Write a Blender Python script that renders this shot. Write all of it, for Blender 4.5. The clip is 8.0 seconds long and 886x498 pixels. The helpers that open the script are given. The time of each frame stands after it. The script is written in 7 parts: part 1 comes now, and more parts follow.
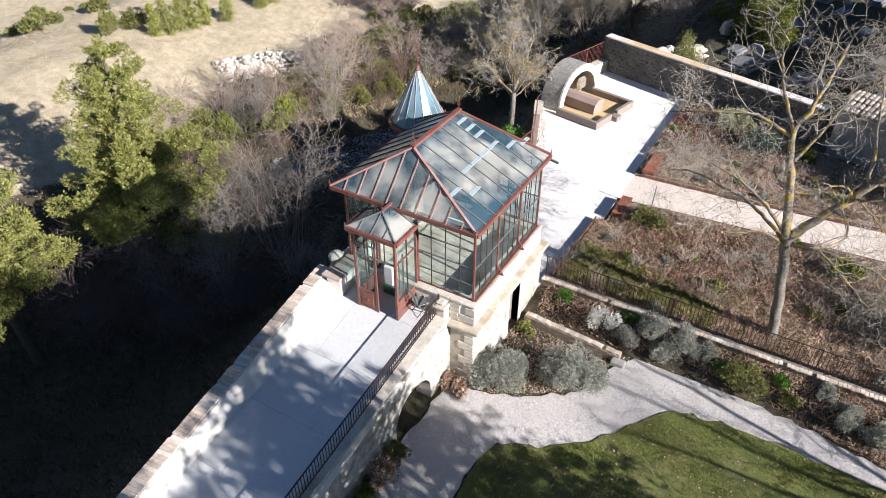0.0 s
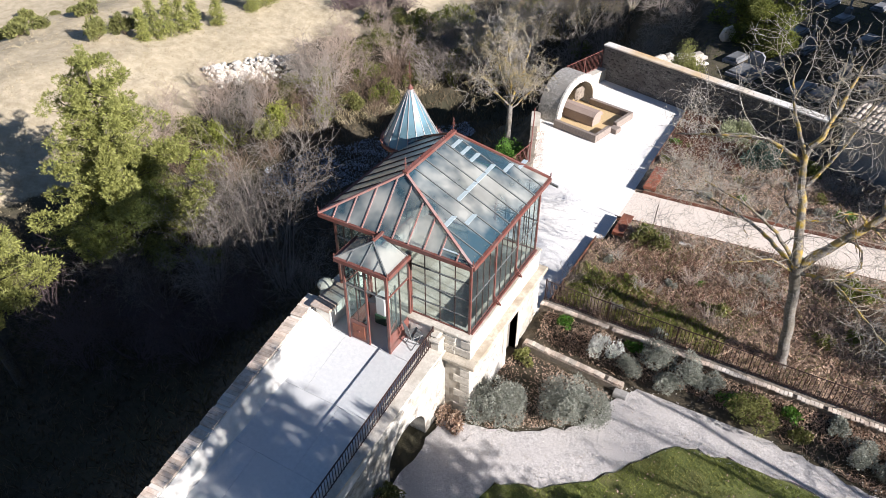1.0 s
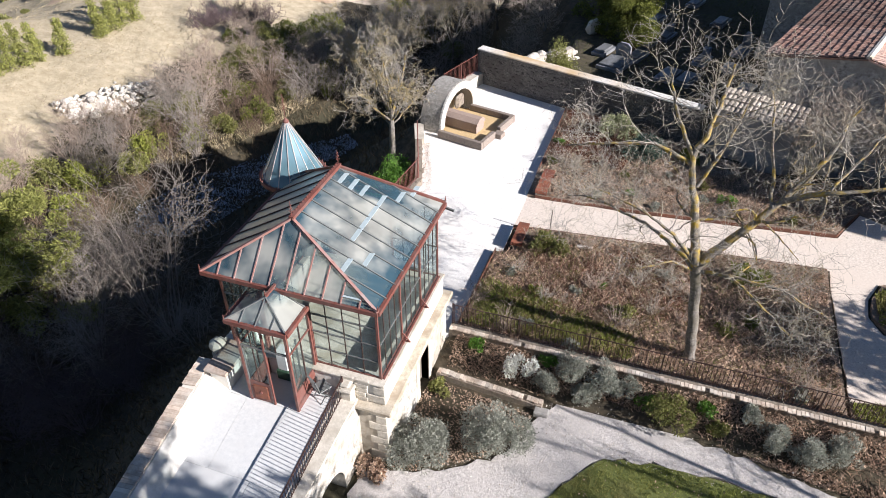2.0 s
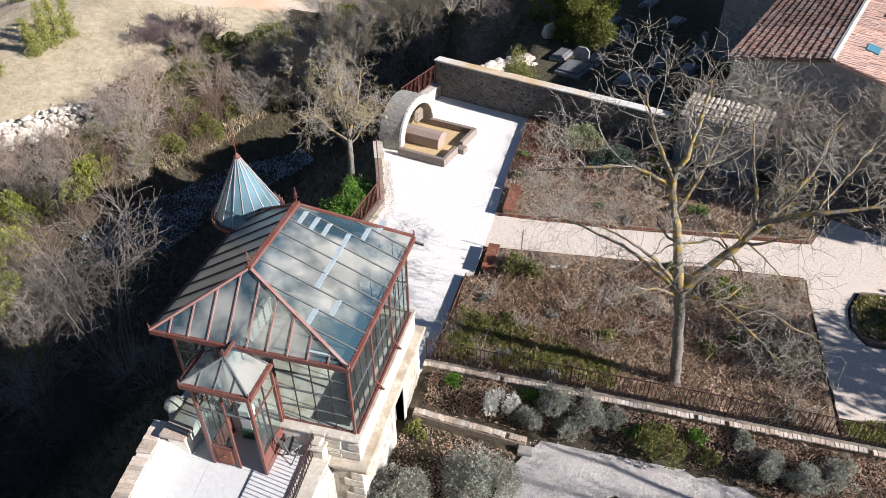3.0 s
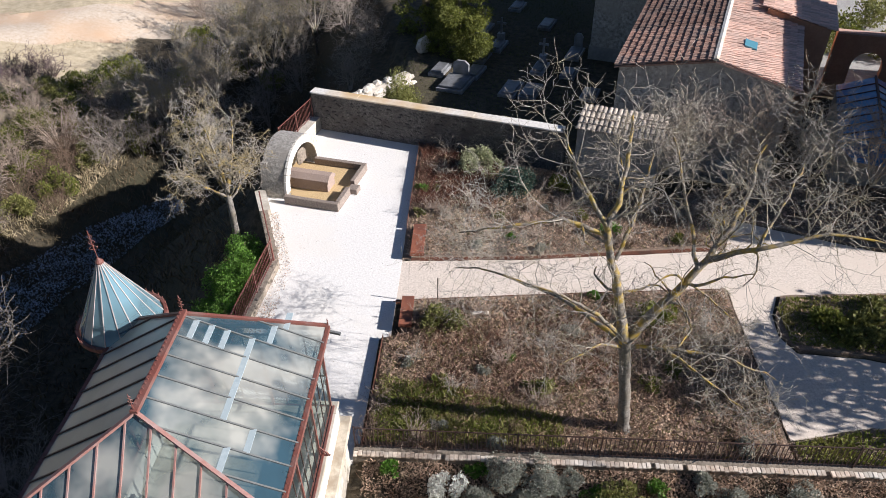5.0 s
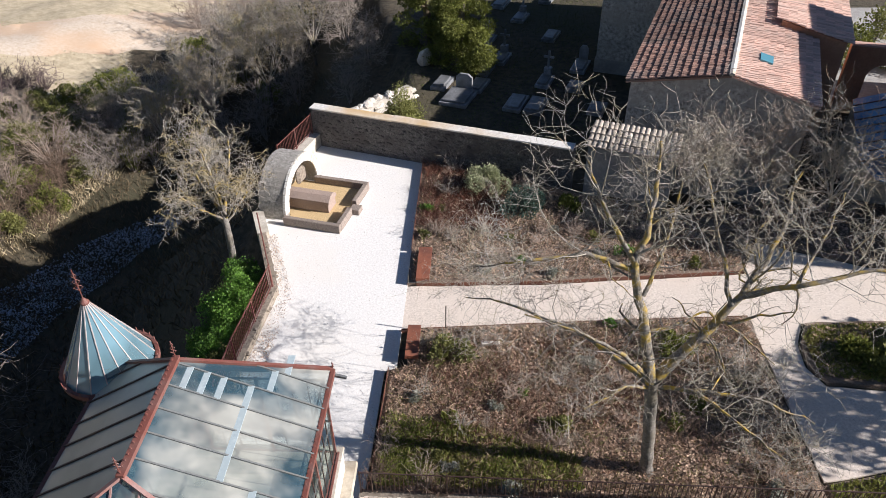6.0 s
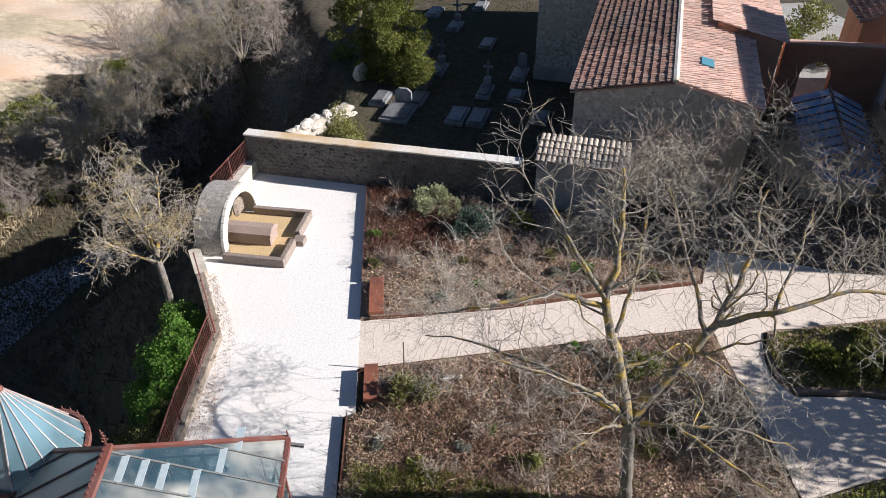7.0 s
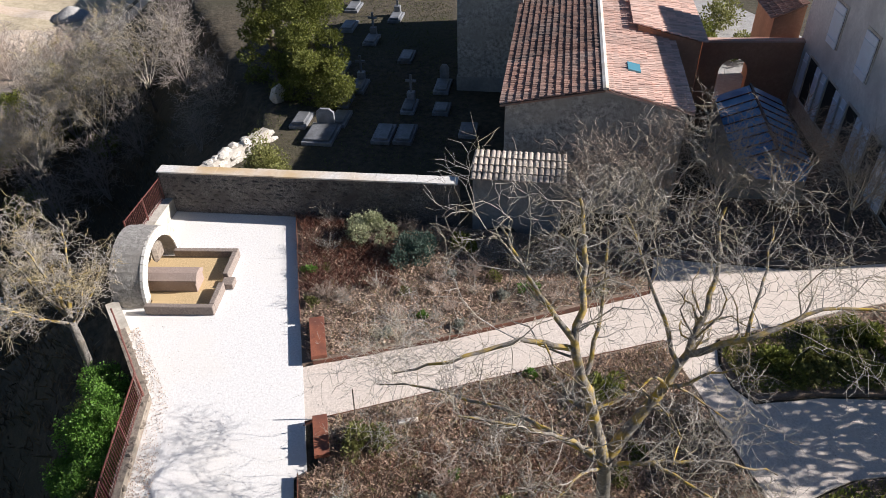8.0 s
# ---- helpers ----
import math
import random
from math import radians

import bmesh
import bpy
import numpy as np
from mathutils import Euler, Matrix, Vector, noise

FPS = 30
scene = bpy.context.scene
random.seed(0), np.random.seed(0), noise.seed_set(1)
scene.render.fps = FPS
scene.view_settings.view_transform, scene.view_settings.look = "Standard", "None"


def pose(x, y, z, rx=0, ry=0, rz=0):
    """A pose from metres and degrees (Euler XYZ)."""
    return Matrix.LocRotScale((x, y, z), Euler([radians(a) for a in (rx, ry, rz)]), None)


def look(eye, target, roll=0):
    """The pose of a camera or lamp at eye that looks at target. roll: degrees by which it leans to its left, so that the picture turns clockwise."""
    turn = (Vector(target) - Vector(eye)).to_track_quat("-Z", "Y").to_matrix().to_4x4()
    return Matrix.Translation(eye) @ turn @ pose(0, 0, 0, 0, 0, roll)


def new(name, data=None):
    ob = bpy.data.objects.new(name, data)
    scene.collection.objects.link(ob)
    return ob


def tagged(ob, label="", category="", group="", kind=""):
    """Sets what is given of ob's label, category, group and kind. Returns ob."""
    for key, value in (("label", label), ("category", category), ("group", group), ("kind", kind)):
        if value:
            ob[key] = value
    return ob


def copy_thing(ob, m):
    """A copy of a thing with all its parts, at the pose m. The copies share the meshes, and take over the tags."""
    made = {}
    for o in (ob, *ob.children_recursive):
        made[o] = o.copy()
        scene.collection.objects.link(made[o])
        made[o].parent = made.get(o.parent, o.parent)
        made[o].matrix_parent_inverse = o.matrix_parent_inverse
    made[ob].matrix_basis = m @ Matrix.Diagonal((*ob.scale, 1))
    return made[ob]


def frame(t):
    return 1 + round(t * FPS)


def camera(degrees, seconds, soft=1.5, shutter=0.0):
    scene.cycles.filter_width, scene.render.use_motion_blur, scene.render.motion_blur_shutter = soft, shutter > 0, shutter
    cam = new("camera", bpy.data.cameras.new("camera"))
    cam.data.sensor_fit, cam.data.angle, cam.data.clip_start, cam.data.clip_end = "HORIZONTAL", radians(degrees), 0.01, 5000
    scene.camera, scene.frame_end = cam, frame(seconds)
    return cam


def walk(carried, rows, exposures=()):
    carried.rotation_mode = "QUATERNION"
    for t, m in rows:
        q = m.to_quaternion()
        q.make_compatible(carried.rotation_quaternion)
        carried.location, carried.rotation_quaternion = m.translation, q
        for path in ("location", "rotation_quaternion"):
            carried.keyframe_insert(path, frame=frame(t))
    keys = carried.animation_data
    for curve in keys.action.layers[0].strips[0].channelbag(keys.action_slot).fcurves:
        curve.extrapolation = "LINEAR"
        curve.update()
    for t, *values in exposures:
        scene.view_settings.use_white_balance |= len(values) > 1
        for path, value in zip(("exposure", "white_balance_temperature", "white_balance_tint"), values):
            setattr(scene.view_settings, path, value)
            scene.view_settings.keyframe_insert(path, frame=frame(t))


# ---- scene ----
import itertools

cam = camera(63.9, 8.0, 0.6)
PATH = [
    (0, (6.946, -13.676, 14.873), (6.144, -12.305, 13.658), 0.0),
    (0.5, (6.614, -13.106, 14.916), (5.823, -11.73, 13.7), 0.1),
    (1, (6.292, -12.496, 14.989), (5.503, -11.122, 13.769), 0.1),
    (1.5, (5.908, -11.869, 15.045), (5.204, -10.45, 13.823), 0.0),
    (2, (5.528, -11.209, 15.139), (5.01, -9.714, 13.915), -0.2),
    (2.2, (5.364, -10.967, 15.215), (4.923, -9.45, 13.989), -0.4),
    (3.3, (4.527, -9.3, 15.136), (4.144, -7.767, 13.91), -0.6),
    (3.5, (4.378, -9.047, 15.167), (4.043, -7.503, 13.94), -0.7),
    (4, (4.084, -8.325, 15.219), (3.864, -6.763, 13.989), -1.0),
    (4.5, (3.72, -7.606, 15.267), (3.579, -6.037, 14.034), -1.0),
    (4.7, (3.619, -7.309, 15.298), (3.506, -5.74, 14.064), -1.05),
    (5.8, (3.089, -5.837, 15.041), (3.001, -4.253, 13.822), -1.03),
    (6, (3.02, -5.561, 15.015), (2.932, -3.976, 13.799), -1.0),
    (6.5, (2.951, -4.818, 14.965), (2.941, -3.227, 13.753), -1.1),
    (7, (2.758, -4.097, 15.006), (2.825, -2.507, 13.794), -1.3),
    (7.5, (2.575, -3.318, 14.956), (2.82, -1.743, 13.748), -1.6),
    (8, (2.474, -2.549, 14.955), (2.742, -0.976, 13.749), -1.6),
]
walk(cam, [(t, look(eye, target, roll)) for t, eye, target, roll in PATH], [(0.0, 1.03, 6250, 15), (2.0, 0.95, 6280, 15), (4.5, 0.76, 6300, 15), (8.0, 0.77, 6350, 15)])

# ---- daylight: low winter sun from the east ----
SUN_EL, SUN_X, SUN_Y = radians(26), 1.0, -0.15
world = bpy.data.worlds.new("sky")
scene.world = world
world.use_nodes = True
wn = world.node_tree
sky = wn.nodes.new("ShaderNodeTexSky")
sky.sky_type = "NISHITA"
sky.sun_disc = False
sky.ozone_density = 4.0
sky.dust_density = 0.2
sky.sun_elevation = SUN_EL
sky.sun_rotation = math.atan2(SUN_X, SUN_Y)
wn.links.new(sky.outputs["Color"], wn.nodes["Background"].inputs["Color"])
wn.nodes["Background"].inputs["Strength"].default_value = 0.038
sun = new("sun", bpy.data.lights.new("sun", "SUN"))
sun.data.energy = 5.0
sun.data.angle = radians(0.53)
sun.data.color = (1.0, 0.955, 0.885)
sun_way = Vector((SUN_X, SUN_Y, 0)).normalized() * math.cos(SUN_EL) + Vector((0, 0, math.sin(SUN_EL)))
sun.matrix_world = look(tuple(sun_way * 60), (0, 0, 0))

# ---- materials ----
def mat(name, cols, rough=0.8, grain=20.0, stain=1.5, bump=0.2, metal=0.0, where="Object", spread=0.0, detail=6.0, depth=0.02):
    """cols: two or three base colours, mixed by a fine grain and by large stains; spread: change from piece to piece."""
    m = bpy.data.materials.new(name)
    m.use_nodes = True
    nt = m.node_tree
    b = nt.nodes["Principled BSDF"]
    if where == "World":
        at = nt.nodes.new("ShaderNodeNewGeometry").outputs["Position"]
    else:
        at = nt.nodes.new("ShaderNodeTexCoord").outputs["Object"]
    fine = nt.nodes.new("ShaderNodeTexNoise")
    fine.inputs["Scale"].default_value = grain
    fine.inputs["Detail"].default_value = detail
    fine.inputs["Roughness"].default_value = 0.7
    big = nt.nodes.new("ShaderNodeTexNoise")
    big.inputs["Scale"].default_value = stain
    big.inputs["Detail"].default_value = 5.0
    for n in (fine, big):
        nt.links.new(at, n.inputs["Vector"])
    ramp = nt.nodes.new("ShaderNodeValToRGB")
    ramp.color_ramp.elements[0].position, ramp.color_ramp.elements[1].position = 0.32, 0.68
    ramp.color_ramp.elements[0].color, ramp.color_ramp.elements[1].color = (*cols[0], 1), (*cols[1], 1)
    nt.links.new(fine.outputs["Fac"], ramp.inputs["Fac"])
    mix = nt.nodes.new("ShaderNodeMix")
    mix.data_type = "RGBA"
    edge = nt.nodes.new("ShaderNodeMapRange")
    edge.inputs["From Min"].default_value, edge.inputs["From Max"].default_value = 0.45, 0.68
    nt.links.new(big.outputs["Fac"], edge.inputs["Value"])
    nt.links.new(edge.outputs["Result"], mix.inputs["Factor"])
    nt.links.new(ramp.outputs["Color"], mix.inputs["A"])
    mix.inputs["B"].default_value = (*(cols[2] if len(cols) > 2 else cols[0]), 1)
    out = mix.outputs["Result"]
    if spread:
        info = nt.nodes.new("ShaderNodeObjectInfo")
        hsv = nt.nodes.new("ShaderNodeHueSaturation")
        rng = nt.nodes.new("ShaderNodeMapRange")
        rng.inputs["To Min"].default_value, rng.inputs["To Max"].default_value = 1 - spread, 1 + spread
        nt.links.new(info.outputs["Random"], rng.inputs["Value"])
        nt.links.new(rng.outputs["Result"], hsv.inputs["Value"])
        nt.links.new(out, hsv.inputs["Color"])
        out = hsv.outputs["Color"]
    nt.links.new(out, b.inputs["Base Color"])
    b.inputs["Roughness"].default_value = rough
    b.inputs["Metallic"].default_value = metal
    if bump:
        bp = nt.nodes.new("ShaderNodeBump")
        bp.inputs["Strength"].default_value = bump
        bp.inputs["Distance"].default_value = depth
        nt.links.new(fine.outputs["Fac"], bp.inputs["Height"])
        nt.links.new(bp.outputs["Normal"], b.inputs["Normal"])
    return m


def islands(m, amount):
    """Lets each loose piece of a joined mesh differ in lightness."""
    nt = m.node_tree
    b = nt.nodes["Principled BSDF"]
    link = b.inputs["Base Color"].links[0]
    src = link.from_socket
    geo = nt.nodes.new("ShaderNodeNewGeometry")
    rng = nt.nodes.new("ShaderNodeMapRange")
    rng.inputs["To Min"].default_value, rng.inputs["To Max"].default_value = 1 - amount, 1 + amount
    hsv = nt.nodes.new("ShaderNodeHueSaturation")
    nt.links.new(geo.outputs["Random Per Island"], rng.inputs["Value"])
    nt.links.new(rng.outputs["Result"], hsv.inputs["Value"])
    nt.links.new(src, hsv.inputs["Color"])
    nt.links.new(hsv.outputs["Color"], b.inputs["Base Color"])
    return m


def leafy(m, amount=0.25):
    """Leaves let some light through."""
    m.node_tree.nodes["Principled BSDF"].inputs["Subsurface Weight"].default_value = 0.0
    nt = m.node_tree
    b = nt.nodes["Principled BSDF"]
    tr = nt.nodes.new("ShaderNodeBsdfTranslucent")
    ms = nt.nodes.new("ShaderNodeMixShader")
    ms.inputs[0].default_value = amount
    nt.links.new(b.inputs["Base Color"].links[0].from_socket, tr.inputs["Color"])
    nt.links.new(b.outputs["BSDF"], ms.inputs[1])
    nt.links.new(tr.outputs["BSDF"], ms.inputs[2])
    nt.links.new(ms.outputs["Shader"], nt.nodes["Material Output"].inputs["Surface"])
    return m


def glass(name, tint, rough, haze, film=None, film_size=0.7):
    """A pane: clear glass with a film on it, whose patches stand for dirt and for reflections."""
    m = bpy.data.materials.new(name)
    m.use_nodes = True
    nt = m.node_tree
    b = nt.nodes["Principled BSDF"]
    b.inputs["Base Color"].default_value = (*tint, 1)
    b.inputs["Roughness"].default_value = rough
    b.inputs["IOR"].default_value = 1.45
    b.inputs["Specular IOR Level"].default_value = 0.8
    clear = nt.nodes.new("ShaderNodeBsdfTransparent")
    clear.inputs["Color"].default_value = (0.86, 0.93, 0.92, 1)
    ms = nt.nodes.new("ShaderNodeMixShader")
    co = nt.nodes.new("ShaderNodeNewGeometry")
    nz = nt.nodes.new("ShaderNodeTexNoise")
    nz.inputs["Scale"].default_value = 0.9
    nz.inputs["Detail"].default_value = 3.0
    nt.links.new(co.outputs["Position"], nz.inputs["Vector"])
    rng = nt.nodes.new("ShaderNodeMapRange")
    rng.inputs["From Min"].default_value, rng.inputs["From Max"].default_value = 0.36, 0.64
    rng.inputs["To Min"].default_value, rng.inputs["To Max"].default_value = haze[0], haze[1]
    nt.links.new(nz.outputs["Fac"], rng.inputs["Value"])
    nt.links.new(rng.outputs["Result"], ms.inputs[0])
    if film:
        spots = nt.nodes.new("ShaderNodeTexNoise")
        spots.inputs["Scale"].default_value = film_size
        spots.inputs["Detail"].default_value = 4.0
        nt.links.new(co.outputs["Position"], spots.inputs["Vector"])
        dirt = nt.nodes.new("ShaderNodeValToRGB")
        dirt.color_ramp.elements[0].position, dirt.color_ramp.elements[1].position = 0.45, 0.58
        dirt.color_ramp.elements[0].color, dirt.color_ramp.elements[1].color = (*tint, 1), (*film, 1)
        nt.links.new(spots.outputs["Fac"], dirt.inputs["Fac"])
        nt.links.new(dirt.outputs["Color"], b.inputs["Base Color"])
    nt.links.new(clear.outputs["BSDF"], ms.inputs[1])
    nt.links.new(b.outputs["BSDF"], ms.inputs[2])
    nt.links.new(ms.outputs["Shader"], nt.nodes["Material Output"].inputs["Surface"])
    return m


M_gravel = mat("white_gravel", [(0.66, 0.645, 0.62), (0.90, 0.885, 0.86), (0.79, 0.76, 0.71)], 0.95, 13, 0.35, 0.3, where="World", depth=0.03)
M_path = mat("pink_gravel", [(0.50, 0.425, 0.36), (0.83, 0.745, 0.665), (0.69, 0.60, 0.52)], 0.95, 13, 0.6, 0.5, where="World", depth=0.03)
M_greygravel = mat("pale_grey_gravel", [(0.36, 0.335, 0.32), (0.70, 0.665, 0.645), (0.54, 0.505, 0.485)], 0.95, 16, 0.7, 0.8, where="World", depth=0.04)
M_paving = mat("terrace_screed", [(0.56, 0.575, 0.58), (0.69, 0.695, 0.69), (0.61, 0.615, 0.61)], 0.75, 9, 0.8, 0.08, where="World")
M_soil = mat("leaf_litter", [(0.115, 0.082, 0.062), (0.35, 0.26, 0.195), (0.205, 0.158, 0.12)], 1.0, 16, 0.7, 0.8, where="World", depth=0.06)
# Albedo held very low: part of the dell's and cemetery's shade sits in it.
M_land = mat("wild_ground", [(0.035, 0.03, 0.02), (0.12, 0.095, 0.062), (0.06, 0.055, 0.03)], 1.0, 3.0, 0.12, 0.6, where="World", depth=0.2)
M_lawn = mat("lawn_soil", [(0.10, 0.12, 0.035), (0.19, 0.21, 0.06), (0.16, 0.15, 0.06)], 1.0, 22, 0.8, 0.6, where="World", depth=0.04)
M_stone = mat("pale_limestone", [(0.46, 0.42, 0.35), (0.68, 0.635, 0.56), (0.38, 0.335, 0.265)], 0.9, 9, 1.3, 0.45, spread=0.12, depth=0.03)
M_plaster = mat("lime_render", [(0.52, 0.50, 0.45), (0.77, 0.755, 0.72), (0.68, 0.65, 0.59)], 0.9, 3.2, 0.9, 0.3, where="World")
M_rubble = mat("rubble_wall_stone", [(0.14, 0.115, 0.092), (0.34, 0.29, 0.235), (0.22, 0.185, 0.145)], 0.95, 8, 1.5, 0.7, where="World", spread=0.2, depth=0.05)
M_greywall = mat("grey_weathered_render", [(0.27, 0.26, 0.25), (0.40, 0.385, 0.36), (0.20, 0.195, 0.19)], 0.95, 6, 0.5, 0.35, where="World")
M_cap = mat("white_coping", [(0.60, 0.57, 0.52), (0.80, 0.78, 0.73), (0.55, 0.47, 0.36)], 0.85, 8, 1.0, 0.3, where="World")
M_lichencap = mat("lichened_coping", [(0.56, 0.54, 0.50), (0.80, 0.78, 0.74), (0.58, 0.40, 0.20)], 0.9, 7, 0.28, 0.4, where="World")
M_brick = mat("coping_brick", [(0.34, 0.22, 0.16), (0.60, 0.48, 0.39), (0.52, 0.49, 0.45)], 0.9, 12, 1.4, 0.6, spread=0.35, where="World")
M_red = mat("red_oxide_iron", [(0.13, 0.045, 0.035), (0.23, 0.08, 0.06), (0.19, 0.10, 0.085)], 0.55, 40, 3.0, 0.15)
M_darkiron = mat("dark_rusty_iron", [(0.035, 0.02, 0.017), (0.075, 0.035, 0.026), (0.055, 0.035, 0.03)], 0.6, 40, 3.0, 0.15)
M_edging = mat("rusty_edging", [(0.12, 0.05, 0.03), (0.22, 0.085, 0.05), (0.10, 0.05, 0.035)], 0.8, 25, 2.0, 0.2)
M_corten = mat("corten_steel", [(0.21, 0.07, 0.04), (0.34, 0.12, 0.065), (0.16, 0.06, 0.04)], 0.75, 25, 2.0, 0.2)
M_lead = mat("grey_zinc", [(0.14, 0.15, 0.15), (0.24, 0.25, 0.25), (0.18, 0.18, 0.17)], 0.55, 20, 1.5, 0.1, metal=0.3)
# Besides dirt, sky reflection is put into the blue tint and pale patches.
M_roofglass = glass("greenhouse_roof_glass", (0.04, 0.085, 0.115), 0.13, (0.6, 0.95), (0.37, 0.375, 0.345), 0.45)
# Pale beige, nearly opaque panes, for the west slope only.
M_beigeglass = glass("beige_roof_glass", (0.30, 0.295, 0.26), 0.3, (0.9, 0.97), (0.40, 0.385, 0.34), 0.6)
M_trunk = mat("crooked_grey_bark", [(0.07, 0.062, 0.054), (0.31, 0.285, 0.255), (0.20, 0.175, 0.135)], 0.95, 11, 2.6, 0.9, depth=0.04)
M_vault = mat("grey_vault_stone", [(0.17, 0.16, 0.145), (0.46, 0.44, 0.405), (0.30, 0.28, 0.25)], 0.95, 8, 1.2, 0.7, depth=0.05)
M_pinkiron = mat("pale_red_iron", [(0.26, 0.12, 0.10), (0.40, 0.22, 0.19), (0.34, 0.25, 0.235)], 0.55, 30, 3.0, 0.1)
M_coping = mat("parapet_coping_brick", [(0.42, 0.31, 0.235), (0.66, 0.57, 0.48), (0.64, 0.60, 0.54)], 0.9, 9, 1.1, 0.5, spread=0.25, where="World")
M_wallglass = glass("greenhouse_wall_glass", (0.22, 0.26, 0.25), 0.08, (0.04, 0.26))
M_coneglass = glass("turret_glass", (0.17, 0.30, 0.36), 0.1, (0.5, 0.85))
M_tile = mat("old_roof_tile", [(0.24, 0.13, 0.10), (0.42, 0.26, 0.20), (0.26, 0.19, 0.16)], 0.9, 18, 0.8, 0.4, where="World", spread=0.3)
M_tilelight = mat("pale_roof_tile", [(0.58, 0.36, 0.28), (0.76, 0.54, 0.45), (0.60, 0.44, 0.37)], 0.9, 18, 0.8, 0.4, where="World", spread=0.2)
M_ochre = mat("ochre_render", [(0.42, 0.22, 0.13), (0.55, 0.31, 0.20), (0.38, 0.20, 0.13)], 0.9, 6, 0.7, 0.2, where="World")
M_shutter = mat("pale_blue_shutter", [(0.70, 0.77, 0.85), (0.80, 0.86, 0.92), (0.72, 0.77, 0.83)], 0.6, 20, 2.0, 0.05)
M_dark = mat("unlit_room_shade", [(0.02, 0.018, 0.016), (0.035, 0.03, 0.028), (0.03, 0.025, 0.02)], 0.9, 6, 1.0, 0.2)
M_sarc = mat("sarcophagus_stone", [(0.27, 0.20, 0.17), (0.43, 0.34, 0.29), (0.34, 0.26, 0.22)], 0.85, 14, 1.5, 0.3)
M_grit = mat("ochre_grit", [(0.42, 0.29, 0.14), (0.70, 0.53, 0.30), (0.56, 0.41, 0.22)], 1.0, 16, 1.5, 0.5, where="World")
M_marble = mat("tomb_marble", [(0.15, 0.16, 0.175), (0.30, 0.31, 0.33), (0.14, 0.145, 0.15)], 0.5, 8, 2.0, 0.1, spread=0.25)
M_bark = mat("grey_bark", [(0.04, 0.034, 0.027), (0.19, 0.165, 0.135), (0.13, 0.10, 0.055)], 0.95, 14, 2.0, 0.9, depth=0.04)
M_lichen = mat("lichened_bark", [(0.09, 0.075, 0.06), (0.32, 0.29, 0.25), (0.47, 0.32, 0.05)], 0.95, 14, 4.2, 0.8)
M_twig = mat("bare_twig", [(0.22, 0.185, 0.16), (0.43, 0.38, 0.335), (0.30, 0.255, 0.215)], 0.95, 10, 1.0, 0.0, spread=0.2)
M_twigyellow = mat("lichened_twig", [(0.22, 0.195, 0.17), (0.48, 0.445, 0.405), (0.42, 0.33, 0.14)], 0.95, 6, 1.2, 0.0)
M_beigetwig = mat("beige_twig", [(0.30, 0.23, 0.19), (0.52, 0.43, 0.36), (0.38, 0.29, 0.22)], 0.95, 8, 1.0, 0.0, spread=0.2)
M_purpletwig = mat("purple_bramble_stem", [(0.10, 0.07, 0.075), (0.22, 0.16, 0.16), (0.14, 0.10, 0.10)], 0.95, 8, 1.0, 0.0, spread=0.2)
M_twigbrown = mat("warm_brown_twig", [(0.24, 0.185, 0.145), (0.46, 0.385, 0.31), (0.34, 0.27, 0.21)], 0.95, 8, 1.0, 0.0)
M_twigdark = mat("brown_twig", [(0.13, 0.085, 0.06), (0.24, 0.17, 0.12), (0.17, 0.12, 0.09)], 0.95, 10, 1.0, 0.0, spread=0.2)
M_pine = leafy(islands(mat("pine_needles", [(0.14, 0.155, 0.04), (0.44, 0.445, 0.13), (0.27, 0.275, 0.075)], 0.7, 6, 0.6, 0.0, spread=0.1), 0.35))
M_cypress = leafy(islands(mat("cypress_leaf", [(0.075, 0.095, 0.02), (0.26, 0.275, 0.052), (0.125, 0.14, 0.03)], 0.8, 6, 0.6, 0.0), 0.35))
M_silver = leafy(islands(mat("silver_shrub_leaf", [(0.23, 0.24, 0.20), (0.44, 0.45, 0.39), (0.31, 0.32, 0.27)], 0.8, 8, 1.2, 0.0, spread=0.15), 0.3))
M_green = leafy(islands(mat("ivy_leaf", [(0.07, 0.16, 0.02), (0.18, 0.36, 0.05), (0.09, 0.18, 0.03)], 0.6, 6, 0.8, 0.0, spread=0.15), 0.35))
M_olive = leafy(islands(mat("olive_shrub_leaf", [(0.13, 0.14, 0.04), (0.28, 0.28, 0.09), (0.18, 0.18, 0.06)], 0.8, 6, 0.8, 0.0, spread=0.2), 0.35))
M_yellowleaf = leafy(islands(mat("yellow_green_leaf", [(0.20, 0.23, 0.04), (0.40, 0.42, 0.09), (0.26, 0.27, 0.07)], 0.8, 6, 0.8, 0.0, spread=0.2), 0.35))
M_yellowsilver = leafy(islands(mat("yellowish_grey_leaf", [(0.28, 0.30, 0.17), (0.46, 0.48, 0.30), (0.32, 0.34, 0.20)], 0.8, 8, 1.2, 0.0), 0.3), 0.3)
M_teal = leafy(islands(mat("blue_green_leaf", [(0.04, 0.075, 0.055), (0.12, 0.18, 0.14), (0.06, 0.10, 0.075)], 0.7, 8, 1.2, 0.0), 0.35), 0.2)
M_flower = leafy(islands(mat("white_blossom", [(0.60, 0.60, 0.55), (0.80, 0.80, 0.76), (0.55, 0.56, 0.48)], 0.8, 6, 0.8, 0.0), 0.2))
M_grass = leafy(islands(mat("grass_blade", [(0.14, 0.175, 0.035), (0.31, 0.335, 0.075), (0.26, 0.24, 0.08)], 0.8, 3, 0.5, 0.0, where="World"), 0.4))
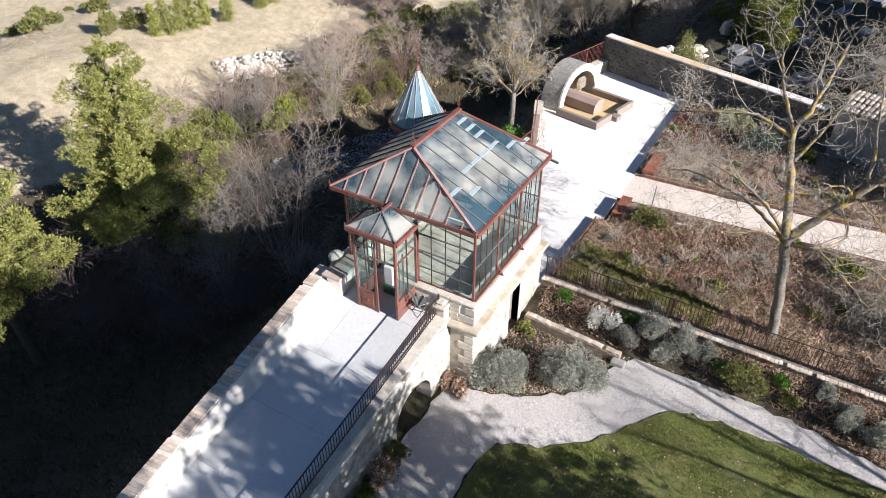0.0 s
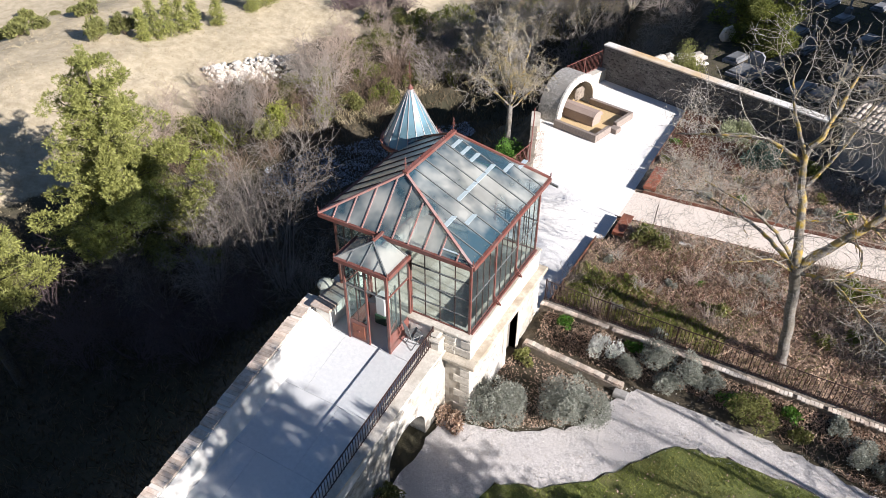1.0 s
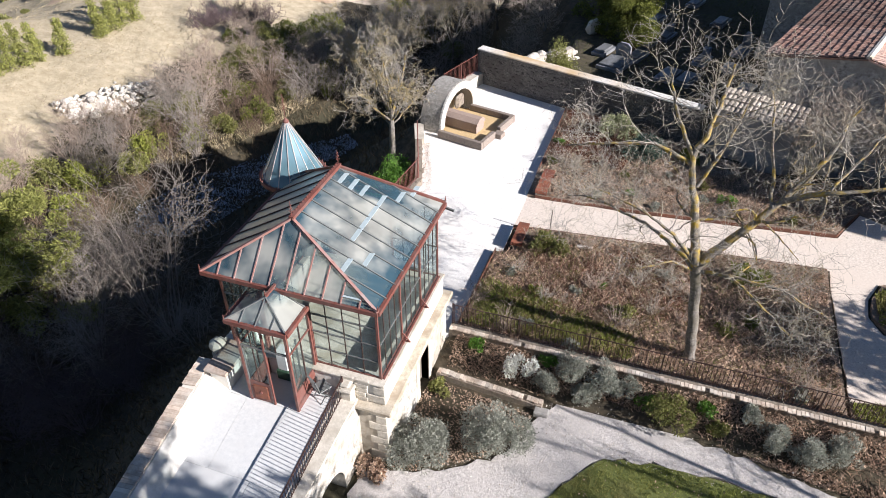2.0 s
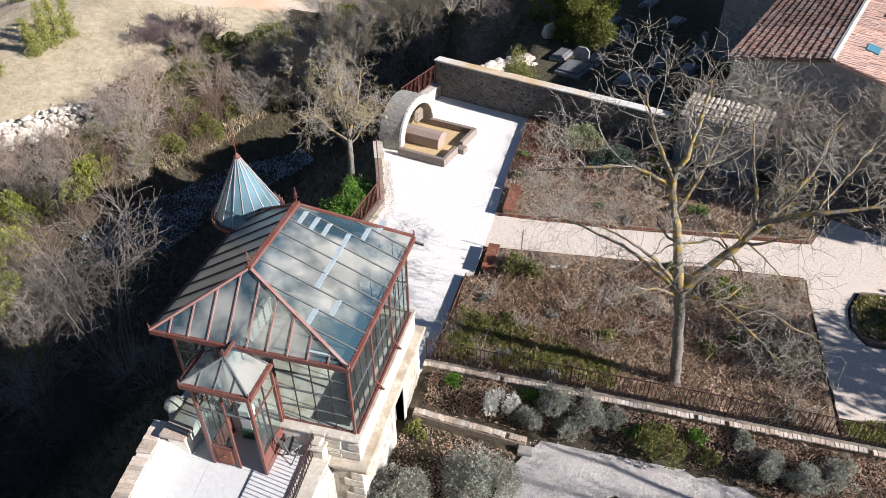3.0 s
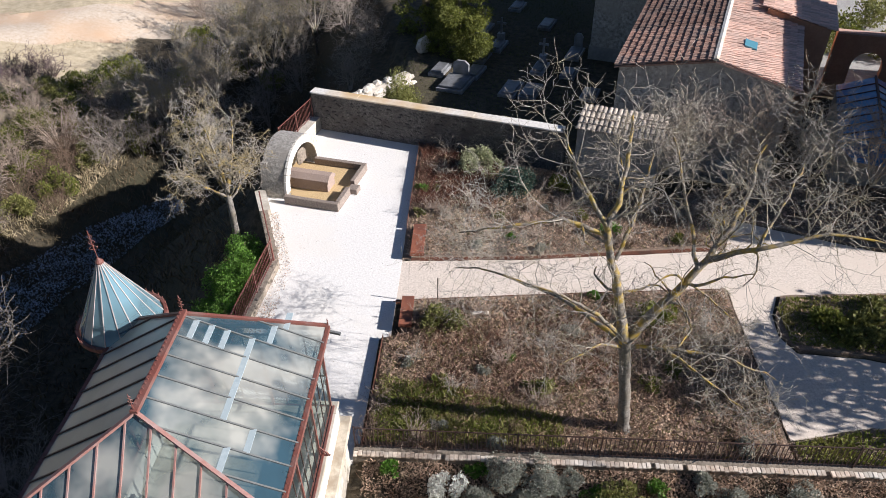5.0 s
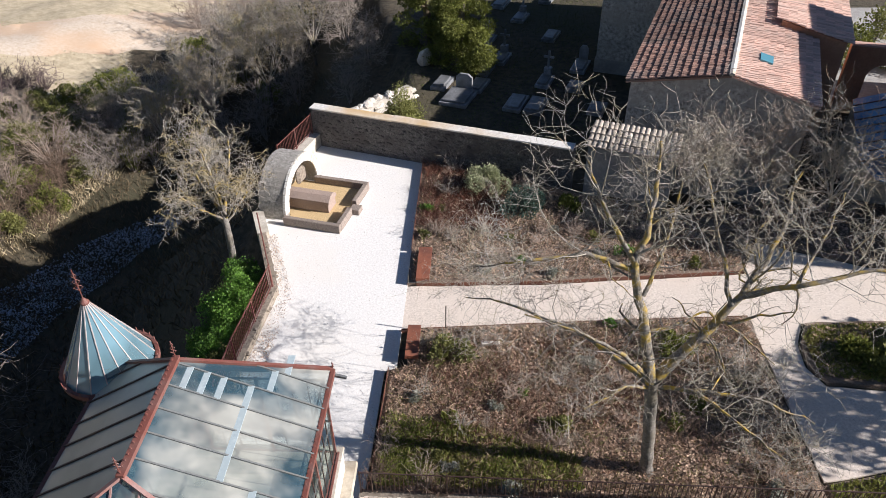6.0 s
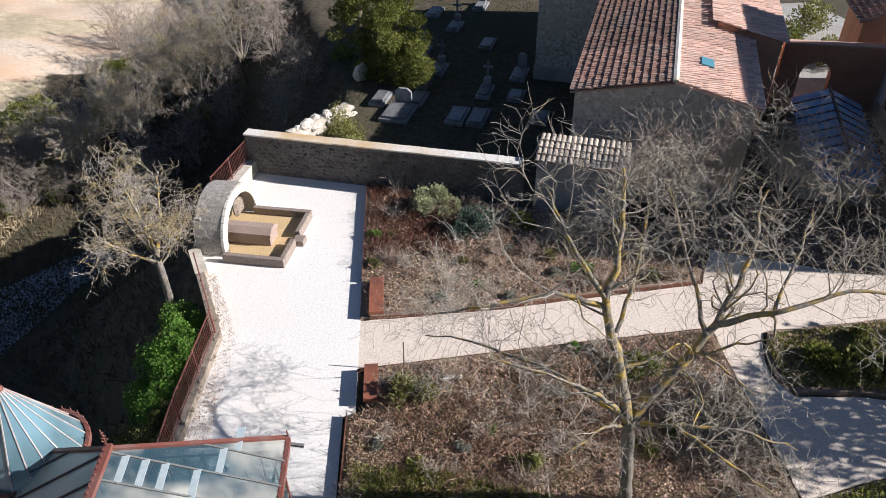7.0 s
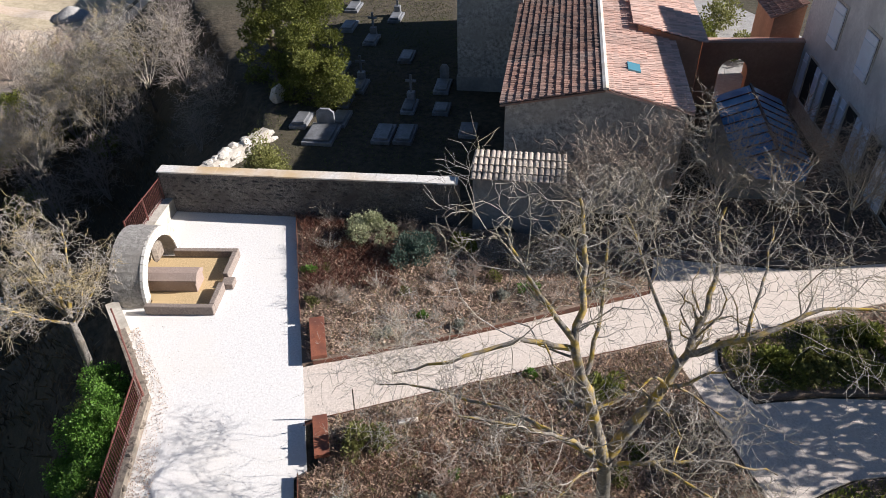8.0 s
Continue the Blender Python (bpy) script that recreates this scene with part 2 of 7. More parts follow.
# Darker copy of the grass above: the cemetery's shade is put into its colour.
M_shadegrass = leafy(islands(mat("shaded_grass_blade", [(0.05, 0.07, 0.02), (0.13, 0.15, 0.04), (0.10, 0.09, 0.04)], 0.8, 3, 0.5, 0.0, where="World"), 0.4))
M_dry = leafy(islands(mat("dry_stalk", [(0.28, 0.185, 0.135), (0.57, 0.43, 0.32), (0.38, 0.275, 0.205)], 0.95, 3, 0.5, 0.0, where="World"), 0.65), 0.15)
M_darkpaint = mat("dark_green_paint", [(0.03, 0.07, 0.045), (0.05, 0.10, 0.06), (0.04, 0.08, 0.05)], 0.5, 20, 2.0, 0.02)
M_white = mat("white_paint", [(0.74, 0.74, 0.72), (0.82, 0.82, 0.80), (0.70, 0.70, 0.67)], 0.5, 20, 2.0, 0.02)


def two_covers(m, name, cols, grain):
    """Mixes a second ground cover into a ground material, by the land-cover mask of that name and a ragged noise."""
    nt = m.node_tree
    b = nt.nodes["Principled BSDF"]
    src = b.inputs["Base Color"].links[0].from_socket
    at = nt.nodes.new("ShaderNodeAttribute")
    at.attribute_name = name
    geo = nt.nodes.new("ShaderNodeNewGeometry")
    nz = nt.nodes.new("ShaderNodeTexNoise")
    nz.inputs["Scale"].default_value = grain
    nz.inputs["Detail"].default_value = 8.0
    nz.inputs["Roughness"].default_value = 0.7
    nt.links.new(geo.outputs["Position"], nz.inputs["Vector"])
    ramp = nt.nodes.new("ShaderNodeValToRGB")
    ramp.color_ramp.elements[0].position, ramp.color_ramp.elements[1].position = 0.35, 0.65
    ramp.color_ramp.elements[0].color, ramp.color_ramp.elements[1].color = (*cols[0], 1), (*cols[1], 1)
    nt.links.new(nz.outputs["Fac"], ramp.inputs["Fac"])
    add = nt.nodes.new("ShaderNodeMath")
    add.operation = "ADD"
    nt.links.new(at.outputs["Fac"], add.inputs[0])
    nt.links.new(nz.outputs["Fac"], add.inputs[1])
    rng = nt.nodes.new("ShaderNodeMapRange")
    rng.inputs["From Min"].default_value, rng.inputs["From Max"].default_value = 0.9, 1.15
    nt.links.new(add.outputs["Value"], rng.inputs["Value"])
    mix = nt.nodes.new("ShaderNodeMix")
    mix.data_type = "RGBA"
    nt.links.new(rng.outputs["Result"], mix.inputs["Factor"])
    nt.links.new(src, mix.inputs["A"])
    nt.links.new(ramp.outputs["Color"], mix.inputs["B"])
    nt.links.new(mix.outputs["Result"], b.inputs["Base Color"])


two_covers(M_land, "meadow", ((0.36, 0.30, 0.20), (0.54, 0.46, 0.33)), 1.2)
M_oldrender = mat("stained_old_render", [(0.20, 0.175, 0.14), (0.74, 0.72, 0.68), (0.42, 0.375, 0.305)], 0.95, 3.4, 0.8, 0.6, where="World", depth=0.05)
M_beigetile = mat("beige_roof_tile", [(0.34, 0.29, 0.24), (0.60, 0.53, 0.46), (0.42, 0.36, 0.30)], 0.9, 14, 0.8, 0.4, where="World", spread=0.25)
M_strip = mat("lap_strip_mastic", [(0.36, 0.45, 0.49), (0.52, 0.60, 0.62), (0.42, 0.50, 0.52)], 0.6, 12, 2.0, 0.05)
# White frost, dimmed and blued: the dell's skylit shade is in these colours.
M_frost = leafy(islands(mat("frosted_grass", [(0.44, 0.52, 0.64), (0.62, 0.69, 0.78), (0.36, 0.42, 0.50)], 0.8, 3, 0.5, 0.0, where="World"), 0.3), 0.1)
M_straw = leafy(islands(mat("straw_grass", [(0.36, 0.29, 0.18), (0.58, 0.49, 0.34), (0.42, 0.36, 0.22)], 0.95, 1.5, 0.3, 0.0, where="World"), 0.3), 0.15)
M_weed = leafy(islands(mat("dead_weed", [(0.07, 0.055, 0.033), (0.21, 0.16, 0.10), (0.09, 0.08, 0.04)], 0.95, 1.5, 0.3, 0.0, where="World"), 0.4), 0.15)
M_track = mat("sandy_track", [(0.44, 0.35, 0.26), (0.58, 0.51, 0.43), (0.52, 0.36, 0.24)], 1.0, 3, 0.15, 0.4, where="World", depth=0.06)
M_rock = mat("pale_rock", [(0.42, 0.38, 0.33), (0.74, 0.70, 0.63), (0.54, 0.48, 0.40)], 0.9, 6, 1.0, 0.6, spread=0.25, depth=0.05)
M_pebble = islands(mat("pebble", [(0.50, 0.46, 0.41), (0.74, 0.70, 0.64), (0.40, 0.35, 0.29)], 0.9, 6, 1.0, 0.0, where="World"), 0.22)
M_palewood = mat("pale_branch", [(0.22, 0.20, 0.175), (0.55, 0.51, 0.46), (0.42, 0.36, 0.24)], 0.95, 10, 1.5, 0.0)
M_houserender = mat("pale_grey_render", [(0.60, 0.59, 0.57), (0.78, 0.765, 0.74), (0.48, 0.47, 0.46)], 0.9, 5, 0.4, 0.2, where="World")
M_palezinc = mat("pale_zinc_bar", [(0.36, 0.33, 0.32), (0.52, 0.48, 0.46), (0.34, 0.24, 0.21)], 0.5, 20, 2.0, 0.05)
M_ledge = mat("ochre_stained_ledge", [(0.36, 0.31, 0.24), (0.62, 0.56, 0.46), (0.32, 0.26, 0.19)], 0.9, 6, 1.6, 0.4, where="World")
M_darkrubble = mat("dark_rubble_wall", [(0.04, 0.037, 0.034), (0.25, 0.23, 0.21), (0.10, 0.09, 0.08)], 0.95, 15, 1.2, 0.8, where="World", spread=0.35, depth=0.05)
M_kerb = mat("brown_kerb_stone", [(0.17, 0.135, 0.115), (0.34, 0.285, 0.245), (0.24, 0.195, 0.165)], 0.85, 14, 1.5, 0.3)
M_roughwall = mat("rough_pale_render", [(0.13, 0.12, 0.11), (0.62, 0.60, 0.56), (0.36, 0.34, 0.31)], 0.95, 5.5, 0.9, 0.6, where="World", depth=0.04)
# Grey that stands for daylight on the doorway's inner faces.
M_recessgrey = mat("lit_recess_grey", [(0.16, 0.14, 0.12), (0.28, 0.25, 0.21), (0.20, 0.17, 0.14)], 0.85, 10, 2.0, 0.3)
M_skylight = glass("roof_light_glass", (0.10, 0.30, 0.38), 0.08, (0.85, 0.95))
M_ghglass = glass("glasshouse_pane", (0.08, 0.22, 0.44), 0.14, (0.85, 0.96), (0.15, 0.34, 0.58))
M_heap = mat("grey_gravel_heap", [(0.30, 0.29, 0.28), (0.46, 0.45, 0.43), (0.34, 0.32, 0.30)], 1.0, 4, 0.8, 0.8, where="World", depth=0.08)
M_redstalk = leafy(islands(mat("russet_stalk", [(0.11, 0.045, 0.03), (0.22, 0.10, 0.065), (0.15, 0.07, 0.05)], 0.95, 3, 0.5, 0.0, where="World"), 0.4), 0.15)

# ---- making meshes ----
def part(name, bm, material, parent=None, label="", smooth=False):
    """Links a bmesh as one mesh object, under a thing or under a part."""
    me = bpy.data.meshes.new(name)
    bm.to_mesh(me)
    bm.free()
    return part_mesh(name, me, material, parent, label, smooth)


def part_mesh(name, me, material, parent=None, label="", smooth=False):
    if material and not me.materials:
        me.materials.append(material)
    if smooth:
        me.polygons.foreach_set("use_smooth", [True] * len(me.polygons))
    ob = new(name, me)
    if parent:
        ob.parent = parent
    if label:
        tagged(ob, label)
    return ob


def raw(name, verts, faces, material, parent=None, label="", smooth=False):
    me = bpy.data.meshes.new(name)
    me.from_pydata(verts, [], faces)
    me.update()
    return part_mesh(name, me, material, parent, label, smooth)


def empty(name, x=0, y=0, z=0, turn=0):
    ob = new(name)
    ob.matrix_basis = pose(x, y, z, 0, 0, turn)
    return ob


def box(bm, x0, x1, y0, y1, z0, z1, bevel=0.0, m=None):
    """An axis-aligned block added to bm, with its edges taken off."""
    r = bmesh.ops.create_cube(bm, size=1.0)
    vs = r["verts"]
    for v in vs:
        v.co = Vector(((x0 + x1) / 2 + v.co.x * (x1 - x0), (y0 + y1) / 2 + v.co.y * (y1 - y0), (z0 + z1) / 2 + v.co.z * (z1 - z0)))
    if m:
        for v in vs:
            v.co = m @ v.co
    if bevel:
        es = list({e for v in vs for e in v.link_edges})
        bmesh.ops.bevel(bm, geom=es, offset=bevel, segments=1, affect="EDGES")
    return vs


def block(x0, x1, y0, y1, z0, z1, bevel=0.0, m=None):
    bm = bmesh.new()
    box(bm, x0, x1, y0, y1, z0, z1, bevel, m)
    return bm


def bar(bm, a, b, w, h=None, sides=4, up=(0, 0, 1)):
    """A straight bar from a to b, w wide and h high, added to bm."""
    a, b = Vector(a), Vector(b)
    d = (b - a).normalized()
    side = d.cross(Vector(up))
    if side.length < 1e-4:
        side = d.cross(Vector((1, 0, 0)))
    side.normalize()
    top = side.cross(d)
    h = h or w
    k = 0.7071 if sides == 4 else 0.5
    ring = []
    for p in (a, b):
        row = []
        for i in range(sides):
            t = 2 * math.pi * (i + 0.5) / sides
            row.append(bm.verts.new(p + side * (math.cos(t) * w * k) + top * (math.sin(t) * h * k)))
        ring.append(row)
    for i in range(sides):
        j = (i + 1) % sides
        bm.faces.new((ring[0][i], ring[0][j], ring[1][j], ring[1][i]))
    bm.faces.new(ring[0][::-1])
    bm.faces.new(ring[1])


def one_bar(a, b, w, h=None, sides=4):
    bm = bmesh.new()
    bar(bm, a, b, w, h, sides)
    return bm


def slab(pts, z0, z1):
    """A flat piece with the outline pts, from z0 up to z1."""
    bm = bmesh.new()
    top = [bm.verts.new((x, y, z1)) for x, y in pts]
    bot = [bm.verts.new((x, y, z0)) for x, y in pts]
    bm.faces.new(top)
    bm.faces.new(bot[::-1])
    n = len(pts)
    for i in range(n):
        j = (i + 1) % n
        bm.faces.new((bot[i], bot[j], top[j], top[i]))
    bmesh.ops.recalc_face_normals(bm, faces=bm.faces)
    return bm


def lathe(bm, profile, x, y, n=16):
    """A turned body round the upright line at (x, y); profile: (radius, z)."""
    rows = []
    for r, z in profile:
        rows.append([bm.verts.new((x + r * math.cos(2 * math.pi * i / n), y + r * math.sin(2 * math.pi * i / n), z)) for i in range(n)])
    for a, b in zip(rows, rows[1:]):
        for i in range(n):
            j = (i + 1) % n
            bm.faces.new((a[i], a[j], b[j], b[i]))
    bm.faces.new(rows[0][::-1])
    bm.faces.new(rows[-1])


# ---- the lie of the land ----
COURT, GARDEN, CEMETERY = -1.69, -2.15, -2.75


def smooth(a, b, v):
    t = min(1.0, max(0.0, (v - a) / (b - a)))
    return t * t * (3 - 2 * t)


def along(pts, v):
    """Straight interpolation in a list of (v, value)."""
    if v <= pts[0][0]:
        return pts[0][1]
    for (a, p), (b, q) in zip(pts, pts[1:]):
        if v <= b:
            return p + (q - p) * (v - a) / (b - a)
    return pts[-1][1]


EDGE = [(-40, -2.5), (-14, -4.4), (-9.3, -4.55), (0, -5.5), (3, -6.2), (6.5, -6.0), (7, -5.0), (13.4, -4.45), (17.7, -6.0), (21, -6.6), (24.4, -4.9), (28.3, -4.4), (32, -1.3), (36, -1.5), (60, -8)]


def wall_y(x):
    return 24.28 - 0.307 * (x + 4.69)


def near_land(x, y):
    """Height of the ground: garden, courtyard and cemetery on a shelf, a deep dell to the west, and a hill behind it."""
    if y > wall_y(x) + 0.2:
        shelf = CEMETERY
    elif y > 5.1:
        shelf = COURT - 0.06
    else:
        shelf = GARDEN - 0.06 + 0.55 * smooth(3.55, 5.0, y) * smooth(-0.5, 0.5, x)
    d = along(EDGE, y) - x
    if d <= 0:
        return shelf
    dell = -8.6 + 0.9 * smooth(25, 60, y)
    z = shelf + (dell - shelf) * (0.25 * smooth(0.0, 0.6, d) + 0.75 * smooth(0.3, 9.0, d))
    hill = 4.4 * smooth(12, 34, d) - 7.0 * smooth(38, 62, d) + 9 * smooth(66, 140, d)
    bumps = 0.5 * noise.noise(Vector((x * 0.12, y * 0.12, 0))) + 0.25 * noise.noise(Vector((x * 0.4, y * 0.4, 3)))
    return z + hill * (1 - 0.35 * smooth(30, 60, y)) + bumps * smooth(1, 6, d)


def stretch(x, y):
    """The dell and the hill lie deeper and farther off than the shelf: they are widened away from the garden."""
    k = 1 + 0.16 * smooth(1.5, 11.0, along(EDGE, y) - x)
    return 4 + (x - 4) * k, -8 + (y + 8) * k, k


def unstretch(x, y):
    u, v, k = x, y, 1.0
    for _ in range(6):
        k = 1 + 0.16 * smooth(1.5, 11.0, along(EDGE, v) - u)
        u, v = 4 + (x - 4) / k, -8 + (y + 8) / k
    return u, v, k


def far(x, y):
    return stretch(x, y)[:2]


def land_z(x, y):
    u, v, k = unstretch(x, y)
    return 15 + (near_land(u, v) - 15) * k


# ---- end of the lie of the land ----
def spaced(a, b, fine, coarse, lo, hi):
    """Grid lines from a to b: fine between lo and hi, coarser outside."""
    out, v = [], a
    while v < b:
        out.append(v)
        v += fine if lo <= v <= hi else (coarse if abs(v - (lo + hi) / 2) < 90 else coarse * 8)
    return out + [b]


xs = spaced(-600, 600, 0.8, 2.5, -70, 26)
ys = spaced(-600, 600, 0.8, 2.5, -16, 84)
gv = [(x, y, land_z(x, y)) for y in ys for x in xs]
nx = len(xs)
gf = [(j * nx + i, j * nx + i + 1, (j + 1) * nx + i + 1, (j + 1) * nx + i) for j in range(len(ys) - 1) for i in range(nx - 1)]
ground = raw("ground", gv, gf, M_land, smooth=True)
tagged(ground, "rough wild ground of dead grass and earth falling to a dell", "ground", kind="structure")
cover = ground.data.attributes.new("meadow", "FLOAT", "POINT")
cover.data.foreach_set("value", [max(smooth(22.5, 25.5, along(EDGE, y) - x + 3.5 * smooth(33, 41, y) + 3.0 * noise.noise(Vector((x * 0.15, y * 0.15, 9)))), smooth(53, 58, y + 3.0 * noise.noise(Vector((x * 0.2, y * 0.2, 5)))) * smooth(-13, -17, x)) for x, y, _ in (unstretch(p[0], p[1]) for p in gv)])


def sheet(name, pts, z0, z1, material, label, category, ragged=0.0, step=0.5):
    """A laid surface with the outline pts; ragged: how uneven its edge is."""
    out = []
    for (x0, y0), (x1, y1) in zip(pts, pts[1:] + pts[:1]):
        n = max(1, int(math.hypot(x1 - x0, y1 - y0) / step)) if ragged else 1
        for i in range(n):
            f = i / n
            x, y = x0 + (x1 - x0) * f, y0 + (y1 - y0) * f
            if ragged:
                x += ragged * noise.noise(Vector((x * 2.3, y * 2.3, 1)))
                y += ragged * noise.noise(Vector((x * 2.3, y * 2.3, 7)))
            out.append((x, y))
    return tagged(part(name, slab(out, z0, z1), material), label, category, kind="structure")


sheet("courtyard", [(-5.7, 17.6), (-4.2, 13.6), (-4.85, 8.0), (-5.2, 4.7), (-0.2, 4.7), (0.2, 5.2), (0.25, 9.8), (0.62, 10.0), (0.62, 23.0), (-4.7, 24.3), (-5.6, 21.5)], -2.2, COURT, M_gravel,
      "courtyard floor of bright white fine gravel", "courtyard")
sheet("garden_path", [(0.62, 11.72), (4.4, 12.06), (8.1, 12.4), (12.4, 12.72), (12.5, 6.2), (15, 6.75), (20, 6.4), (26, 5.4), (26, 7.3), (18, 8.95), (15.9, 9.45), (13.85, 9.65), (13.5, 10.4), (13.6, 11.4), (14.05, 12.45), (22, 13.0), (40, 13.4), (40, 15.0), (22, 14.8), (18.6, 15.1), (15.2, 16.4), (13.9, 17.0), (12.9, 15.0), (5.5, 14.2), (0.62, 13.95)], -2.2, COURT - 0.01, M_path,
      "path of pinkish gravel between two planting beds", "path", 0.06)
sheet("bed_south", [(0.25, 5.35), (0.35, 9.75), (0.95, 9.95), (0.95, 11.66), (4.4, 12.0), (8.1, 12.34), (12.3, 12.66), (12.35, 5.35)], -2.2, COURT + 0.10, M_soil,
      "planting bed covered with brown leaf litter", "planting bed", 0.04)
sheet("bed_north", [(0.62, 14.02), (5.5, 14.27), (12.8, 15.07), (13.8, 17.0), (11.5, 18.6), (0.62, 22.75)], -2.2, COURT + 0.10, M_soil,
      "planting bed of bare dark earth and leaf litter", "planting bed", 0.04)
sheet("bed_east", [(13.7, 11.4), (14.15, 12.35), (22, 12.9), (40, 13.3), (40, 5.2), (26, 7.4), (18.05, 9.1), (15.95, 9.55), (13.95, 9.75), (13.6, 10.4)], -2.2, COURT + 0.08, M_soil,
      "planting bed with low hedge and dead leaves", "planting bed", 0.08)
sheet("bed_far_east", [(14.0, 17.1), (15.3, 16.5), (18.7, 15.2), (22, 14.9), (40, 15.1), (40, 26), (17, 20), (11.6, 18.7)], -2.2, COURT + 0.06, M_soil,
      "shady bed of earth at the foot of the chapel", "planting bed", 0.08)
sheet("bed_strip", [(12.42, 5.35), (12.47, 6.1), (15, 6.65), (20, 6.3), (26, 5.3), (26, 4.4), (16, 5.3)], -2.2, COURT + 0.05, M_soil,
      "narrow strip of shaded grass along the garden wall", "planting bed", 0.06)
sheet("garden_gravel", [(-0.7, -14), (-0.65, -0.3), (0.8, -0.15), (1.9, 0.45), (2.75, 1.0), (3.4, 1.9), (3.65, 2.9), (4.2, 3.7), (4.8, 4.1), (7.3, 3.75), (11.6, 2.95), (16, 2.2), (16, 1.0), (11.6, 2.3), (7.6, 2.4), (5.8, 2.1), (4.8, 0.9), (4.1, -0.2), (2.95, -1.1), (1.75, -1.65), (1.5, -2.2), (1.5, -3.9), (1.2, -14)], -2.6, GARDEN, M_greygravel,
      "winding garden path of pale pinkish gravel", "path", 0.16, 0.2)
sheet("lawn", [(1.55, -14), (1.6, -3.9), (1.55, -2.2), (1.8, -1.7), (2.95, -1.17), (4.1, -0.28), (4.85, 0.85), (5.8, 2.05), (7.6, 2.35), (11.6, 2.25), (16, 0.95), (30, -3), (30, -14)], -2.6, GARDEN + 0.03, M_lawn,
      "lawn of short green grass with a curved edge", "lawn", 0.1, 0.25)

sheet("back_yard", [(21.6, 30.9), (27.6, 29.4), (34, 34), (32, 46), (22, 46)], -3.2, -2.4, M_heap,
      "pale gravel yard behind the ochre wall", "yard", 0.1)
# ---- the garden terrace ----
def terrace_z(y):
    return 0.25 + 0.07 * min(0.0, y + 0.9)


def loft(sections):
    """A solid through outlines with the same number of points."""
    bm = bmesh.new()
    rows = [[bm.verts.new(p) for p in s] for s in sections]
    n = len(rows[0])
    for a, b in zip(rows, rows[1:]):
        for i in range(n):
            j = (i + 1) % n
            bm.faces.new((a[i], a[j], b[j], b[i]))
    bm.faces.new(rows[0][::-1])
    bm.faces.new(rows[-1])
    bmesh.ops.recalc_face_normals(bm, faces=bm.faces)
    return bm


def parapet_x(y):
    return -5.35 - 0.097 * (y + 0.46)


def floor_west(y):
    return -4.25 - 0.04 * (y + 0.8)


def rail_x(y):
    return -1.28 - 0.035 * y


terrace_floor = part("terrace_floor", loft([[(parapet_x(y) + 0.1, y, terrace_z(y) - 0.4), (rail_x(y) + 0.32, y, terrace_z(y) - 0.4), (rail_x(y) + 0.32, y, terrace_z(y) - 0.014), (parapet_x(y) + 0.1, y, terrace_z(y) - 0.014)] for y in (0.25, -0.9, -8, -16)]), M_paving)
tagged(terrace_floor, "terrace floor of pale grey smooth screed", "terrace", kind="structure")
cuts = [0.25, -0.9, -3.1, -5.2, -7.3, -9.4, -11.5, -13.6, -16]
for k, (ya0, yb0) in enumerate(zip(cuts, cuts[1:])):
    lanes = [0.0, 0.3, 1.0] if k % 2 else [0.0, 0.62, 1.0]
    for fa, fb in zip(lanes, lanes[1:]):
        rows = []
        for y in (ya0 - 0.005, yb0 + 0.005):
            xa, xb = parapet_x(y) + 0.5, rail_x(y) + 0.3
            pa, pb = xa + (xb - xa) * fa + 0.005, xa + (xb - xa) * fb - 0.005
            rows.append([(pa, y, terrace_z(y) - 0.1), (pb, y, terrace_z(y) - 0.1), (pb, y, terrace_z(y)), (pa, y, terrace_z(y))])
        part("floor_panel", loft(rows), M_paving, terrace_floor)
wall_terrace_west = part("wall_terrace_west", loft([[(parapet_x(y), y, -7.5), (floor_west(y), y, -7.5), (floor_west(y), y, terrace_z(y) + 0.004), (parapet_x(y) + 0.46, y, terrace_z(y) + 0.5), (parapet_x(y) + 0.02, y, terrace_z(y) + 0.5)] for y in (-0.45, -5, -10, -16)]), M_plaster)
tagged(wall_terrace_west, "whitewashed terrace parapet with a battered inner face", "wall", kind="structure")

# the east retaining wall with its arched opening
wall_terrace_east = empty("wall_terrace_east")
tagged(wall_terrace_east, "old lime-rendered retaining wall with a blocked garden arch", "wall", kind="structure")
wx0, wx1 = -1.35, -0.82
bm = bmesh.new()
arch = [(-3.05, -2.5), (-3.05, -1.75)] + [(-2.1 - 0.95 * math.cos(a), -1.75 + 0.85 * math.sin(a)) for a in np.linspace(0.15, math.pi - 0.15, 12)] + [(-1.15, -1.75), (-1.15, -2.5)]
outline = [(-16, -2.5), (-16, terrace_z(-16) - 0.04)] + [(-0.9, 0.21), (0.1, 0.21), (0.1, -2.5)]
front = [bm.verts.new((wx1, y, z)) for y, z in outline + arch[::-1]]
back = [bm.verts.new((wx0, y, z)) for y, z in outline + arch[::-1]]
bm.faces.new(front)
bm.faces.new(back[::-1])
for i in range(len(front)):
    j = (i + 1) % len(front)
    bm.faces.new((front[i], back[i], back[j], front[j]))
bmesh.ops.recalc_face_normals(bm, faces=bm.faces)
part("wall_body", bm, M_oldrender, wall_terrace_east)
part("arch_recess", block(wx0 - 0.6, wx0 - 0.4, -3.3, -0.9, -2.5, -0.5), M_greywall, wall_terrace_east)
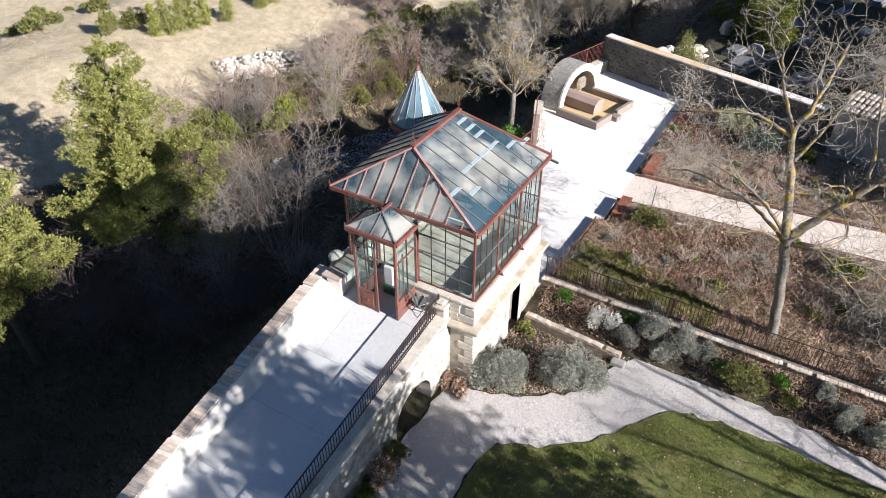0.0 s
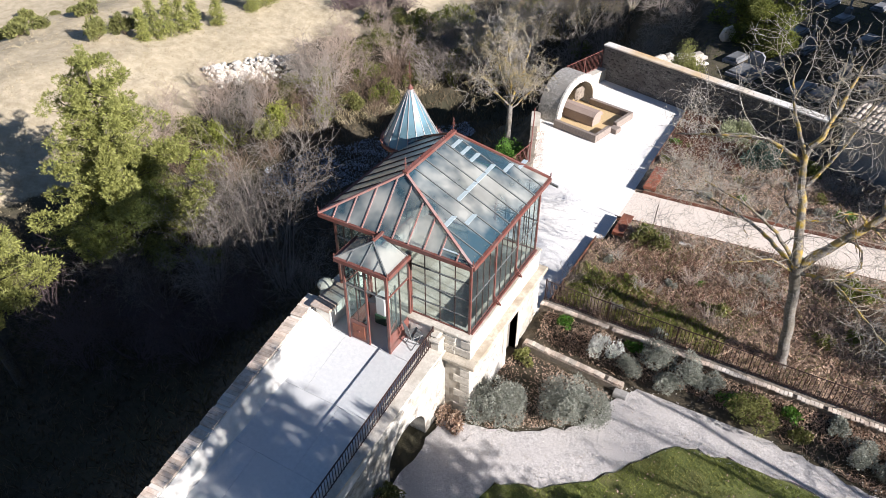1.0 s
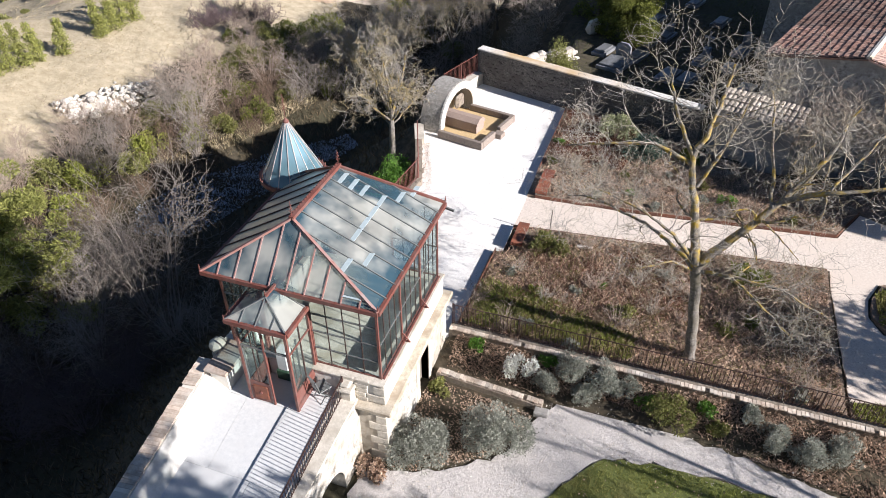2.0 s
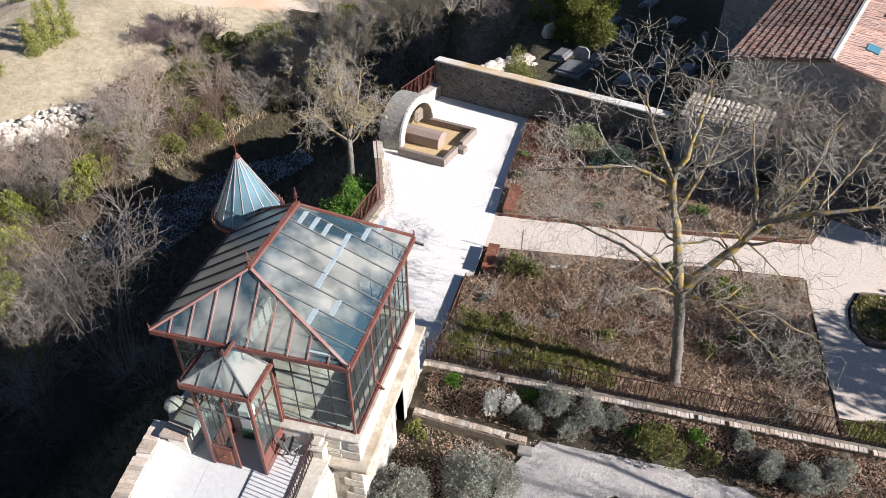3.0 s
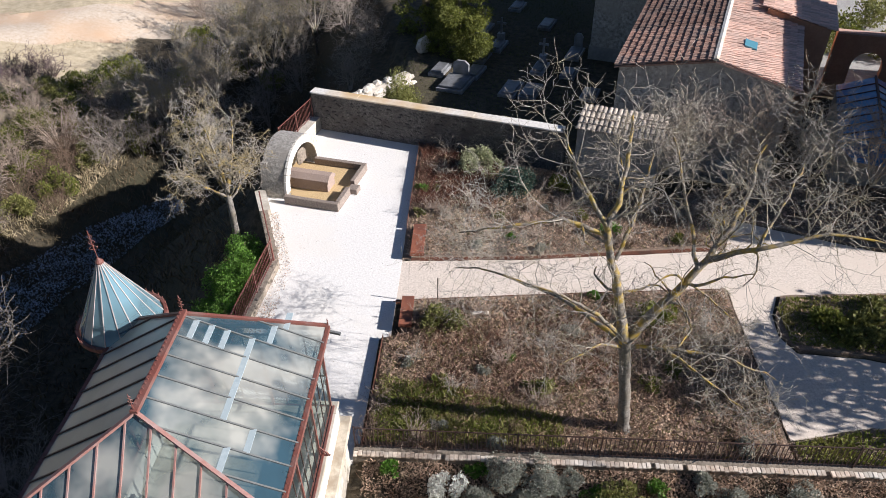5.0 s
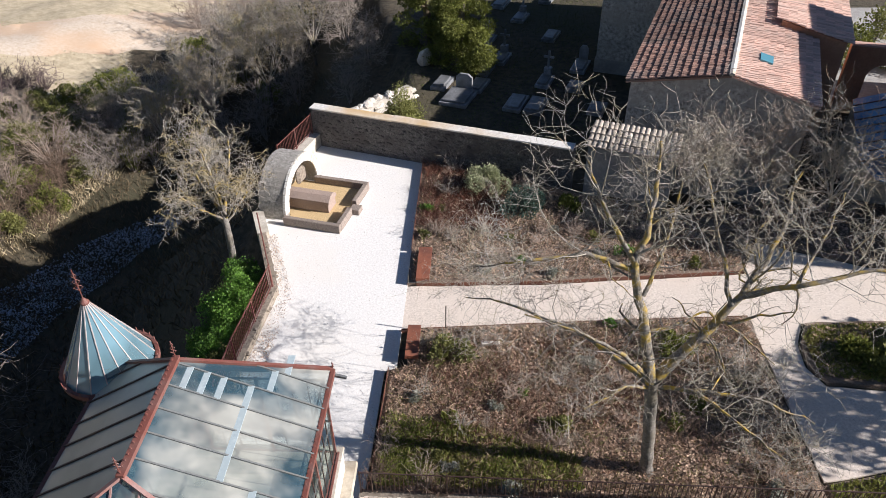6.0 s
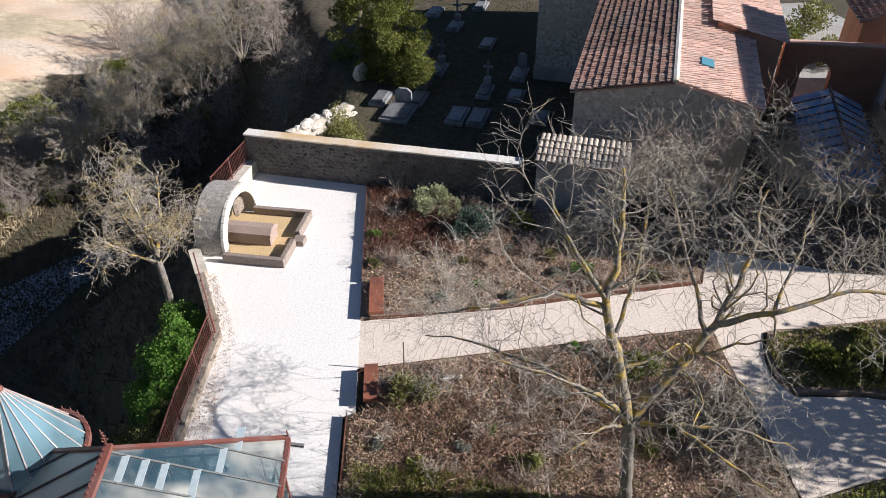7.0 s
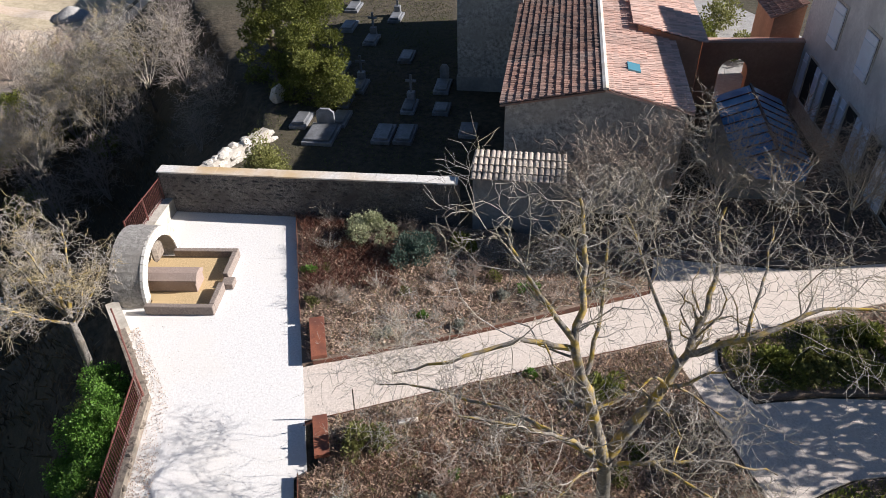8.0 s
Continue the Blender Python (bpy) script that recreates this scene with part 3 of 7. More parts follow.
part("coping", loft([[(rail_x(y) - 0.06, y, terrace_z(y) + 0.004), (wx1 + 0.05, y, terrace_z(y) + 0.004), (wx1 + 0.05, y, terrace_z(y) + 0.09), (rail_x(y) - 0.06, y, terrace_z(y) + 0.09)] for y in (-0.1, -0.9, -8, -16)]), M_stone, wall_terrace_east)


def railing(name, pts, height, gap, material, label, group="", rail=0.035, bars=0.016, lower=0.1, posts=2.0):
    """An iron railing along pts (x, y, z of its foot): posts, rails and upright bars, each a part."""
    x0, y0, z0 = pts[0]
    thing = empty(name, x0, y0, z0)
    me_bar = bpy.data.meshes.new("bar")
    b = one_bar((0, 0, 0.03), (0, 0, height), bars, sides=4)
    b.to_mesh(me_bar)
    b.free()
    me_bar.materials.append(material)
    for (ax, ay, az), (bx, by, bz) in zip(pts, pts[1:]):
        length = math.hypot(bx - ax, by - ay)
        for h, w in ((height, rail), (lower, rail * 0.75)):
            part("rail", one_bar((ax - x0, ay - y0, az - z0 + h), (bx - x0, by - y0, bz - z0 + h), w, w * 0.6), material, thing)
        n = max(1, round(length / posts))
        for i in range(n + 1):
            f = i / n
            p = (ax + (bx - ax) * f - x0, ay + (by - ay) * f - y0, az + (bz - az) * f - z0)
            part("post", one_bar(p, (p[0], p[1], p[2] + height + 0.06), rail * 1.15), material, thing)
        m = max(1, round(length / gap))
        for i in range(m):
            f = (i + 0.5) / m
            ob = new("bar", me_bar)
            ob.parent = thing
            ob.matrix_basis = pose(ax + (bx - ax) * f - x0, ay + (by - ay) * f - y0, az + (bz - az) * f - z0)
    return tagged(thing, label, "railing", group)


railing("terrace_railing", [(rail_x(y) + 0.10, y, terrace_z(y) + 0.09) for y in (-0.05, -12)], 0.65, 0.11, M_darkiron,
        "rust-red iron railing along the terrace edge", lower=0.09, posts=12)


def urn(name, x, y, z, label):
    """A carved stone block with a moulded cap on a square foot."""
    t = empty(name, x, y, z)
    part("pedestal", block(-0.16, 0.16, -0.16, 0.16, 0, 0.28, 0.02), M_stone, t)
    bm = bmesh.new()
    lathe(bm, [(0.13, 0.28), (0.19, 0.34), (0.24, 0.42), (0.25, 0.55), (0.2, 0.62), (0.1, 0.68), (0.06, 0.7)], 0, 0, 8)
    part("bowl", bm, M_stone, t)
    return tagged(t, label, "stone ornament")


# ---- the pavilion: a glazed iron garden room on a stone base ----
EAVE, RIDGE, SILL = 3.6, 4.88, 0.95
PX0, PX1, PY0, PY1 = -4.92, 0.0, 0.0, 4.96      # eaves
GX0, GX1, GY0, GY1 = -4.62, -0.2, 0.3, 4.76     # glazing
pavilion = empty("pavilion", 0, 0, 0)
tagged(pavilion, "glazed winter-garden pavilion with red iron frame on a pale stone base", "pavilion")

# stone base: body with a doorway, ledge, plinth, corner stones
bm = bmesh.new()
bx0, bx1, by0, by1 = -5.0, -0.02, 0.02, 5.0
door_y0, door_y1, door_z = 2.55, 3.35, -0.42
fr = [bm.verts.new((bx1, y, z)) for y, z in [(by0, -2.7), (door_y0, -2.7), (door_y0, door_z), (door_y1, door_z), (door_y1, -2.7), (by1, -2.7), (by1, 0.1), (by0, 0.1)]]
bk = [bm.verts.new((bx0, v.co.y, v.co.z)) for v in fr]
bm.faces.new(fr)
bm.faces.new(bk[::-1])
for i in range(8):
    j = (i + 1) % 8
    bm.faces.new((fr[i], bk[i], bk[j], fr[j]))
bmesh.ops.recalc_face_normals(bm, faces=bm.faces)
part("base_wall", bm, M_oldrender, pavilion)
# Panel added across the open doorway; its grey imitates the lit recess.
part("garden_door", block(-0.32, -0.26, door_y0 + 0.004, door_y1 - 0.004, -2.7, door_z - 0.003), M_recessgrey, pavilion, "grey panel standing in for the lit doorway recess")
part("ledge", block(-5.15, 0.22, -0.18, 5.12, 0.02, 0.17, 0.03), M_ledge, pavilion, "weathered stone ledge stained ochre")
for x0, x1, y0, y1, g in ((-4.95, -0.06, 0.1, 0.46, 0.05), (-4.95, -0.06, 4.56, 4.9, 0.05), (-0.42, -0.06, 0.464, 4.556, 0.05), (-4.95, -4.45, 0.464, 4.556, 0.05)):
    part("plinth", block(x0, x1, y0, y1, 0.172, SILL - 0.08), M_plaster, pavilion)
part("sill", block(-4.98, -0.01, 0.05, 0.48, SILL - 0.08, SILL, 0.02), M_stone, pavilion)
part("sill", block(-4.98, -0.01, 4.54, 4.95, SILL - 0.08, SILL, 0.02), M_stone, pavilion)
part("sill", block(-0.44, -0.012, 0.484, 4.536, SILL - 0.08, SILL - 0.002, 0.02), M_stone, pavilion)
part("sill", block(-4.978, -4.43, 0.484, 4.536, SILL - 0.08, SILL - 0.002, 0.02), M_stone, pavilion)
part("floor_slab", block(-4.44, -0.43, 0.47, 4.55, 0.172, 0.30), M_stone, pavilion, "pale stone floor")
part("west_foundation", block(-5.0, -4.0, 0.02, 5.0, -8, -2.65), M_plaster, pavilion)
random.seed(5)
quoin = [bpy.data.meshes.new("quoin") for _ in range(2)]
for me, (lx, ly) in zip(quoin, ((0.52, 0.3), (0.3, 0.52))):
    b = block(-lx, 0.025, -0.025, ly, 0.012, 0.30, 0.018)
    b.to_mesh(me)
    b.free()
    me.materials.append(M_stone)
for i in range(9):
    for cy, flip in ((by0, 1), (by1, -1)):
        ob = new("quoin", quoin[(i + (flip < 0)) % 2])
        ob.parent = pavilion
        ob.matrix_basis = Matrix.LocRotScale((bx1 + random.uniform(-0.006, 0.012), cy, -2.70 + i * 0.305), None, (1, flip, 1))
for i in range(2):
    ob = new("quoin", quoin[i])
    ob.parent = pavilion
    ob.matrix_basis = pose(-0.045, 0.085, 0.19 + i * 0.33)
for y, w in ((door_y0 - 0.24, 0.24), (door_y1, 0.24)):
    part("door_jamb", block(bx1 - 0.3, bx1 + 0.03, y, y + w, -2.3, door_z + 0.002, 0.015), M_stone, pavilion)
part("door_lintel", block(bx1 - 0.3, bx1 + 0.035, door_y0 - 0.26, door_y1 + 0.26, door_z, door_z + 0.28, 0.015), M_stone, pavilion)
# rough cut stones of the south face below the sill
me = bpy.data.meshes.new("stone_block")
b = block(0, 0.40, -0.03, 0.05, 0.01, 0.155, 0.012)
b.to_mesh(me)
b.free()
me.materials.append(M_stone)
for r in range(5):
    for c in range(2):
        ob = new("stone_block", me)
        ob.parent = pavilion
        ob.matrix_basis = Matrix.LocRotScale((-1.28 + c * 0.42 - (r % 2) * 0.05, 0.09 - random.uniform(0, 0.02), 0.18 + r * 0.158 - 0.0), None, (random.uniform(0.8, 1), 1, 0.95))

RS, RN = (-2.78, 1.27), (-2.78, 3.92)


def roof_point(face, u, v):
    """u along the eave, v from eave (0) up; on one slope of the hipped roof."""
    if face == "S":
        return (u, PY0 + v * RS[1], EAVE + v * (RIDGE - EAVE))
    if face == "N":
        return (u, PY1 - v * (PY1 - RN[1]), EAVE + v * (RIDGE - EAVE))
    if face == "E":
        return (PX1 + v * (RS[0] - PX1), u, EAVE + v * (RIDGE - EAVE))
    return (PX0 + v * (RS[0] - PX0), u, EAVE + v * (RIDGE - EAVE))


def roof_top(face, u):
    """How far up a rafter that starts at u can run before it meets a hip or the ridge."""
    if face in "SN":
        return (u - PX0) / (RS[0] - PX0) if u < RS[0] else (PX1 - u) / (PX1 - RS[0])
    lo, hi = RS[1], RN[1]
    if u < lo:
        return (u - PY0) / (lo - PY0)
    if u > hi:
        return (PY1 - u) / (PY1 - hi)
    return 1.0


roof = part("roof", one_bar((RS[0], RS[1] - 0.05, RIDGE + 0.05), (RN[0], RN[1] + 0.05, RIDGE + 0.05), 0.14, 0.10), M_red, pavilion, "red iron ridge cap")
for a, b in (((PX0, PY0), RS), ((PX1, PY0), RS), ((PX0, PY1), RN), ((PX1, PY1), RN)):
    # the two south hips take the paler red
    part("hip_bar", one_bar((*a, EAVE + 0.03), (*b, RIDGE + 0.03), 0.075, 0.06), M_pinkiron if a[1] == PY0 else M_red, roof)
nrow = {"S": 10, "N": 10, "E": 9, "W": 9}
for face in "SNEW":
    lo, hi = (PX0, PX1) if face in "SN" else (PY0, PY1)
    n = nrow[face]
    us = [lo + (hi - lo) * i / n for i in range(n + 1)]
    for i in range(1, n):
        v = roof_top(face, us[i])
        p, q = roof_point(face, us[i], 0), roof_point(face, us[i], v)
        # rafter colour goes by slope: pale red south, grey east, dark elsewhere
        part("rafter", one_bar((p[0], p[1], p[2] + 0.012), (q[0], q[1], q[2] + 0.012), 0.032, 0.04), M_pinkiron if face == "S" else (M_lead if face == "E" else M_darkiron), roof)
    for i in range(n):
        u0, u1 = us[i], us[i + 1]
        v0, v1 = roof_top(face, u0), roof_top(face, u1)
        ring = [roof_point(face, u0, 0), roof_point(face, u1, 0)]
        if v1 > 0.01:
            ring.append(roof_point(face, u1, v1))
        if face in "SN" and u0 < RS[0] < u1:
            ring.append(roof_point(face, RS[0], 1))
        if face in "EW":
            for w in (RN[1], RS[1]):
                if u0 + 0.01 < w < u1 - 0.01:
                    ring.append(roof_point(face, w, 1))
        if v0 > 0.01:
            ring.append(roof_point(face, u0, v0))
        bm = bmesh.new()
        top = [bm.verts.new((x, y, z)) for x, y, z in ring]
        f = bm.faces.new(top)
        f.normal_update()
        if f.normal.z < 0:
            f.normal_flip()
        part("roof_pane", bm, M_beigeglass if face == "W" else M_roofglass, roof)
    # loose lap strips of zinc across some panes
    if face == "E":
        for i0, i1, v in ((3, 7, 0.5), (6, 7, 0.9), (6, 7, 0.79), (6, 7, 0.68), (7, 8, 0.38), (2, 3, 0.3), (1, 2, 0.42), (8, 9, 0.3)):
            p, q = roof_point(face, us[i0], v), roof_point(face, us[i1], v)
            part("lap_strip", one_bar((p[0], p[1], p[2] + 0.02), (q[0], q[1], q[2] + 0.02), 0.15, 0.012), M_strip, roof, "pale mastic lap strip")
    if face == "S":
        for i0, v in ((8, 0.12),):
            p, q = roof_point(face, us[i0], v), roof_point(face, us[i0 + 1], v)
            part("lap_strip", one_bar((p[0], p[1], p[2] + 0.02), (q[0], q[1], q[2] + 0.02), 0.06, 0.012), M_strip, roof, "pale mastic lap strip")


def cresting(parent, a, b, step, size, base=0.0):
    """A row of small scrolled iron points along an edge, joined in one mesh."""
    bm = bmesh.new()
    a, b = Vector(a), Vector(b)
    n = max(1, int((b - a).length / step))
    for i in range(n + 1):
        p = a + (b - a) * (i / n) + Vector((0, 0, base))
        d = (b - a).normalized() * size * 0.4
        bar(bm, p, p + Vector((0, 0, size)), size * 0.16, sides=3)
        bar(bm, p + Vector((0, 0, size * 0.25)), p + d + Vector((0, 0, size * 0.6)), size * 0.13, sides=3)
        bar(bm, p + Vector((0, 0, size * 0.25)), p - d + Vector((0, 0, size * 0.6)), size * 0.13, sides=3)
    return part("cresting", bm, M_red, parent)


def gutter(parent, x0, x1, y0, y1, z, sides="SNEW"):
    e = {"S": ((x0, y0), (x1, y0)), "N": ((x0, y1), (x1, y1)), "E": ((x1, y0), (x1, y1)), "W": ((x0, y0), (x0, y1))}
    for k in sides:
        (ax, ay), (bx, by) = e[k]
        part("gutter", one_bar((ax, ay, z - 0.03), (bx, by, z - 0.03), 0.09, 0.12), M_red, parent)
        cresting(parent, (ax, ay, z), (bx, by, z), 0.12, 0.05, 0.03)


gutter(roof, PX0, PX1, PY0, PY1, EAVE)
cresting(roof, (*RS, RIDGE), (*RN, RIDGE), 0.12, 0.07, 0.10)


def finial(parent, x, y, z, h):
    bm = bmesh.new()
    bar(bm, (x, y, z), (x, y, z + h), 0.02, sides=5)
    for f, r in ((0.3, 0.11), (0.5, 0.09), (0.7, 0.06)):
        for k in range(4):
            t = k * math.pi / 2 + 0.4
            c = (x + r * h * math.cos(t) * 1.1, y + r * h * math.sin(t) * 1.1, z + h * (f + 0.08))
            bar(bm, (x, y, z + h * f - 0.02), c, 0.012, sides=3)
            bar(bm, c, (x, y, z + h * (f + 0.17)), 0.012, sides=3)
    return part("finial", bm, M_red, parent)


for x, y in (RS, RN):
    finial(roof, x, y, RIDGE + 0.08, 0.45)
for x, y in ((PX0, PY0), (PX1, PY0), (PX1, PY1), (PX0, PY1)):
    finial(roof, x, y, EAVE + 0.02, 0.22)


standing = set()


def glazed_wall(parent, a, b, z0, z1, bays, rows, posts=True, panes=4):
    """Iron posts, rails and glazing bars along a straight line, with a pane in every field."""
    (ax, ay), (bx, by) = a, b
    at = lambda f, z: (ax + (bx - ax) * f, ay + (by - ay) * f, z)
    for i in range(bays + 1 if posts else 0):
        key = tuple(round(q, 2) for q in at(i / bays, 0))
        if key in standing:
            continue
        standing.add(key)
        part("post", one_bar(at(i / bays, z0), at(i / bays, z1), 0.062), M_red, parent)
    for z in [z0 + 0.03] + rows + [z1 - 0.03]:
        part("glazing_rail", one_bar(at(0, z), at(1, z), 0.035), M_red if z in (z0 + 0.03, z1 - 0.03) else M_lead, parent)
    n = bays * panes
    zs = [z0] + rows + [z1]
    for i in range(n):
        if i % panes:
            part("glazing_bar", one_bar(at(i / n, z0), at(i / n, z1), 0.024), M_darkiron, parent)
        for lo, hi in zip(zs, zs[1:]):
            bm = bmesh.new()
            bm.faces.new([bm.verts.new(p) for p in (at(i / n, lo), at((i + 1) / n, lo), at((i + 1) / n, hi), at(i / n, hi))])
            part("wall_pane", bm, M_wallglass, parent)


TOP = EAVE - 0.1
for a, b, bays in (((GX1, GY0), (GX1, GY1), 3), ((-2.1, GY0), (GX1, GY0), 1), ((GX0, GY0), (-3.5, GY0), 1), ((GX0, GY1), (GX1, GY1), 3), ((GX0, GY0), (GX0, GY1), 3)):
    glazed_wall(pavilion, a, b, SILL, TOP, bays, [SILL + 1.15] if bays == 3 else [SILL + 0.6, SILL + 1.2, SILL + 1.8], panes=4)
# scrolled brackets under the eaves
for x, y, dx, dy in [(GX1, y, 0.2, 0) for y in (GY0, GY0 + 1.487, GY0 + 2.973, GY1)] + [(x, GY0, 0, -0.25) for x in (GX0, -2.1, GX1)]:
    bm = bmesh.new()
    prev = None
    for k in range(7):
        t = k / 6 * math.pi / 2
        p = (x + dx * (1 - math.cos(t)), y + dy * (1 - math.cos(t)), TOP - 0.5 + 0.48 * math.sin(t))
        if prev:
            bar(bm, prev, p, 0.022)
        prev = p
    part("bracket", bm, M_red, pavilion)
# outer foot brackets and a sloping rail outside the east glazing
for y in (GY0 + 1.487, GY0 + 2.973):
    bm = bmesh.new()
    bar(bm, (GX1, y, SILL + 0.35), (GX1 + 0.22, y, SILL + 0.06), 0.03)
    bar(bm, (GX1, y, SILL + 0.06), (GX1 + 0.26, y, SILL + 0.03), 0.035)
    part("foot_bracket", bm, M_red, pavilion)
part("sill_bar", one_bar((GX1 + 0.08, GY0, SILL + 0.02), (GX1 + 0.08, GY1, SILL + 0.02), 0.05), M_red, pavilion)
part("rain_spout", one_bar((PX1 - 0.05, PY1 - 0.05, EAVE - 0.1), (PX1 + 0.3, PY1 - 0.1, EAVE - 0.14), 0.06), M_lead, pavilion, "short zinc rain spout")

# ---- the glazed porch on the terrace ----
porch = empty("glazed_porch", 0, 0, 0)
tagged(porch, "small glazed iron entrance porch with double doors and hipped glass roof", "porch")
QX0, QX1, QY0, QY1, QZ = -3.5, -2.1, -0.88, 0.3, 3.22
FL = terrace_z(-0.9)
for x, y in ((QX0, QY0), (QX1, QY0), (-2.8, QY0), (QX1, QY1 - 0.1), (QX0, QY1 - 0.1)):
    part("post", one_bar((x, y, FL), (x, y, QZ), 0.07 if x != -2.8 else 0.05), M_red, porch)
for x in (QX0, QX1):
    part("side_panel", block(x - 0.02, x + 0.02, QY0, QY1, FL, FL + 0.62, 0.006), M_red, porch)
    part("post", one_bar((x, (QY0 + QY1) / 2, FL), (x, (QY0 + QY1) / 2, QZ), 0.035), M_darkiron, porch)
    for z in (FL + 0.64, FL + 2.05, QZ - 0.05):
        part("rail", one_bar((x, QY0, z), (x, QY1, z), 0.04), M_red, porch)
    for y0, y1 in ((QY0, (QY0 + QY1) / 2), ((QY0 + QY1) / 2, QY1)):
        for z0, z1 in ((FL + 0.66, FL + 2.05), (FL + 2.05, QZ)):
            bm = bmesh.new()
            bm.faces.new([bm.verts.new(p) for p in ((x, y0, z0), (x, y1, z0), (x, y1, z1), (x, y0, z1))])
            part("pane", bm, M_wallglass, porch)
part("rail", one_bar((QX0, QY0, FL + 2.05), (QX1, QY0, FL + 2.05), 0.045), M_lead, porch)
part("rail", one_bar((QX0, QY0, QZ - 0.05), (QX1, QY0, QZ - 0.05), 0.06), M_red, porch)
for i in range(4):
    x0, x1 = QX0 + 0.35 * i, QX0 + 0.35 * (i + 1)
    bm = bmesh.new()
    bm.faces.new([bm.verts.new(p) for p in ((x0, QY0, FL + 2.05), (x1, QY0, FL + 2.05), (x1, QY0, QZ), (x0, QY0, QZ))])
    part("pane", bm, M_wallglass, porch)
    if i:
        part("glazing_bar", one_bar((x0, QY0, FL + 2.05), (x0, QY0, QZ), 0.025), M_darkiron, porch)
for x0, x1, swing in ((QX0 + 0.04, -2.83, 0), (-2.77, QX1 - 0.04, 78)):
    hinge = x0 if not swing else x1
    door = part("door", block(x0 - hinge, x1 - hinge, -0.02, 0.02, 0.02, 0.75, 0.006), M_red, porch, "red iron door leaf")
    door.matrix_basis = pose(hinge, QY0 + 0.01, FL, 0, 0, -swing if swing else 0)
    part("door_panel", block(x0 - hinge + 0.1, x1 - hinge - 0.1, -0.045, -0.018, 0.13, 0.63, 0.02), M_corten, door)
    bm = bmesh.new()
    lathe(bm, [(0.05, 0), (0.05, 0.015), (0.02, 0.03)], 0, 0, 10)
    knob = part("rosette", bm, M_red, door)
    knob.matrix_basis = pose((x0 + x1) / 2 - hinge, -0.045, 0.38, 90, 0, 0)
    for xx in (x0 - hinge, x1 - hinge):
        part("stile", one_bar((xx, 0, 0.02), (xx, 0, 2.0), 0.045), M_lead, door)
    part("glazing_bar", one_bar(((x0 + x1) / 2 - hinge, 0, 0.75), ((x0 + x1) / 2 - hinge, 0, 2.0), 0.025), M_darkiron, door)
    bm = bmesh.new()
    bm.faces.new([bm.verts.new(p) for p in ((x0 - hinge, 0, 0.75), (x1 - hinge, 0, 0.75), (x1 - hinge, 0, 2.0), (x0 - hinge, 0, 2.0))])
    part("pane", bm, M_wallglass, door)
# porch roof: hipped in front, running into the pavilion
ox0, ox1, oy0 = QX0 - 0.15, QX1 + 0.15, QY0 - 0.15
rx, ry0, ry1, rz = (ox0 + ox1) / 2, QY0 + 0.5, 0.35, QZ + 0.42
faces = {"front": [(ox0, oy0, QZ), (ox1, oy0, QZ), (rx, ry0, rz)], "east": [(ox1, oy0, QZ), (ox1, ry1, QZ), (rx, ry1, rz), (rx, ry0, rz)], "west": [(ox0, ry1, QZ), (ox0, oy0, QZ), (rx, ry0, rz), (rx, ry1, rz)]}
for k, ring in faces.items():
    bm = bmesh.new()
    bm.faces.new([bm.verts.new(p) for p in ring])
    part("roof_pane", bm, M_roofglass, porch)
part("ridge_bar", one_bar((rx, ry0, rz + 0.03), (rx, ry1, rz + 0.03), 0.07, 0.06), M_red, porch)
for p in ((ox0, oy0, QZ), (ox1, oy0, QZ)):
    part("hip_bar", one_bar((p[0], p[1], p[2] + 0.02), (rx, ry0, rz + 0.02), 0.035), M_lead, porch)
for f in (0.25, 0.5, 0.75):
    x = ox0 + (ox1 - ox0) * f
    v = 1 - abs(f - 0.5) * 2
    part("rafter", one_bar((x, oy0, QZ + 0.015), (x + (rx - x) * v * 0, oy0 + (ry0 - oy0) * v, QZ + (rz - QZ) * v + 0.015), 0.022), M_lead, porch)
for sx in (ox0, ox1):
    part("rafter", one_bar((sx, (ry0 + ry1) / 2, QZ + 0.015), (rx, (ry0 + ry1) / 2, rz + 0.015), 0.022), M_lead, porch)
gutter(porch, ox0, ox1, oy0, ry1 - 0.3, QZ, "SEW")
finial(porch, rx, ry0, rz + 0.04, 0.2)
for x in (ox0, ox1):
    finial(porch, x, oy0, QZ, 0.16)
# step blocks and planter wall west of the porch
tagged(part("low_wall", block(-4.75, -4.2, -0.85, 0.25, FL, FL + 0.62, 0.02), M_plaster), "low rendered wall block beside the porch", "wall")
tagged(part("wall_capping", block(-4.85, -4.15, -0.95, 0.3, FL + 0.624, FL + 0.72, 0.015), M_brick), "brick capping on the low wall", "coping")
urn("stone_urn", -5.0, 0.0, 0.45, "weathered carved stone ornament at the parapet's end")
pier = empty("gate_pier", -1.08, -0.02, 0.0)
part("shaft", block(-0.19, 0.19, -0.19, 0.19, 0.0, 0.62, 0.02), M_stone, pier)
part("cap", block(-0.24, 0.24, -0.24, 0.24, 0.622, 0.74, 0.035), M_stone, pier)
part("top_stone", block(-0.15, 0.15, -0.15, 0.15, 0.742, 0.86, 0.05), M_stone, pier)
tagged(pier, "pale carved stone pier at the railing's end", "pier")

# ---- the round turret with its glass cone ----
turret = empty("turret", -4.95, 5.0, 0)
tagged(turret, "round turret with a conical glass roof and red iron rim", "turret")
bm = bmesh.new()
lathe(bm, [(0.8, -8), (0.8, 2.3)], 0, 0, 20)
part("drum", bm, M_greywall, turret)
bm = bmesh.new()
lathe(bm, [(0.78, 2.3), (0.78, 3.55)], 0, 0, 16)
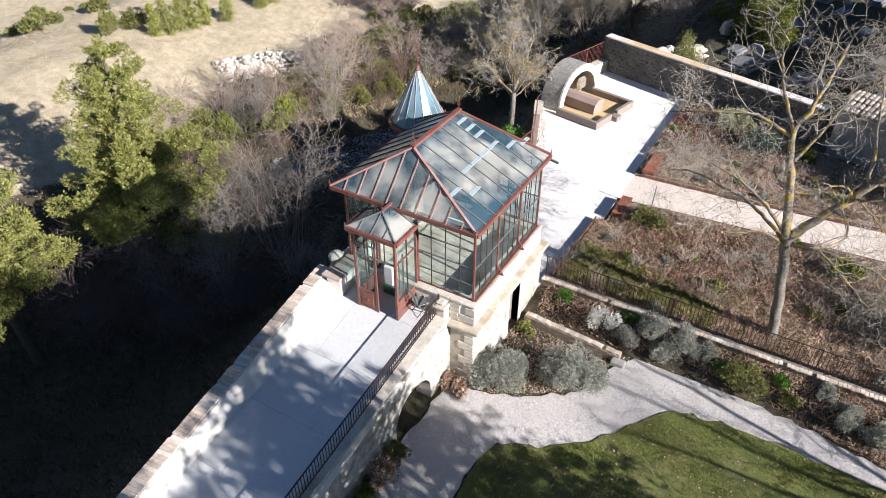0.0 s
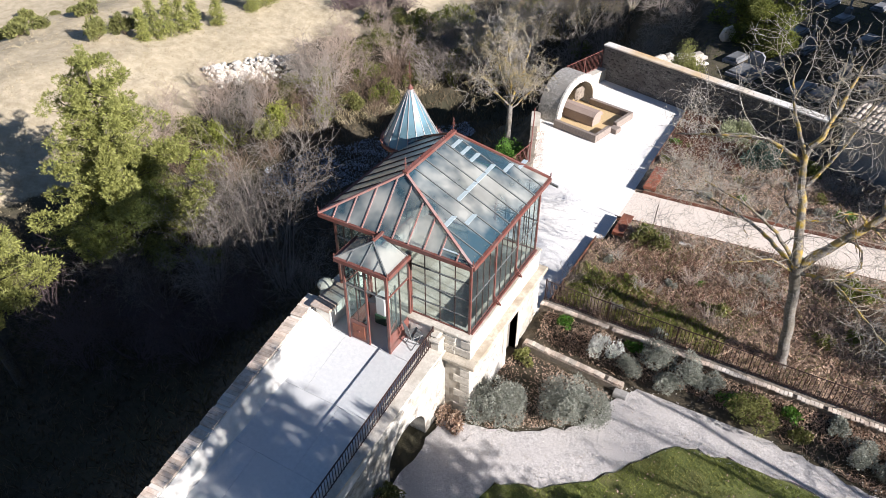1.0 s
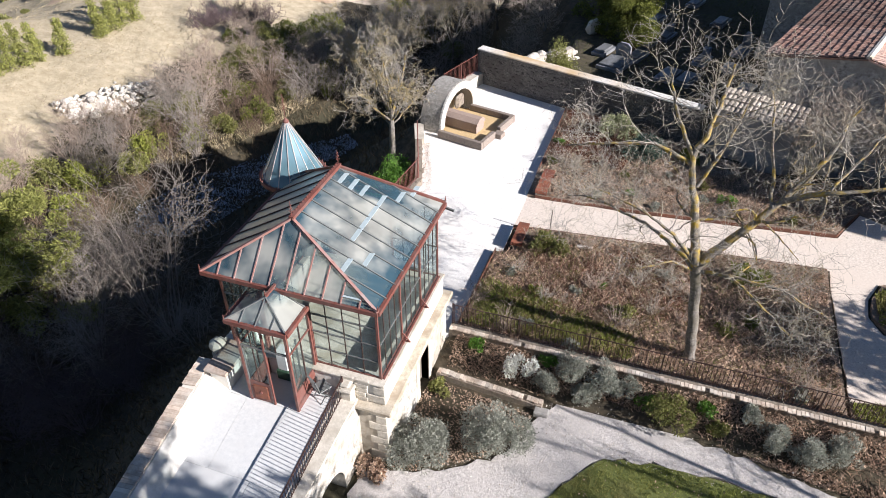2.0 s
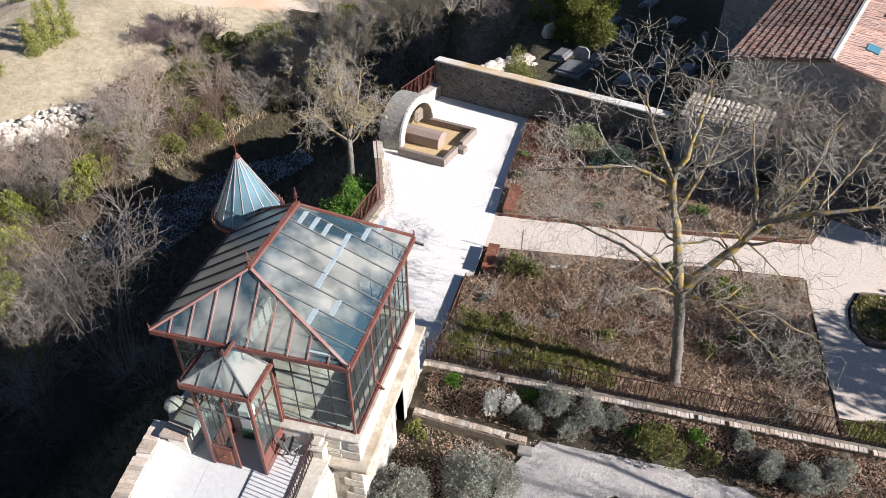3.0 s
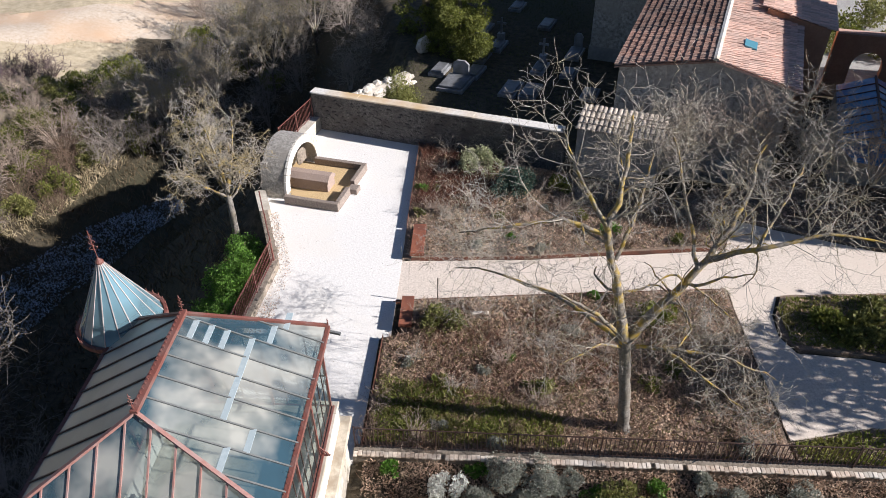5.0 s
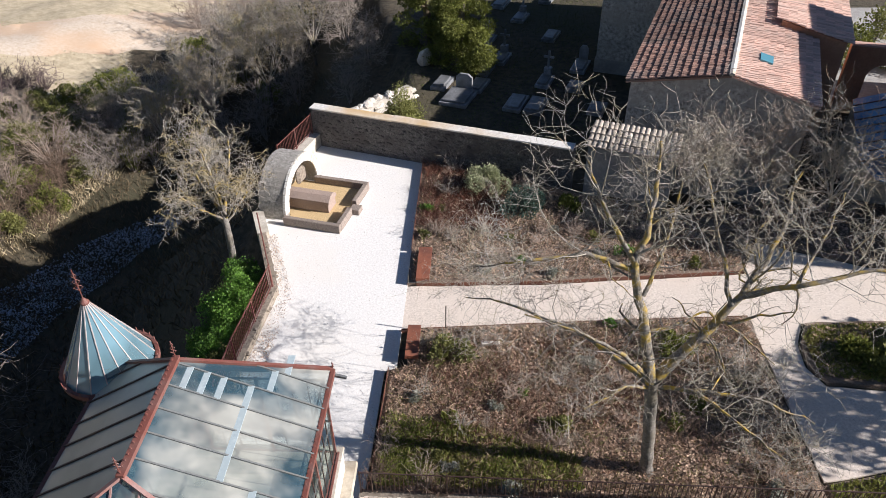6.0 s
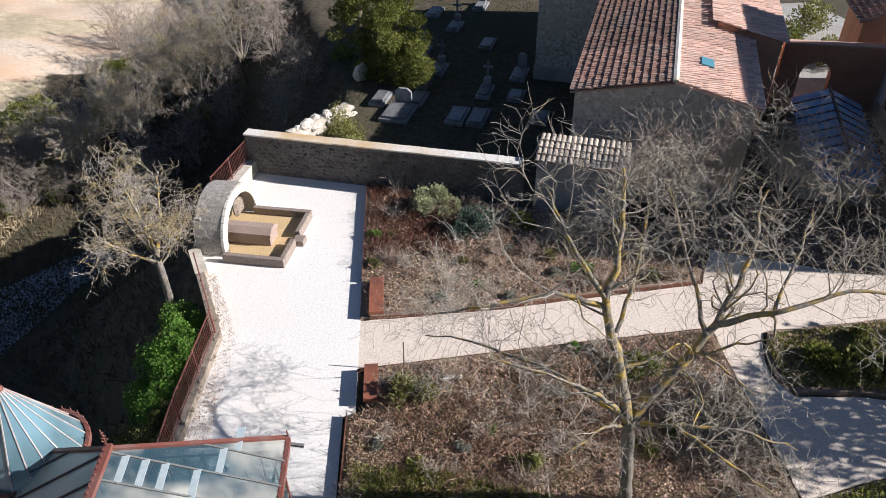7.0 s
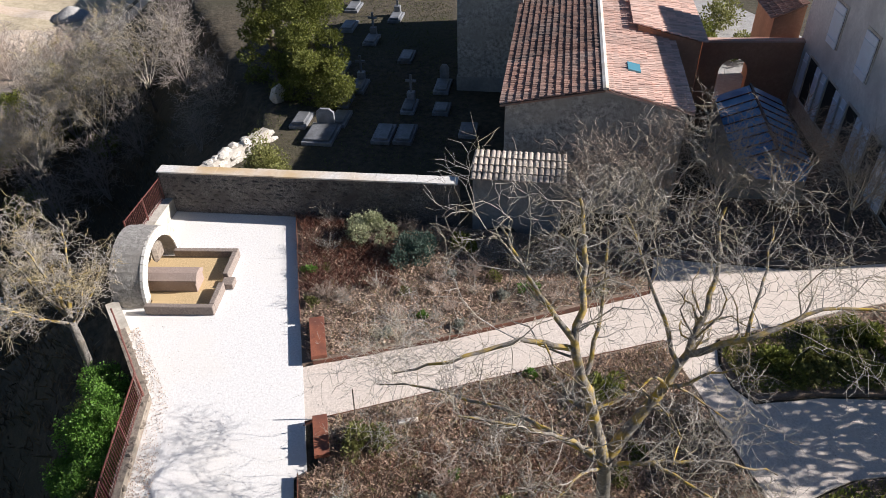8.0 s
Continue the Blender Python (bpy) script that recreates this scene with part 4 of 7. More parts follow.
part("drum_glazing", bm, M_wallglass, turret)
for k in range(16):
    t = 2 * math.pi * k / 16
    part("mullion", one_bar((0.8 * math.cos(t), 0.8 * math.sin(t), 2.3), (0.8 * math.cos(t), 0.8 * math.sin(t), 3.55), 0.035), M_darkiron, turret)
NC, CR, CZ0, CZ1 = 16, 0.95, 3.6, 5.4
for k in range(NC):
    t0, t1 = 2 * math.pi * k / NC, 2 * math.pi * (k + 1) / NC
    bm = bmesh.new()
    bm.faces.new([bm.verts.new(p) for p in ((CR * math.cos(t0), CR * math.sin(t0), CZ0), (CR * math.cos(t1), CR * math.sin(t1), CZ0), (0.05 * math.cos(t1), 0.05 * math.sin(t1), CZ1), (0.05 * math.cos(t0), 0.05 * math.sin(t0), CZ1))])
    part("cone_pane", bm, M_coneglass, turret)
    part("rib", one_bar((CR * math.cos(t0), CR * math.sin(t0), CZ0 + 0.01), (0.05 * math.cos(t0), 0.05 * math.sin(t0), CZ1 + 0.01), 0.02), M_palezinc, turret)
bm = bmesh.new()
for k in range(32):
    t0, t1 = 2 * math.pi * k / 32, 2 * math.pi * (k + 1) / 32
    bar(bm, (1.0 * math.cos(t0), 1.0 * math.sin(t0), CZ0 - 0.02), (1.0 * math.cos(t1), 1.0 * math.sin(t1), CZ0 - 0.02), 0.08, 0.12)
    bar(bm, (1.03 * math.cos(t0), 1.03 * math.sin(t0), CZ0), (1.03 * math.cos(t0), 1.03 * math.sin(t0), CZ0 + 0.13), 0.02, sides=3)
part("rim", bm, M_red, turret)
bm = bmesh.new()
lathe(bm, [(0.085, CZ1 - 0.06), (0.095, CZ1), (0.05, CZ1 + 0.05), (0.025, CZ1 + 0.1)], 0, 0, 12)
part("cap", bm, M_red, turret)
finial(turret, 0, 0, CZ1 + 0.1, 0.75)

# ---- courtyard edge: arcosolium vault, basin, tomb, long wall ----
TX, TY, TA = -4.3, 19.7, -13.0
tomb_frame = pose(TX, TY, COURT, 0, 0, TA)


def place(ob, m=None):
    ob.matrix_basis = tomb_frame @ (m or Matrix())
    return ob


vault = new("tomb_vault")
place(vault)
tagged(vault, "rough stone barrel vault over an old tomb", "vault")
secs = []
for x in (0.0, -1.15):
    outer = [(x, -1.78, 0), (x, -1.78, 0.25)] + [(x, -0.05 - 1.73 * math.cos(a), 0.25 + 1.78 * math.sin(a)) for a in np.linspace(0.12, math.pi - 0.12, 17)] + [(x, 1.68, 0.25), (x, 1.68, 0)]
    inner = [(x, 1.34, 0), (x, 1.34, 0.25)] + [(x, -0.05 + 1.39 * math.cos(a), 0.25 + 1.42 * math.sin(a)) for a in np.linspace(0.12, math.pi - 0.12, 17)] + [(x, -1.44, 0.25), (x, -1.44, 0)]
    secs.append(outer + inner)
part("vault_shell", loft(secs), M_vault, vault)
# pale voussoirs on the open end
vm = bpy.data.meshes.new("voussoir")
b = loft([[(x, y * (1.40 if k == 0 else 1.77), (1.40 if k == 0 else 1.77)) for k, y in ((0, -0.075), (0, 0.075), (1, 0.075), (1, -0.075))] for x in (-0.06, 0.05)])
b.to_mesh(vm)
b.free()
vm.materials.append(M_cap)
for i in range(19):
    ob = new("voussoir", vm)
    ob.parent = vault
    ob.matrix_basis = pose(0.004, -0.05, 0.25, 90 - 180 * (i + 0.5) / 19, 0, 0)
bk = part("back_wall", block(-1.15, -0.9, -1.44, 1.34, 0, 1.45), M_vault, vault)
tagged(place(part("round_stone", block(-0.55, -0.3, 0.35, 1.1, 0.3, 1.0, 0.12), M_rubble), None), "rounded old stone standing inside the vault", "stone")

basin = new("tomb_enclosure")
place(basin)
tagged(basin, "low stone kerb filled with ochre grit round a tomb", "enclosure")
B0, B1, BV0, BV1, KH = 0.05, 2.5, -2.12, 1.3, 0.38
part("grit", block(-0.9, B1 - 0.1, -1.42, BV1 - 0.1, 0.0, 0.07), M_grit, basin)
part("grit", block(B0, B1 - 0.1, BV0 + 0.1, -1.42, 0.0, 0.068), M_grit, basin)
part("kerb", block(B0, B1, BV0, BV0 + 0.2, 0, KH, 0.02), M_kerb, basin)
part("kerb", block(B0 - 0.05, B1, BV1 - 0.2, BV1, 0, KH, 0.02), M_kerb, basin)
part("kerb", block(B1 - 0.2, B1 + 0.004, BV0 + 0.204, -0.75, 0, KH, 0.02), M_kerb, basin)
part("kerb", block(B1 - 0.2, B1 + 0.004, -0.25, BV1 - 0.204, 0, KH, 0.02), M_kerb, basin)
part("threshold", block(B1 - 0.15, B1 + 0.28, -0.72, -0.28, 0, 0.25, 0.02), M_kerb, basin)
tomb = new("stone_sarcophagus")
place(tomb)
tagged(tomb, "purplish stone sarcophagus with a gabled lid", "sarcophagus")
part("chest", block(-0.5, 1.55, -0.95, -0.2, 0.07, 0.48, 0.015), M_sarc, tomb)
part("lid", loft([[(x, -0.98, 0.484), (x, -0.17, 0.484), (x, -0.17, 0.6), (x, -0.42, 0.78), (x, -0.73, 0.78), (x, -0.98, 0.6)] for x in (-0.5, 1.6)]), M_sarc, tomb)

wl = math.hypot(11.82, 3.63)
north = new("wall_north")
north.matrix_basis = pose(-4.69, 24.28, 0, 0, 0, math.degrees(math.atan2(-3.63, 11.82)))
tagged(north, "long rubble stone wall with pale flat coping", "wall", kind="structure")
part("wall_body", block(0, wl, 0.0, 0.45, -5, 0.2), M_darkrubble, north)
me = bpy.data.meshes.new("coping_stone")
b = block(0.001, 0.82, -0.05, 0.5, 0.2, 0.27, 0.006)
b.to_mesh(me)
b.free()
me.materials.append(M_lichencap)
n = int(wl / 0.78)
for i in range(n):
    ob = new("coping_stone", me)
    ob.parent = north
    ob.matrix_basis = pose(-0.05 + i * wl / n, random.uniform(-0.015, 0.015), random.uniform(0, 0.004) + 0.004 * (i % 2), 0, random.uniform(-0.3, 0.3), random.uniform(-0.6, 0.6))

railing("court_railing", [(-4.5, 6.2, COURT + 0.3), (-4.45, 9.8, COURT + 0.3), (-4.15, 13.45, COURT + 0.3)], 0.95, 0.12, M_red, "rust-red iron railing along the courtyard's edge", "courtyard railings")
railing("court_railing", [(-4.15, 13.5, COURT + 0.3), (-5.35, 16.6, COURT + 0.3)], 0.95, 0.12, M_red, "rust-red iron railing along the courtyard's edge", "courtyard railings")
railing("court_railing", [(-5.6, 21.2, COURT + 0.65), (-4.72, 24.2, COURT + 0.65)], 1.0, 0.12, M_red, "rust-red iron railing along the courtyard's edge", "courtyard railings")


def kerb_line(name, pts, w, z0, z1, material, label, category="kerb"):
    bm = bmesh.new()
    for a, b in zip(pts, pts[1:]):
        d = Vector((b[0] - a[0], b[1] - a[1], 0)).normalized()
        s = Vector((-d.y, d.x, 0)) * (w / 2)
        A, B = Vector((a[0], a[1], 0)), Vector((b[0], b[1], 0))
        r = bmesh.ops.create_cube(bm, size=1)
        for v, p in zip(sorted(r["verts"], key=lambda q: (q.co.z, q.co.x, q.co.y)), (A - s, A + s, B - s, B + s, A - s, A + s, B - s, B + s)):
            v.co = Vector((p.x, p.y, z0 if v.co.z < 0 else z1))
    return tagged(part(name, bm, material), label, category, kind="structure")


kerb_line("court_kerb", [(-4.47, 5.2), (-4.42, 9.8), (-4.12, 13.45)], 0.3, -4.5, COURT + 0.30, M_rubble, "low rough stone kerb under the railing")
kerb_line("court_kerb", [(-4.12, 13.45), (-5.35, 16.7)], 0.3, -4.5, COURT + 0.296, M_rubble, "low rough stone kerb under the railing")
kerb_line("court_kerb", [(-5.45, 21.3), (-4.62, 24.25)], 0.5, -4.5, COURT + 0.65, M_stone, "low pale stone wall under the railing")
kerb_line("court_kerb", [(-5.3, 16.7), (-5.9, 18.2)], 0.45, -4.5, COURT + 0.3, M_stone, "low pale stone wall beside the vault")

# garden retaining walls and fence
kerb_line("garden_wall", [(0.1, 5.2), (16, 5.05)], 0.34, -3, -1.45, M_rubble, "low rubble garden wall topped with flat bricks", "wall")
kerb_line("garden_wall", [(0.2, 3.62), (3.7, 3.35)], 0.3, -3, -1.98, M_rubble, "low rubble garden wall topped with flat bricks", "wall")
railing("garden_fence", [(0.15, 5.3, -1.45), (16, 5.15, -1.45)], 0.85, 0.12, M_darkiron, "thin dark iron fence on the garden wall", lower=0.12, posts=2.2, bars=0.017, rail=0.03)


def brick_row(name, a, b, w, z, count, label):
    """A row of flat bricks laid across the top of a wall."""
    t = empty(name, a[0], a[1], z, math.degrees(math.atan2(b[1] - a[1], b[0] - a[0])))
    L = math.hypot(b[0] - a[0], b[1] - a[1])
    me = bpy.data.meshes.new("brick")
    q = block(0.006, L / count - 0.006, -w / 2, w / 2, 0, 0.055, 0.006)
    q.to_mesh(me)
    q.free()
    me.materials.append(M_coping)
    for i in range(count):
        if random.random() < 0.02:
            continue
        ob = new("brick", me)
        ob.parent = t
        ob.matrix_basis = pose(i * L / count, random.uniform(-0.02, 0.02), random.uniform(0, 0.012), random.uniform(-3, 3), random.uniform(-3, 3), random.uniform(-3, 3))
    return tagged(t, label, "brick coping", kind="structure")


# ---- corten benches ----
def bench(x0, x1, y0, y1):
    t = empty("corten_bench", (x0 + x1) / 2, (y0 + y1) / 2, COURT)
    w, l = (x1 - x0) / 2, (y1 - y0) / 2
    part("seat", block(-w, w, -l, l, 0.33, 0.38, 0.008), M_corten, t)
    for s in (-1, 1):
        part("leg", block(w * 0.55, w, s * l * 0.8 - 0.03, s * l * 0.8 + 0.03, 0, 0.33), M_corten, t)
    part("front_apron", block(-w, w, -l, -l + 0.02, 0.24, 0.328), M_corten, t)
    part("rod", one_bar((-w - 0.28, l * 0.62, 0.34), (w + 0.15, l * 0.62, 0.34), 0.022), M_darkiron, t)
    return tagged(t, "rust-brown corten steel bench at the bed's corner", "bench", "corten benches")


bench(0.93, 1.43, 13.98, 15.84)
bench(0.87, 1.30, 10.14, 11.57)
for nm, pts in (("bed_edging", [(0.62, 16.0), (0.62, 22.8)]), ("bed_edging", [(0.3, 5.3), (0.38, 9.8)]), ("bed_edging", [(0.62, 11.62), (4.4, 11.98), (8.1, 12.3), (12.3, 12.62)]), ("bed_edging", [(0.95, 14.0), (5.5, 14.25), (12.85, 15.05), (13.85, 17.0)])):
    kerb_line(nm, pts, 0.02, -2.2, COURT + (0.22 if len(pts) == 2 else 0.12), M_edging, "thin corten steel edging of a planting bed", "edging")

# ---- chapel beyond the wall ----
def tiled_slope(name, parent, o, u, v, nu, nv, material, label, singles=300):
    """Rows of half-round tiles laid on a slope: o a corner, u along the eave, v up the slope, both as vectors.
    The first ones are parts, the rest is one joined mesh."""
    u, v = Vector(u), Vector(v)
    nrm = u.cross(v).normalized()
    if nrm.z < 0:
        nrm = -nrm
    du, dv = u / nu, v / nv
    tv, tf = [], []
    for end, lift, wid in ((0.0, 0.055, 0.94), (1.12, 0.0, 0.8)):
        for s in range(6):
            a = math.pi * s / 5
            tv.append(dv * end + du * (0.5 - 0.5 * wid * math.cos(a)) + nrm * (lift + 0.5 * wid * du.length * 0.75 * math.sin(a)))
    for s in range(5):
        tf.append((s, s + 1, 7 + s, 6 + s))
    tf.append((0, 1, 2, 3, 4, 5))
    me = bpy.data.meshes.new("tile")
    me.from_pydata([tuple(p) for p in tv], [], tf)
    me.materials.append(material)
    rnd = random.Random(3)
    verts, faces, count = [], [], 0
    for i in range(nu):
        for j in range(nv):
            p = Vector(o) + du * i + dv * j + nrm * rnd.uniform(0.0, 0.025) + du * rnd.uniform(-0.1, 0.1)
            count += 1
            if count <= singles:
                ob = new("tile", me)
                ob.parent = parent
                ob.location = p
            else:
                k = len(verts)
                verts += [tuple(p + q) for q in tv]
                faces += [tuple(k + q for q in f) for f in tf]
    if verts:
        tagged(raw(name, verts, faces, material, parent, label), kind="stuff")


islands(M_tile, 0.35), islands(M_tilelight, 0.25)
CU, CV = Vector((6.8, -2.38, 0)).normalized(), Vector((2.38, 6.8, 0)).normalized()
chapel = empty("chapel")
tagged(chapel, "old grey rendered chapel with a low tiled gable roof", "chapel")
cw = Vector((9.55, 23.05, 0))
W, L = 7.15, 13.0
ga = cw
gb = cw + CU * W
gm = cw + CU * (W * 0.545)
zb, zw, zr = -3.2, 2.25, 3.05
part("wall", loft([[(*(p + CV * d).to_2d(), z) for p, z in ((ga, zb), (gb, zb), (gb, zw), (gm, zr), (ga, zw))] for d in (0, L)]), M_roughwall, chapel)
# darker tile colour on the west slope, paler on the east
for nm, base, span, mt, lab in (("roof_west", ga - CU * 0.2, gm - ga + CU * 0.2, M_tile, "roof slope of dark clay tiles"), ("roof_east", gb + CU * 0.25, gm - gb - CU * 0.25, M_tilelight, "roof slope of pale pinkish clay tiles")):
    o = base - CV * 0.15 + Vector((0, 0, zw + 0.03 - 0.02))
    up = span + Vector((0, 0, zr - zw + 0.03))
    part("roof_deck", loft([[tuple(o + CV * d + w + Vector((0, 0, h))) for w, h in ((Vector((0, 0, 0)), -0.08), (up, -0.08), (up, 0.0), (Vector((0, 0, 0)), 0.0))] for d in (0, L + 0.2)]), mt, chapel)
    tiled_slope(nm, chapel, o + Vector((0, 0, 0.01)), CV * (L + 0.2), up, 72, 13 if nm == "roof_west" else 11, mt, lab)
rt = gm + Vector((0, 0, zr + 0.12))
part("ridge_tiles", one_bar(tuple(rt - CV * 0.2), tuple(rt + CV * (L + 0.1)), 0.26, 0.14, 6), M_cap, chapel, "pale mortared ridge tiles")
sk = gb + (gm - gb) * 0.62 + CV * 2.6
sz = zw + (zr - zw) * 0.62 + 0.14
part("roof_window", block(-0.28, 0.28, -0.4, 0.4, 0, 0.09, 0.01), M_skylight, chapel, "small roof light").matrix_basis = Matrix.Translation((sk.x, sk.y, sz)) @ pose(0, 0, 0, 0, 0, -19) @ pose(0, 0, 0, 0, 13, 0)
nave = empty("church_nave")
tagged(nave, "plain grey rendered church nave behind the cemetery", "church")
part("wall", loft([[(*(ga - CU * 3.6 + CV * d + CU * w).to_2d(), z) for w, z in ((0, -3.5), (3.58, -3.5), (3.58, 4.5), (0, 4.5))] for d in (12.0, 24.0)]), M_roughwall, nave)
part("plinth", loft([[(*(ga - CU * 3.66 + CV * d + CU * w).to_2d(), z) for w, z in ((0, -3.5), (3.6, -3.5), (3.6, -1.9), (0, -1.9))] for d in (11.94, 12.6)]), M_greywall, nave)
part("cornice", loft([[(*(ga - CU * 3.8 + CV * d + CU * w).to_2d(), z) for w, z in ((0, 4.5), (3.9, 4.5), (3.9, 4.75), (0, 4.75))] for d in (11.85, 24.1)]), M_cap, nave)
shed = empty("lean_to")
tagged(shed, "small rendered lean-to with a roof of clay tiles against the chapel", "outbuilding")
sa = Vector((7.62, 20.45, 0))
part("wall", loft([[(*(sa + CU * w + CV * d).to_2d(), z) for w, z in ((0, -3), (3.5, -3), (3.5, 0.4 + 0.3 * d), (0, 0.4 + 0.3 * d))] for d in (0.12, 1.5)]), M_greywall, shed)
tiled_slope("roof", shed, sa + Vector((0, 0, 0.45)) - CU * 0.1, CU * 3.7, CV * 1.5 + Vector((0, 0, 0.46)), 17, 4, M_beigetile, "roof of pale clay tiles")

# ---- manor house with blue shutters ----
FA, FB = Vector((24.3, 19.87, 0)), Vector((26.86, 28.54, 0))
FV = (FB - FA).normalized()
FU = Vector((FV.y, -FV.x, 0))
house = empty("manor_house")
tagged(house, "tall grey rendered house with pale blue shutters", "house")


def on_house(s, out, z):
    p = FA + FV * s - FU * out
    return (p.x, p.y, z)


part("wall", loft([[on_house(s, 0, -2.5), on_house(s, -8, -2.5), on_house(s, -8, 6.5), on_house(s, 0, 6.5)] for s in (-4.5, 10.0)]), M_houserender, house)
part("roof", loft([[on_house(s, 0.4, 6.5), on_house(s, -4, 7.9), on_house(s, -8.4, 6.5), on_house(s, -8.4, 6.4), on_house(s, 0.4, 6.4)] for s in (-4.8, 10.3)]), M_tile, house)
part("plinth", loft([[on_house(s, 0.06, -2.5), on_house(s, -0.1, -2.5), on_house(s, -0.1, -1.55), on_house(s, 0.06, -1.55)] for s in (-4.52, 10.02)]), M_stone, house)


def window(s, w, z0, z1, closed):
    """A window or garden door with a stone surround and louvred shutters, shut or folded back."""
    # Solid block in near-black: the unlit room's shade is painted as its colour.
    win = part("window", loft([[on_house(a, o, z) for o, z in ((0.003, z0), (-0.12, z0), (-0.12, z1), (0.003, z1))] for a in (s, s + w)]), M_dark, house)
    for a in (s - 0.12, s + w):
        part("frame", loft([[on_house(q, o, z) for o, z in ((0.03, z0), (-0.1, z0), (-0.1, z1 + 0.12), (0.03, z1 + 0.12))] for q in (a, a + 0.12)]), M_stone, win)
    part("frame", loft([[on_house(q, o, z) for o, z in ((0.028, z1), (-0.1, z1), (-0.1, z1 + 0.12), (0.028, z1 + 0.12))] for q in (s, s + w)]), M_stone, win)
    for a in ((s + 0.01, s + w / 2) if closed else (s - w / 2 - 0.1, s + w + 0.1)):
        b = a + w / 2 - 0.01
        sh = part("shutter", loft([[on_house(q, o, z) for o, z in ((0.1, z0 + 0.02), (0.045, z0 + 0.02), (0.045, z1), (0.1, z1))] for q in (a, b)]), M_shutter, win)
        for zz in (z0 + 0.35, z1 - 0.35):
            part("batten", one_bar(on_house(a + 0.03, 0.115, zz), on_house(b - 0.03, 0.115, zz), 0.07, 0.02), M_shutter, sh)


for s in (7.6, 4.9, 2.2, -0.5, -3.2):
    window(s - 0.55, 1.1, -1.5, 0.75, False)
for s in (6.3, 2.6, -1.2):
    window(s - 0.55, 1.2, 2.05, 3.95, True)

# ---- lean-to glasshouse, ochre yard wall and arch between chapel and house ----
gh = empty("glasshouse")
tagged(gh, "low glasshouse roof of blue-grey panes on dark bars", "glasshouse")
R0, R1 = Vector((19.9, 19.6, 0.75)), Vector((22.0, 25.4, 0.75))
gd = (R1 - R0).normalized()
gs = Vector((gd.y, -gd.x, 0))
for sgn, run in ((-1, 1.5), (1, 1.5)):
    for i in range(8):
        a, b = R0 + (R1 - R0) * (i / 8), R0 + (R1 - R0) * ((i + 1) / 8)
        drop = gs * (sgn * run) + Vector((0, 0, -0.65))
        bm = bmesh.new()
        bm.faces.new([bm.verts.new(p) for p in (a, b, b + drop, a + drop)])
        part("pane", bm, M_ghglass, gh)
        part("bar", one_bar(tuple(a + Vector((0, 0, 0.02))), tuple(a + drop + Vector((0, 0, 0.02))), 0.05), M_darkiron, gh)
bm = bmesh.new()
tip = R0 - gd * 1.3 + Vector((0, 0, -0.65))
bm.faces.new([bm.verts.new(p) for p in (R0, R0 - gs * 1.5 + Vector((0, 0, -0.65)), tip - gs * 0.9, tip + gs * 0.9, R0 + gs * 1.5 + Vector((0, 0, -0.65)))])
part("pane", bm, M_ghglass, gh)
part("ridge", one_bar(tuple(R0 + Vector((0, 0, 0.04))), tuple(R1 + Vector((0, 0, 0.04))), 0.09), M_darkiron, gh)
part("base_wall", loft([[tuple(p + gs * w + Vector((0, 0, h - p.z))) for w, h in ((-1.42, -2.2), (1.42, -2.2), (1.42, 0.05), (-1.42, 0.05))] for p in (R0, R1)]), M_greywall, gh)

yard = empty("yard_wall")
tagged(yard, "ochre rendered yard wall with a round archway", "wall", kind="structure")
ya, yb = Vector((22.0, 30.2, 0)), Vector((27.4, 28.8, 0))
yd = (yb - ya).normalized()
yl = (yb - ya).length
yn = Vector((-yd.y, yd.x, 0))
prof = [(0, -2.5), (1.1, -2.5), (1.1, -0.6)] + [(1.85 - 0.75 * math.cos(a), -0.6 + 0.75 * math.sin(a)) for a in np.linspace(0.2, math.pi - 0.2, 9)] + [(2.6, -0.6), (2.6, -2.5), (yl, -2.5), (yl, 1.0), (0, 1.0)]
part("wall_body", loft([[tuple(ya + yd * s + yn * d + Vector((0, 0, z))) for s, z in prof] for d in (0, 0.4)]), M_ochre, yard)
part("tile_capping", one_bar(tuple(ya + yn * 0.2 + Vector((0, 0, 1.06))), tuple(yb + yn * 0.2 + Vector((0, 0, 1.06))), 0.6, 0.16, 6), M_tilelight, yard)
annex = empty("annex")
tagged(annex, "low ochre rendered annex with a tiled roof", "outbuilding")
aa = gb + CV * 7.4
part("wall", loft([[(*(aa + CU * w + CV * d).to_2d(), z) for w, z in ((-1.5, -2.4), (1.5, -2.4), (1.5, 2.3), (-1.5, 3.0))] for d in (0, 6.2)]), M_ochre, annex)
tiled_slope("roof", annex, aa + CU * 1.75 - CV * 0.2 + Vector((0, 0, 2.3)), CV * 6.5, CU * -3.5 + Vector((0, 0, 0.84)), 30, 8, M_tilelight, "roof of pale clay tiles")
tower = empty("small_house")
tagged(tower, "small ochre house with a dark tiled roof beside the manor", "house")
part("wall", loft([[on_house(s, o, z) for o, z in ((1.5, -2.5), (0.02, -2.5), (0.02, 2.6), (1.5, 1.9))] for s in (10.4, 13.5)]), M_ochre, tower)
q0 = Vector(on_house(10.2, 1.7, 1.9))
tiled_slope("roof", tower, q0, FV * 3.6, Vector(on_house(10.2, 0.0, 2.7)) - q0, 14, 6, M_tile, "roof of dark clay tiles")

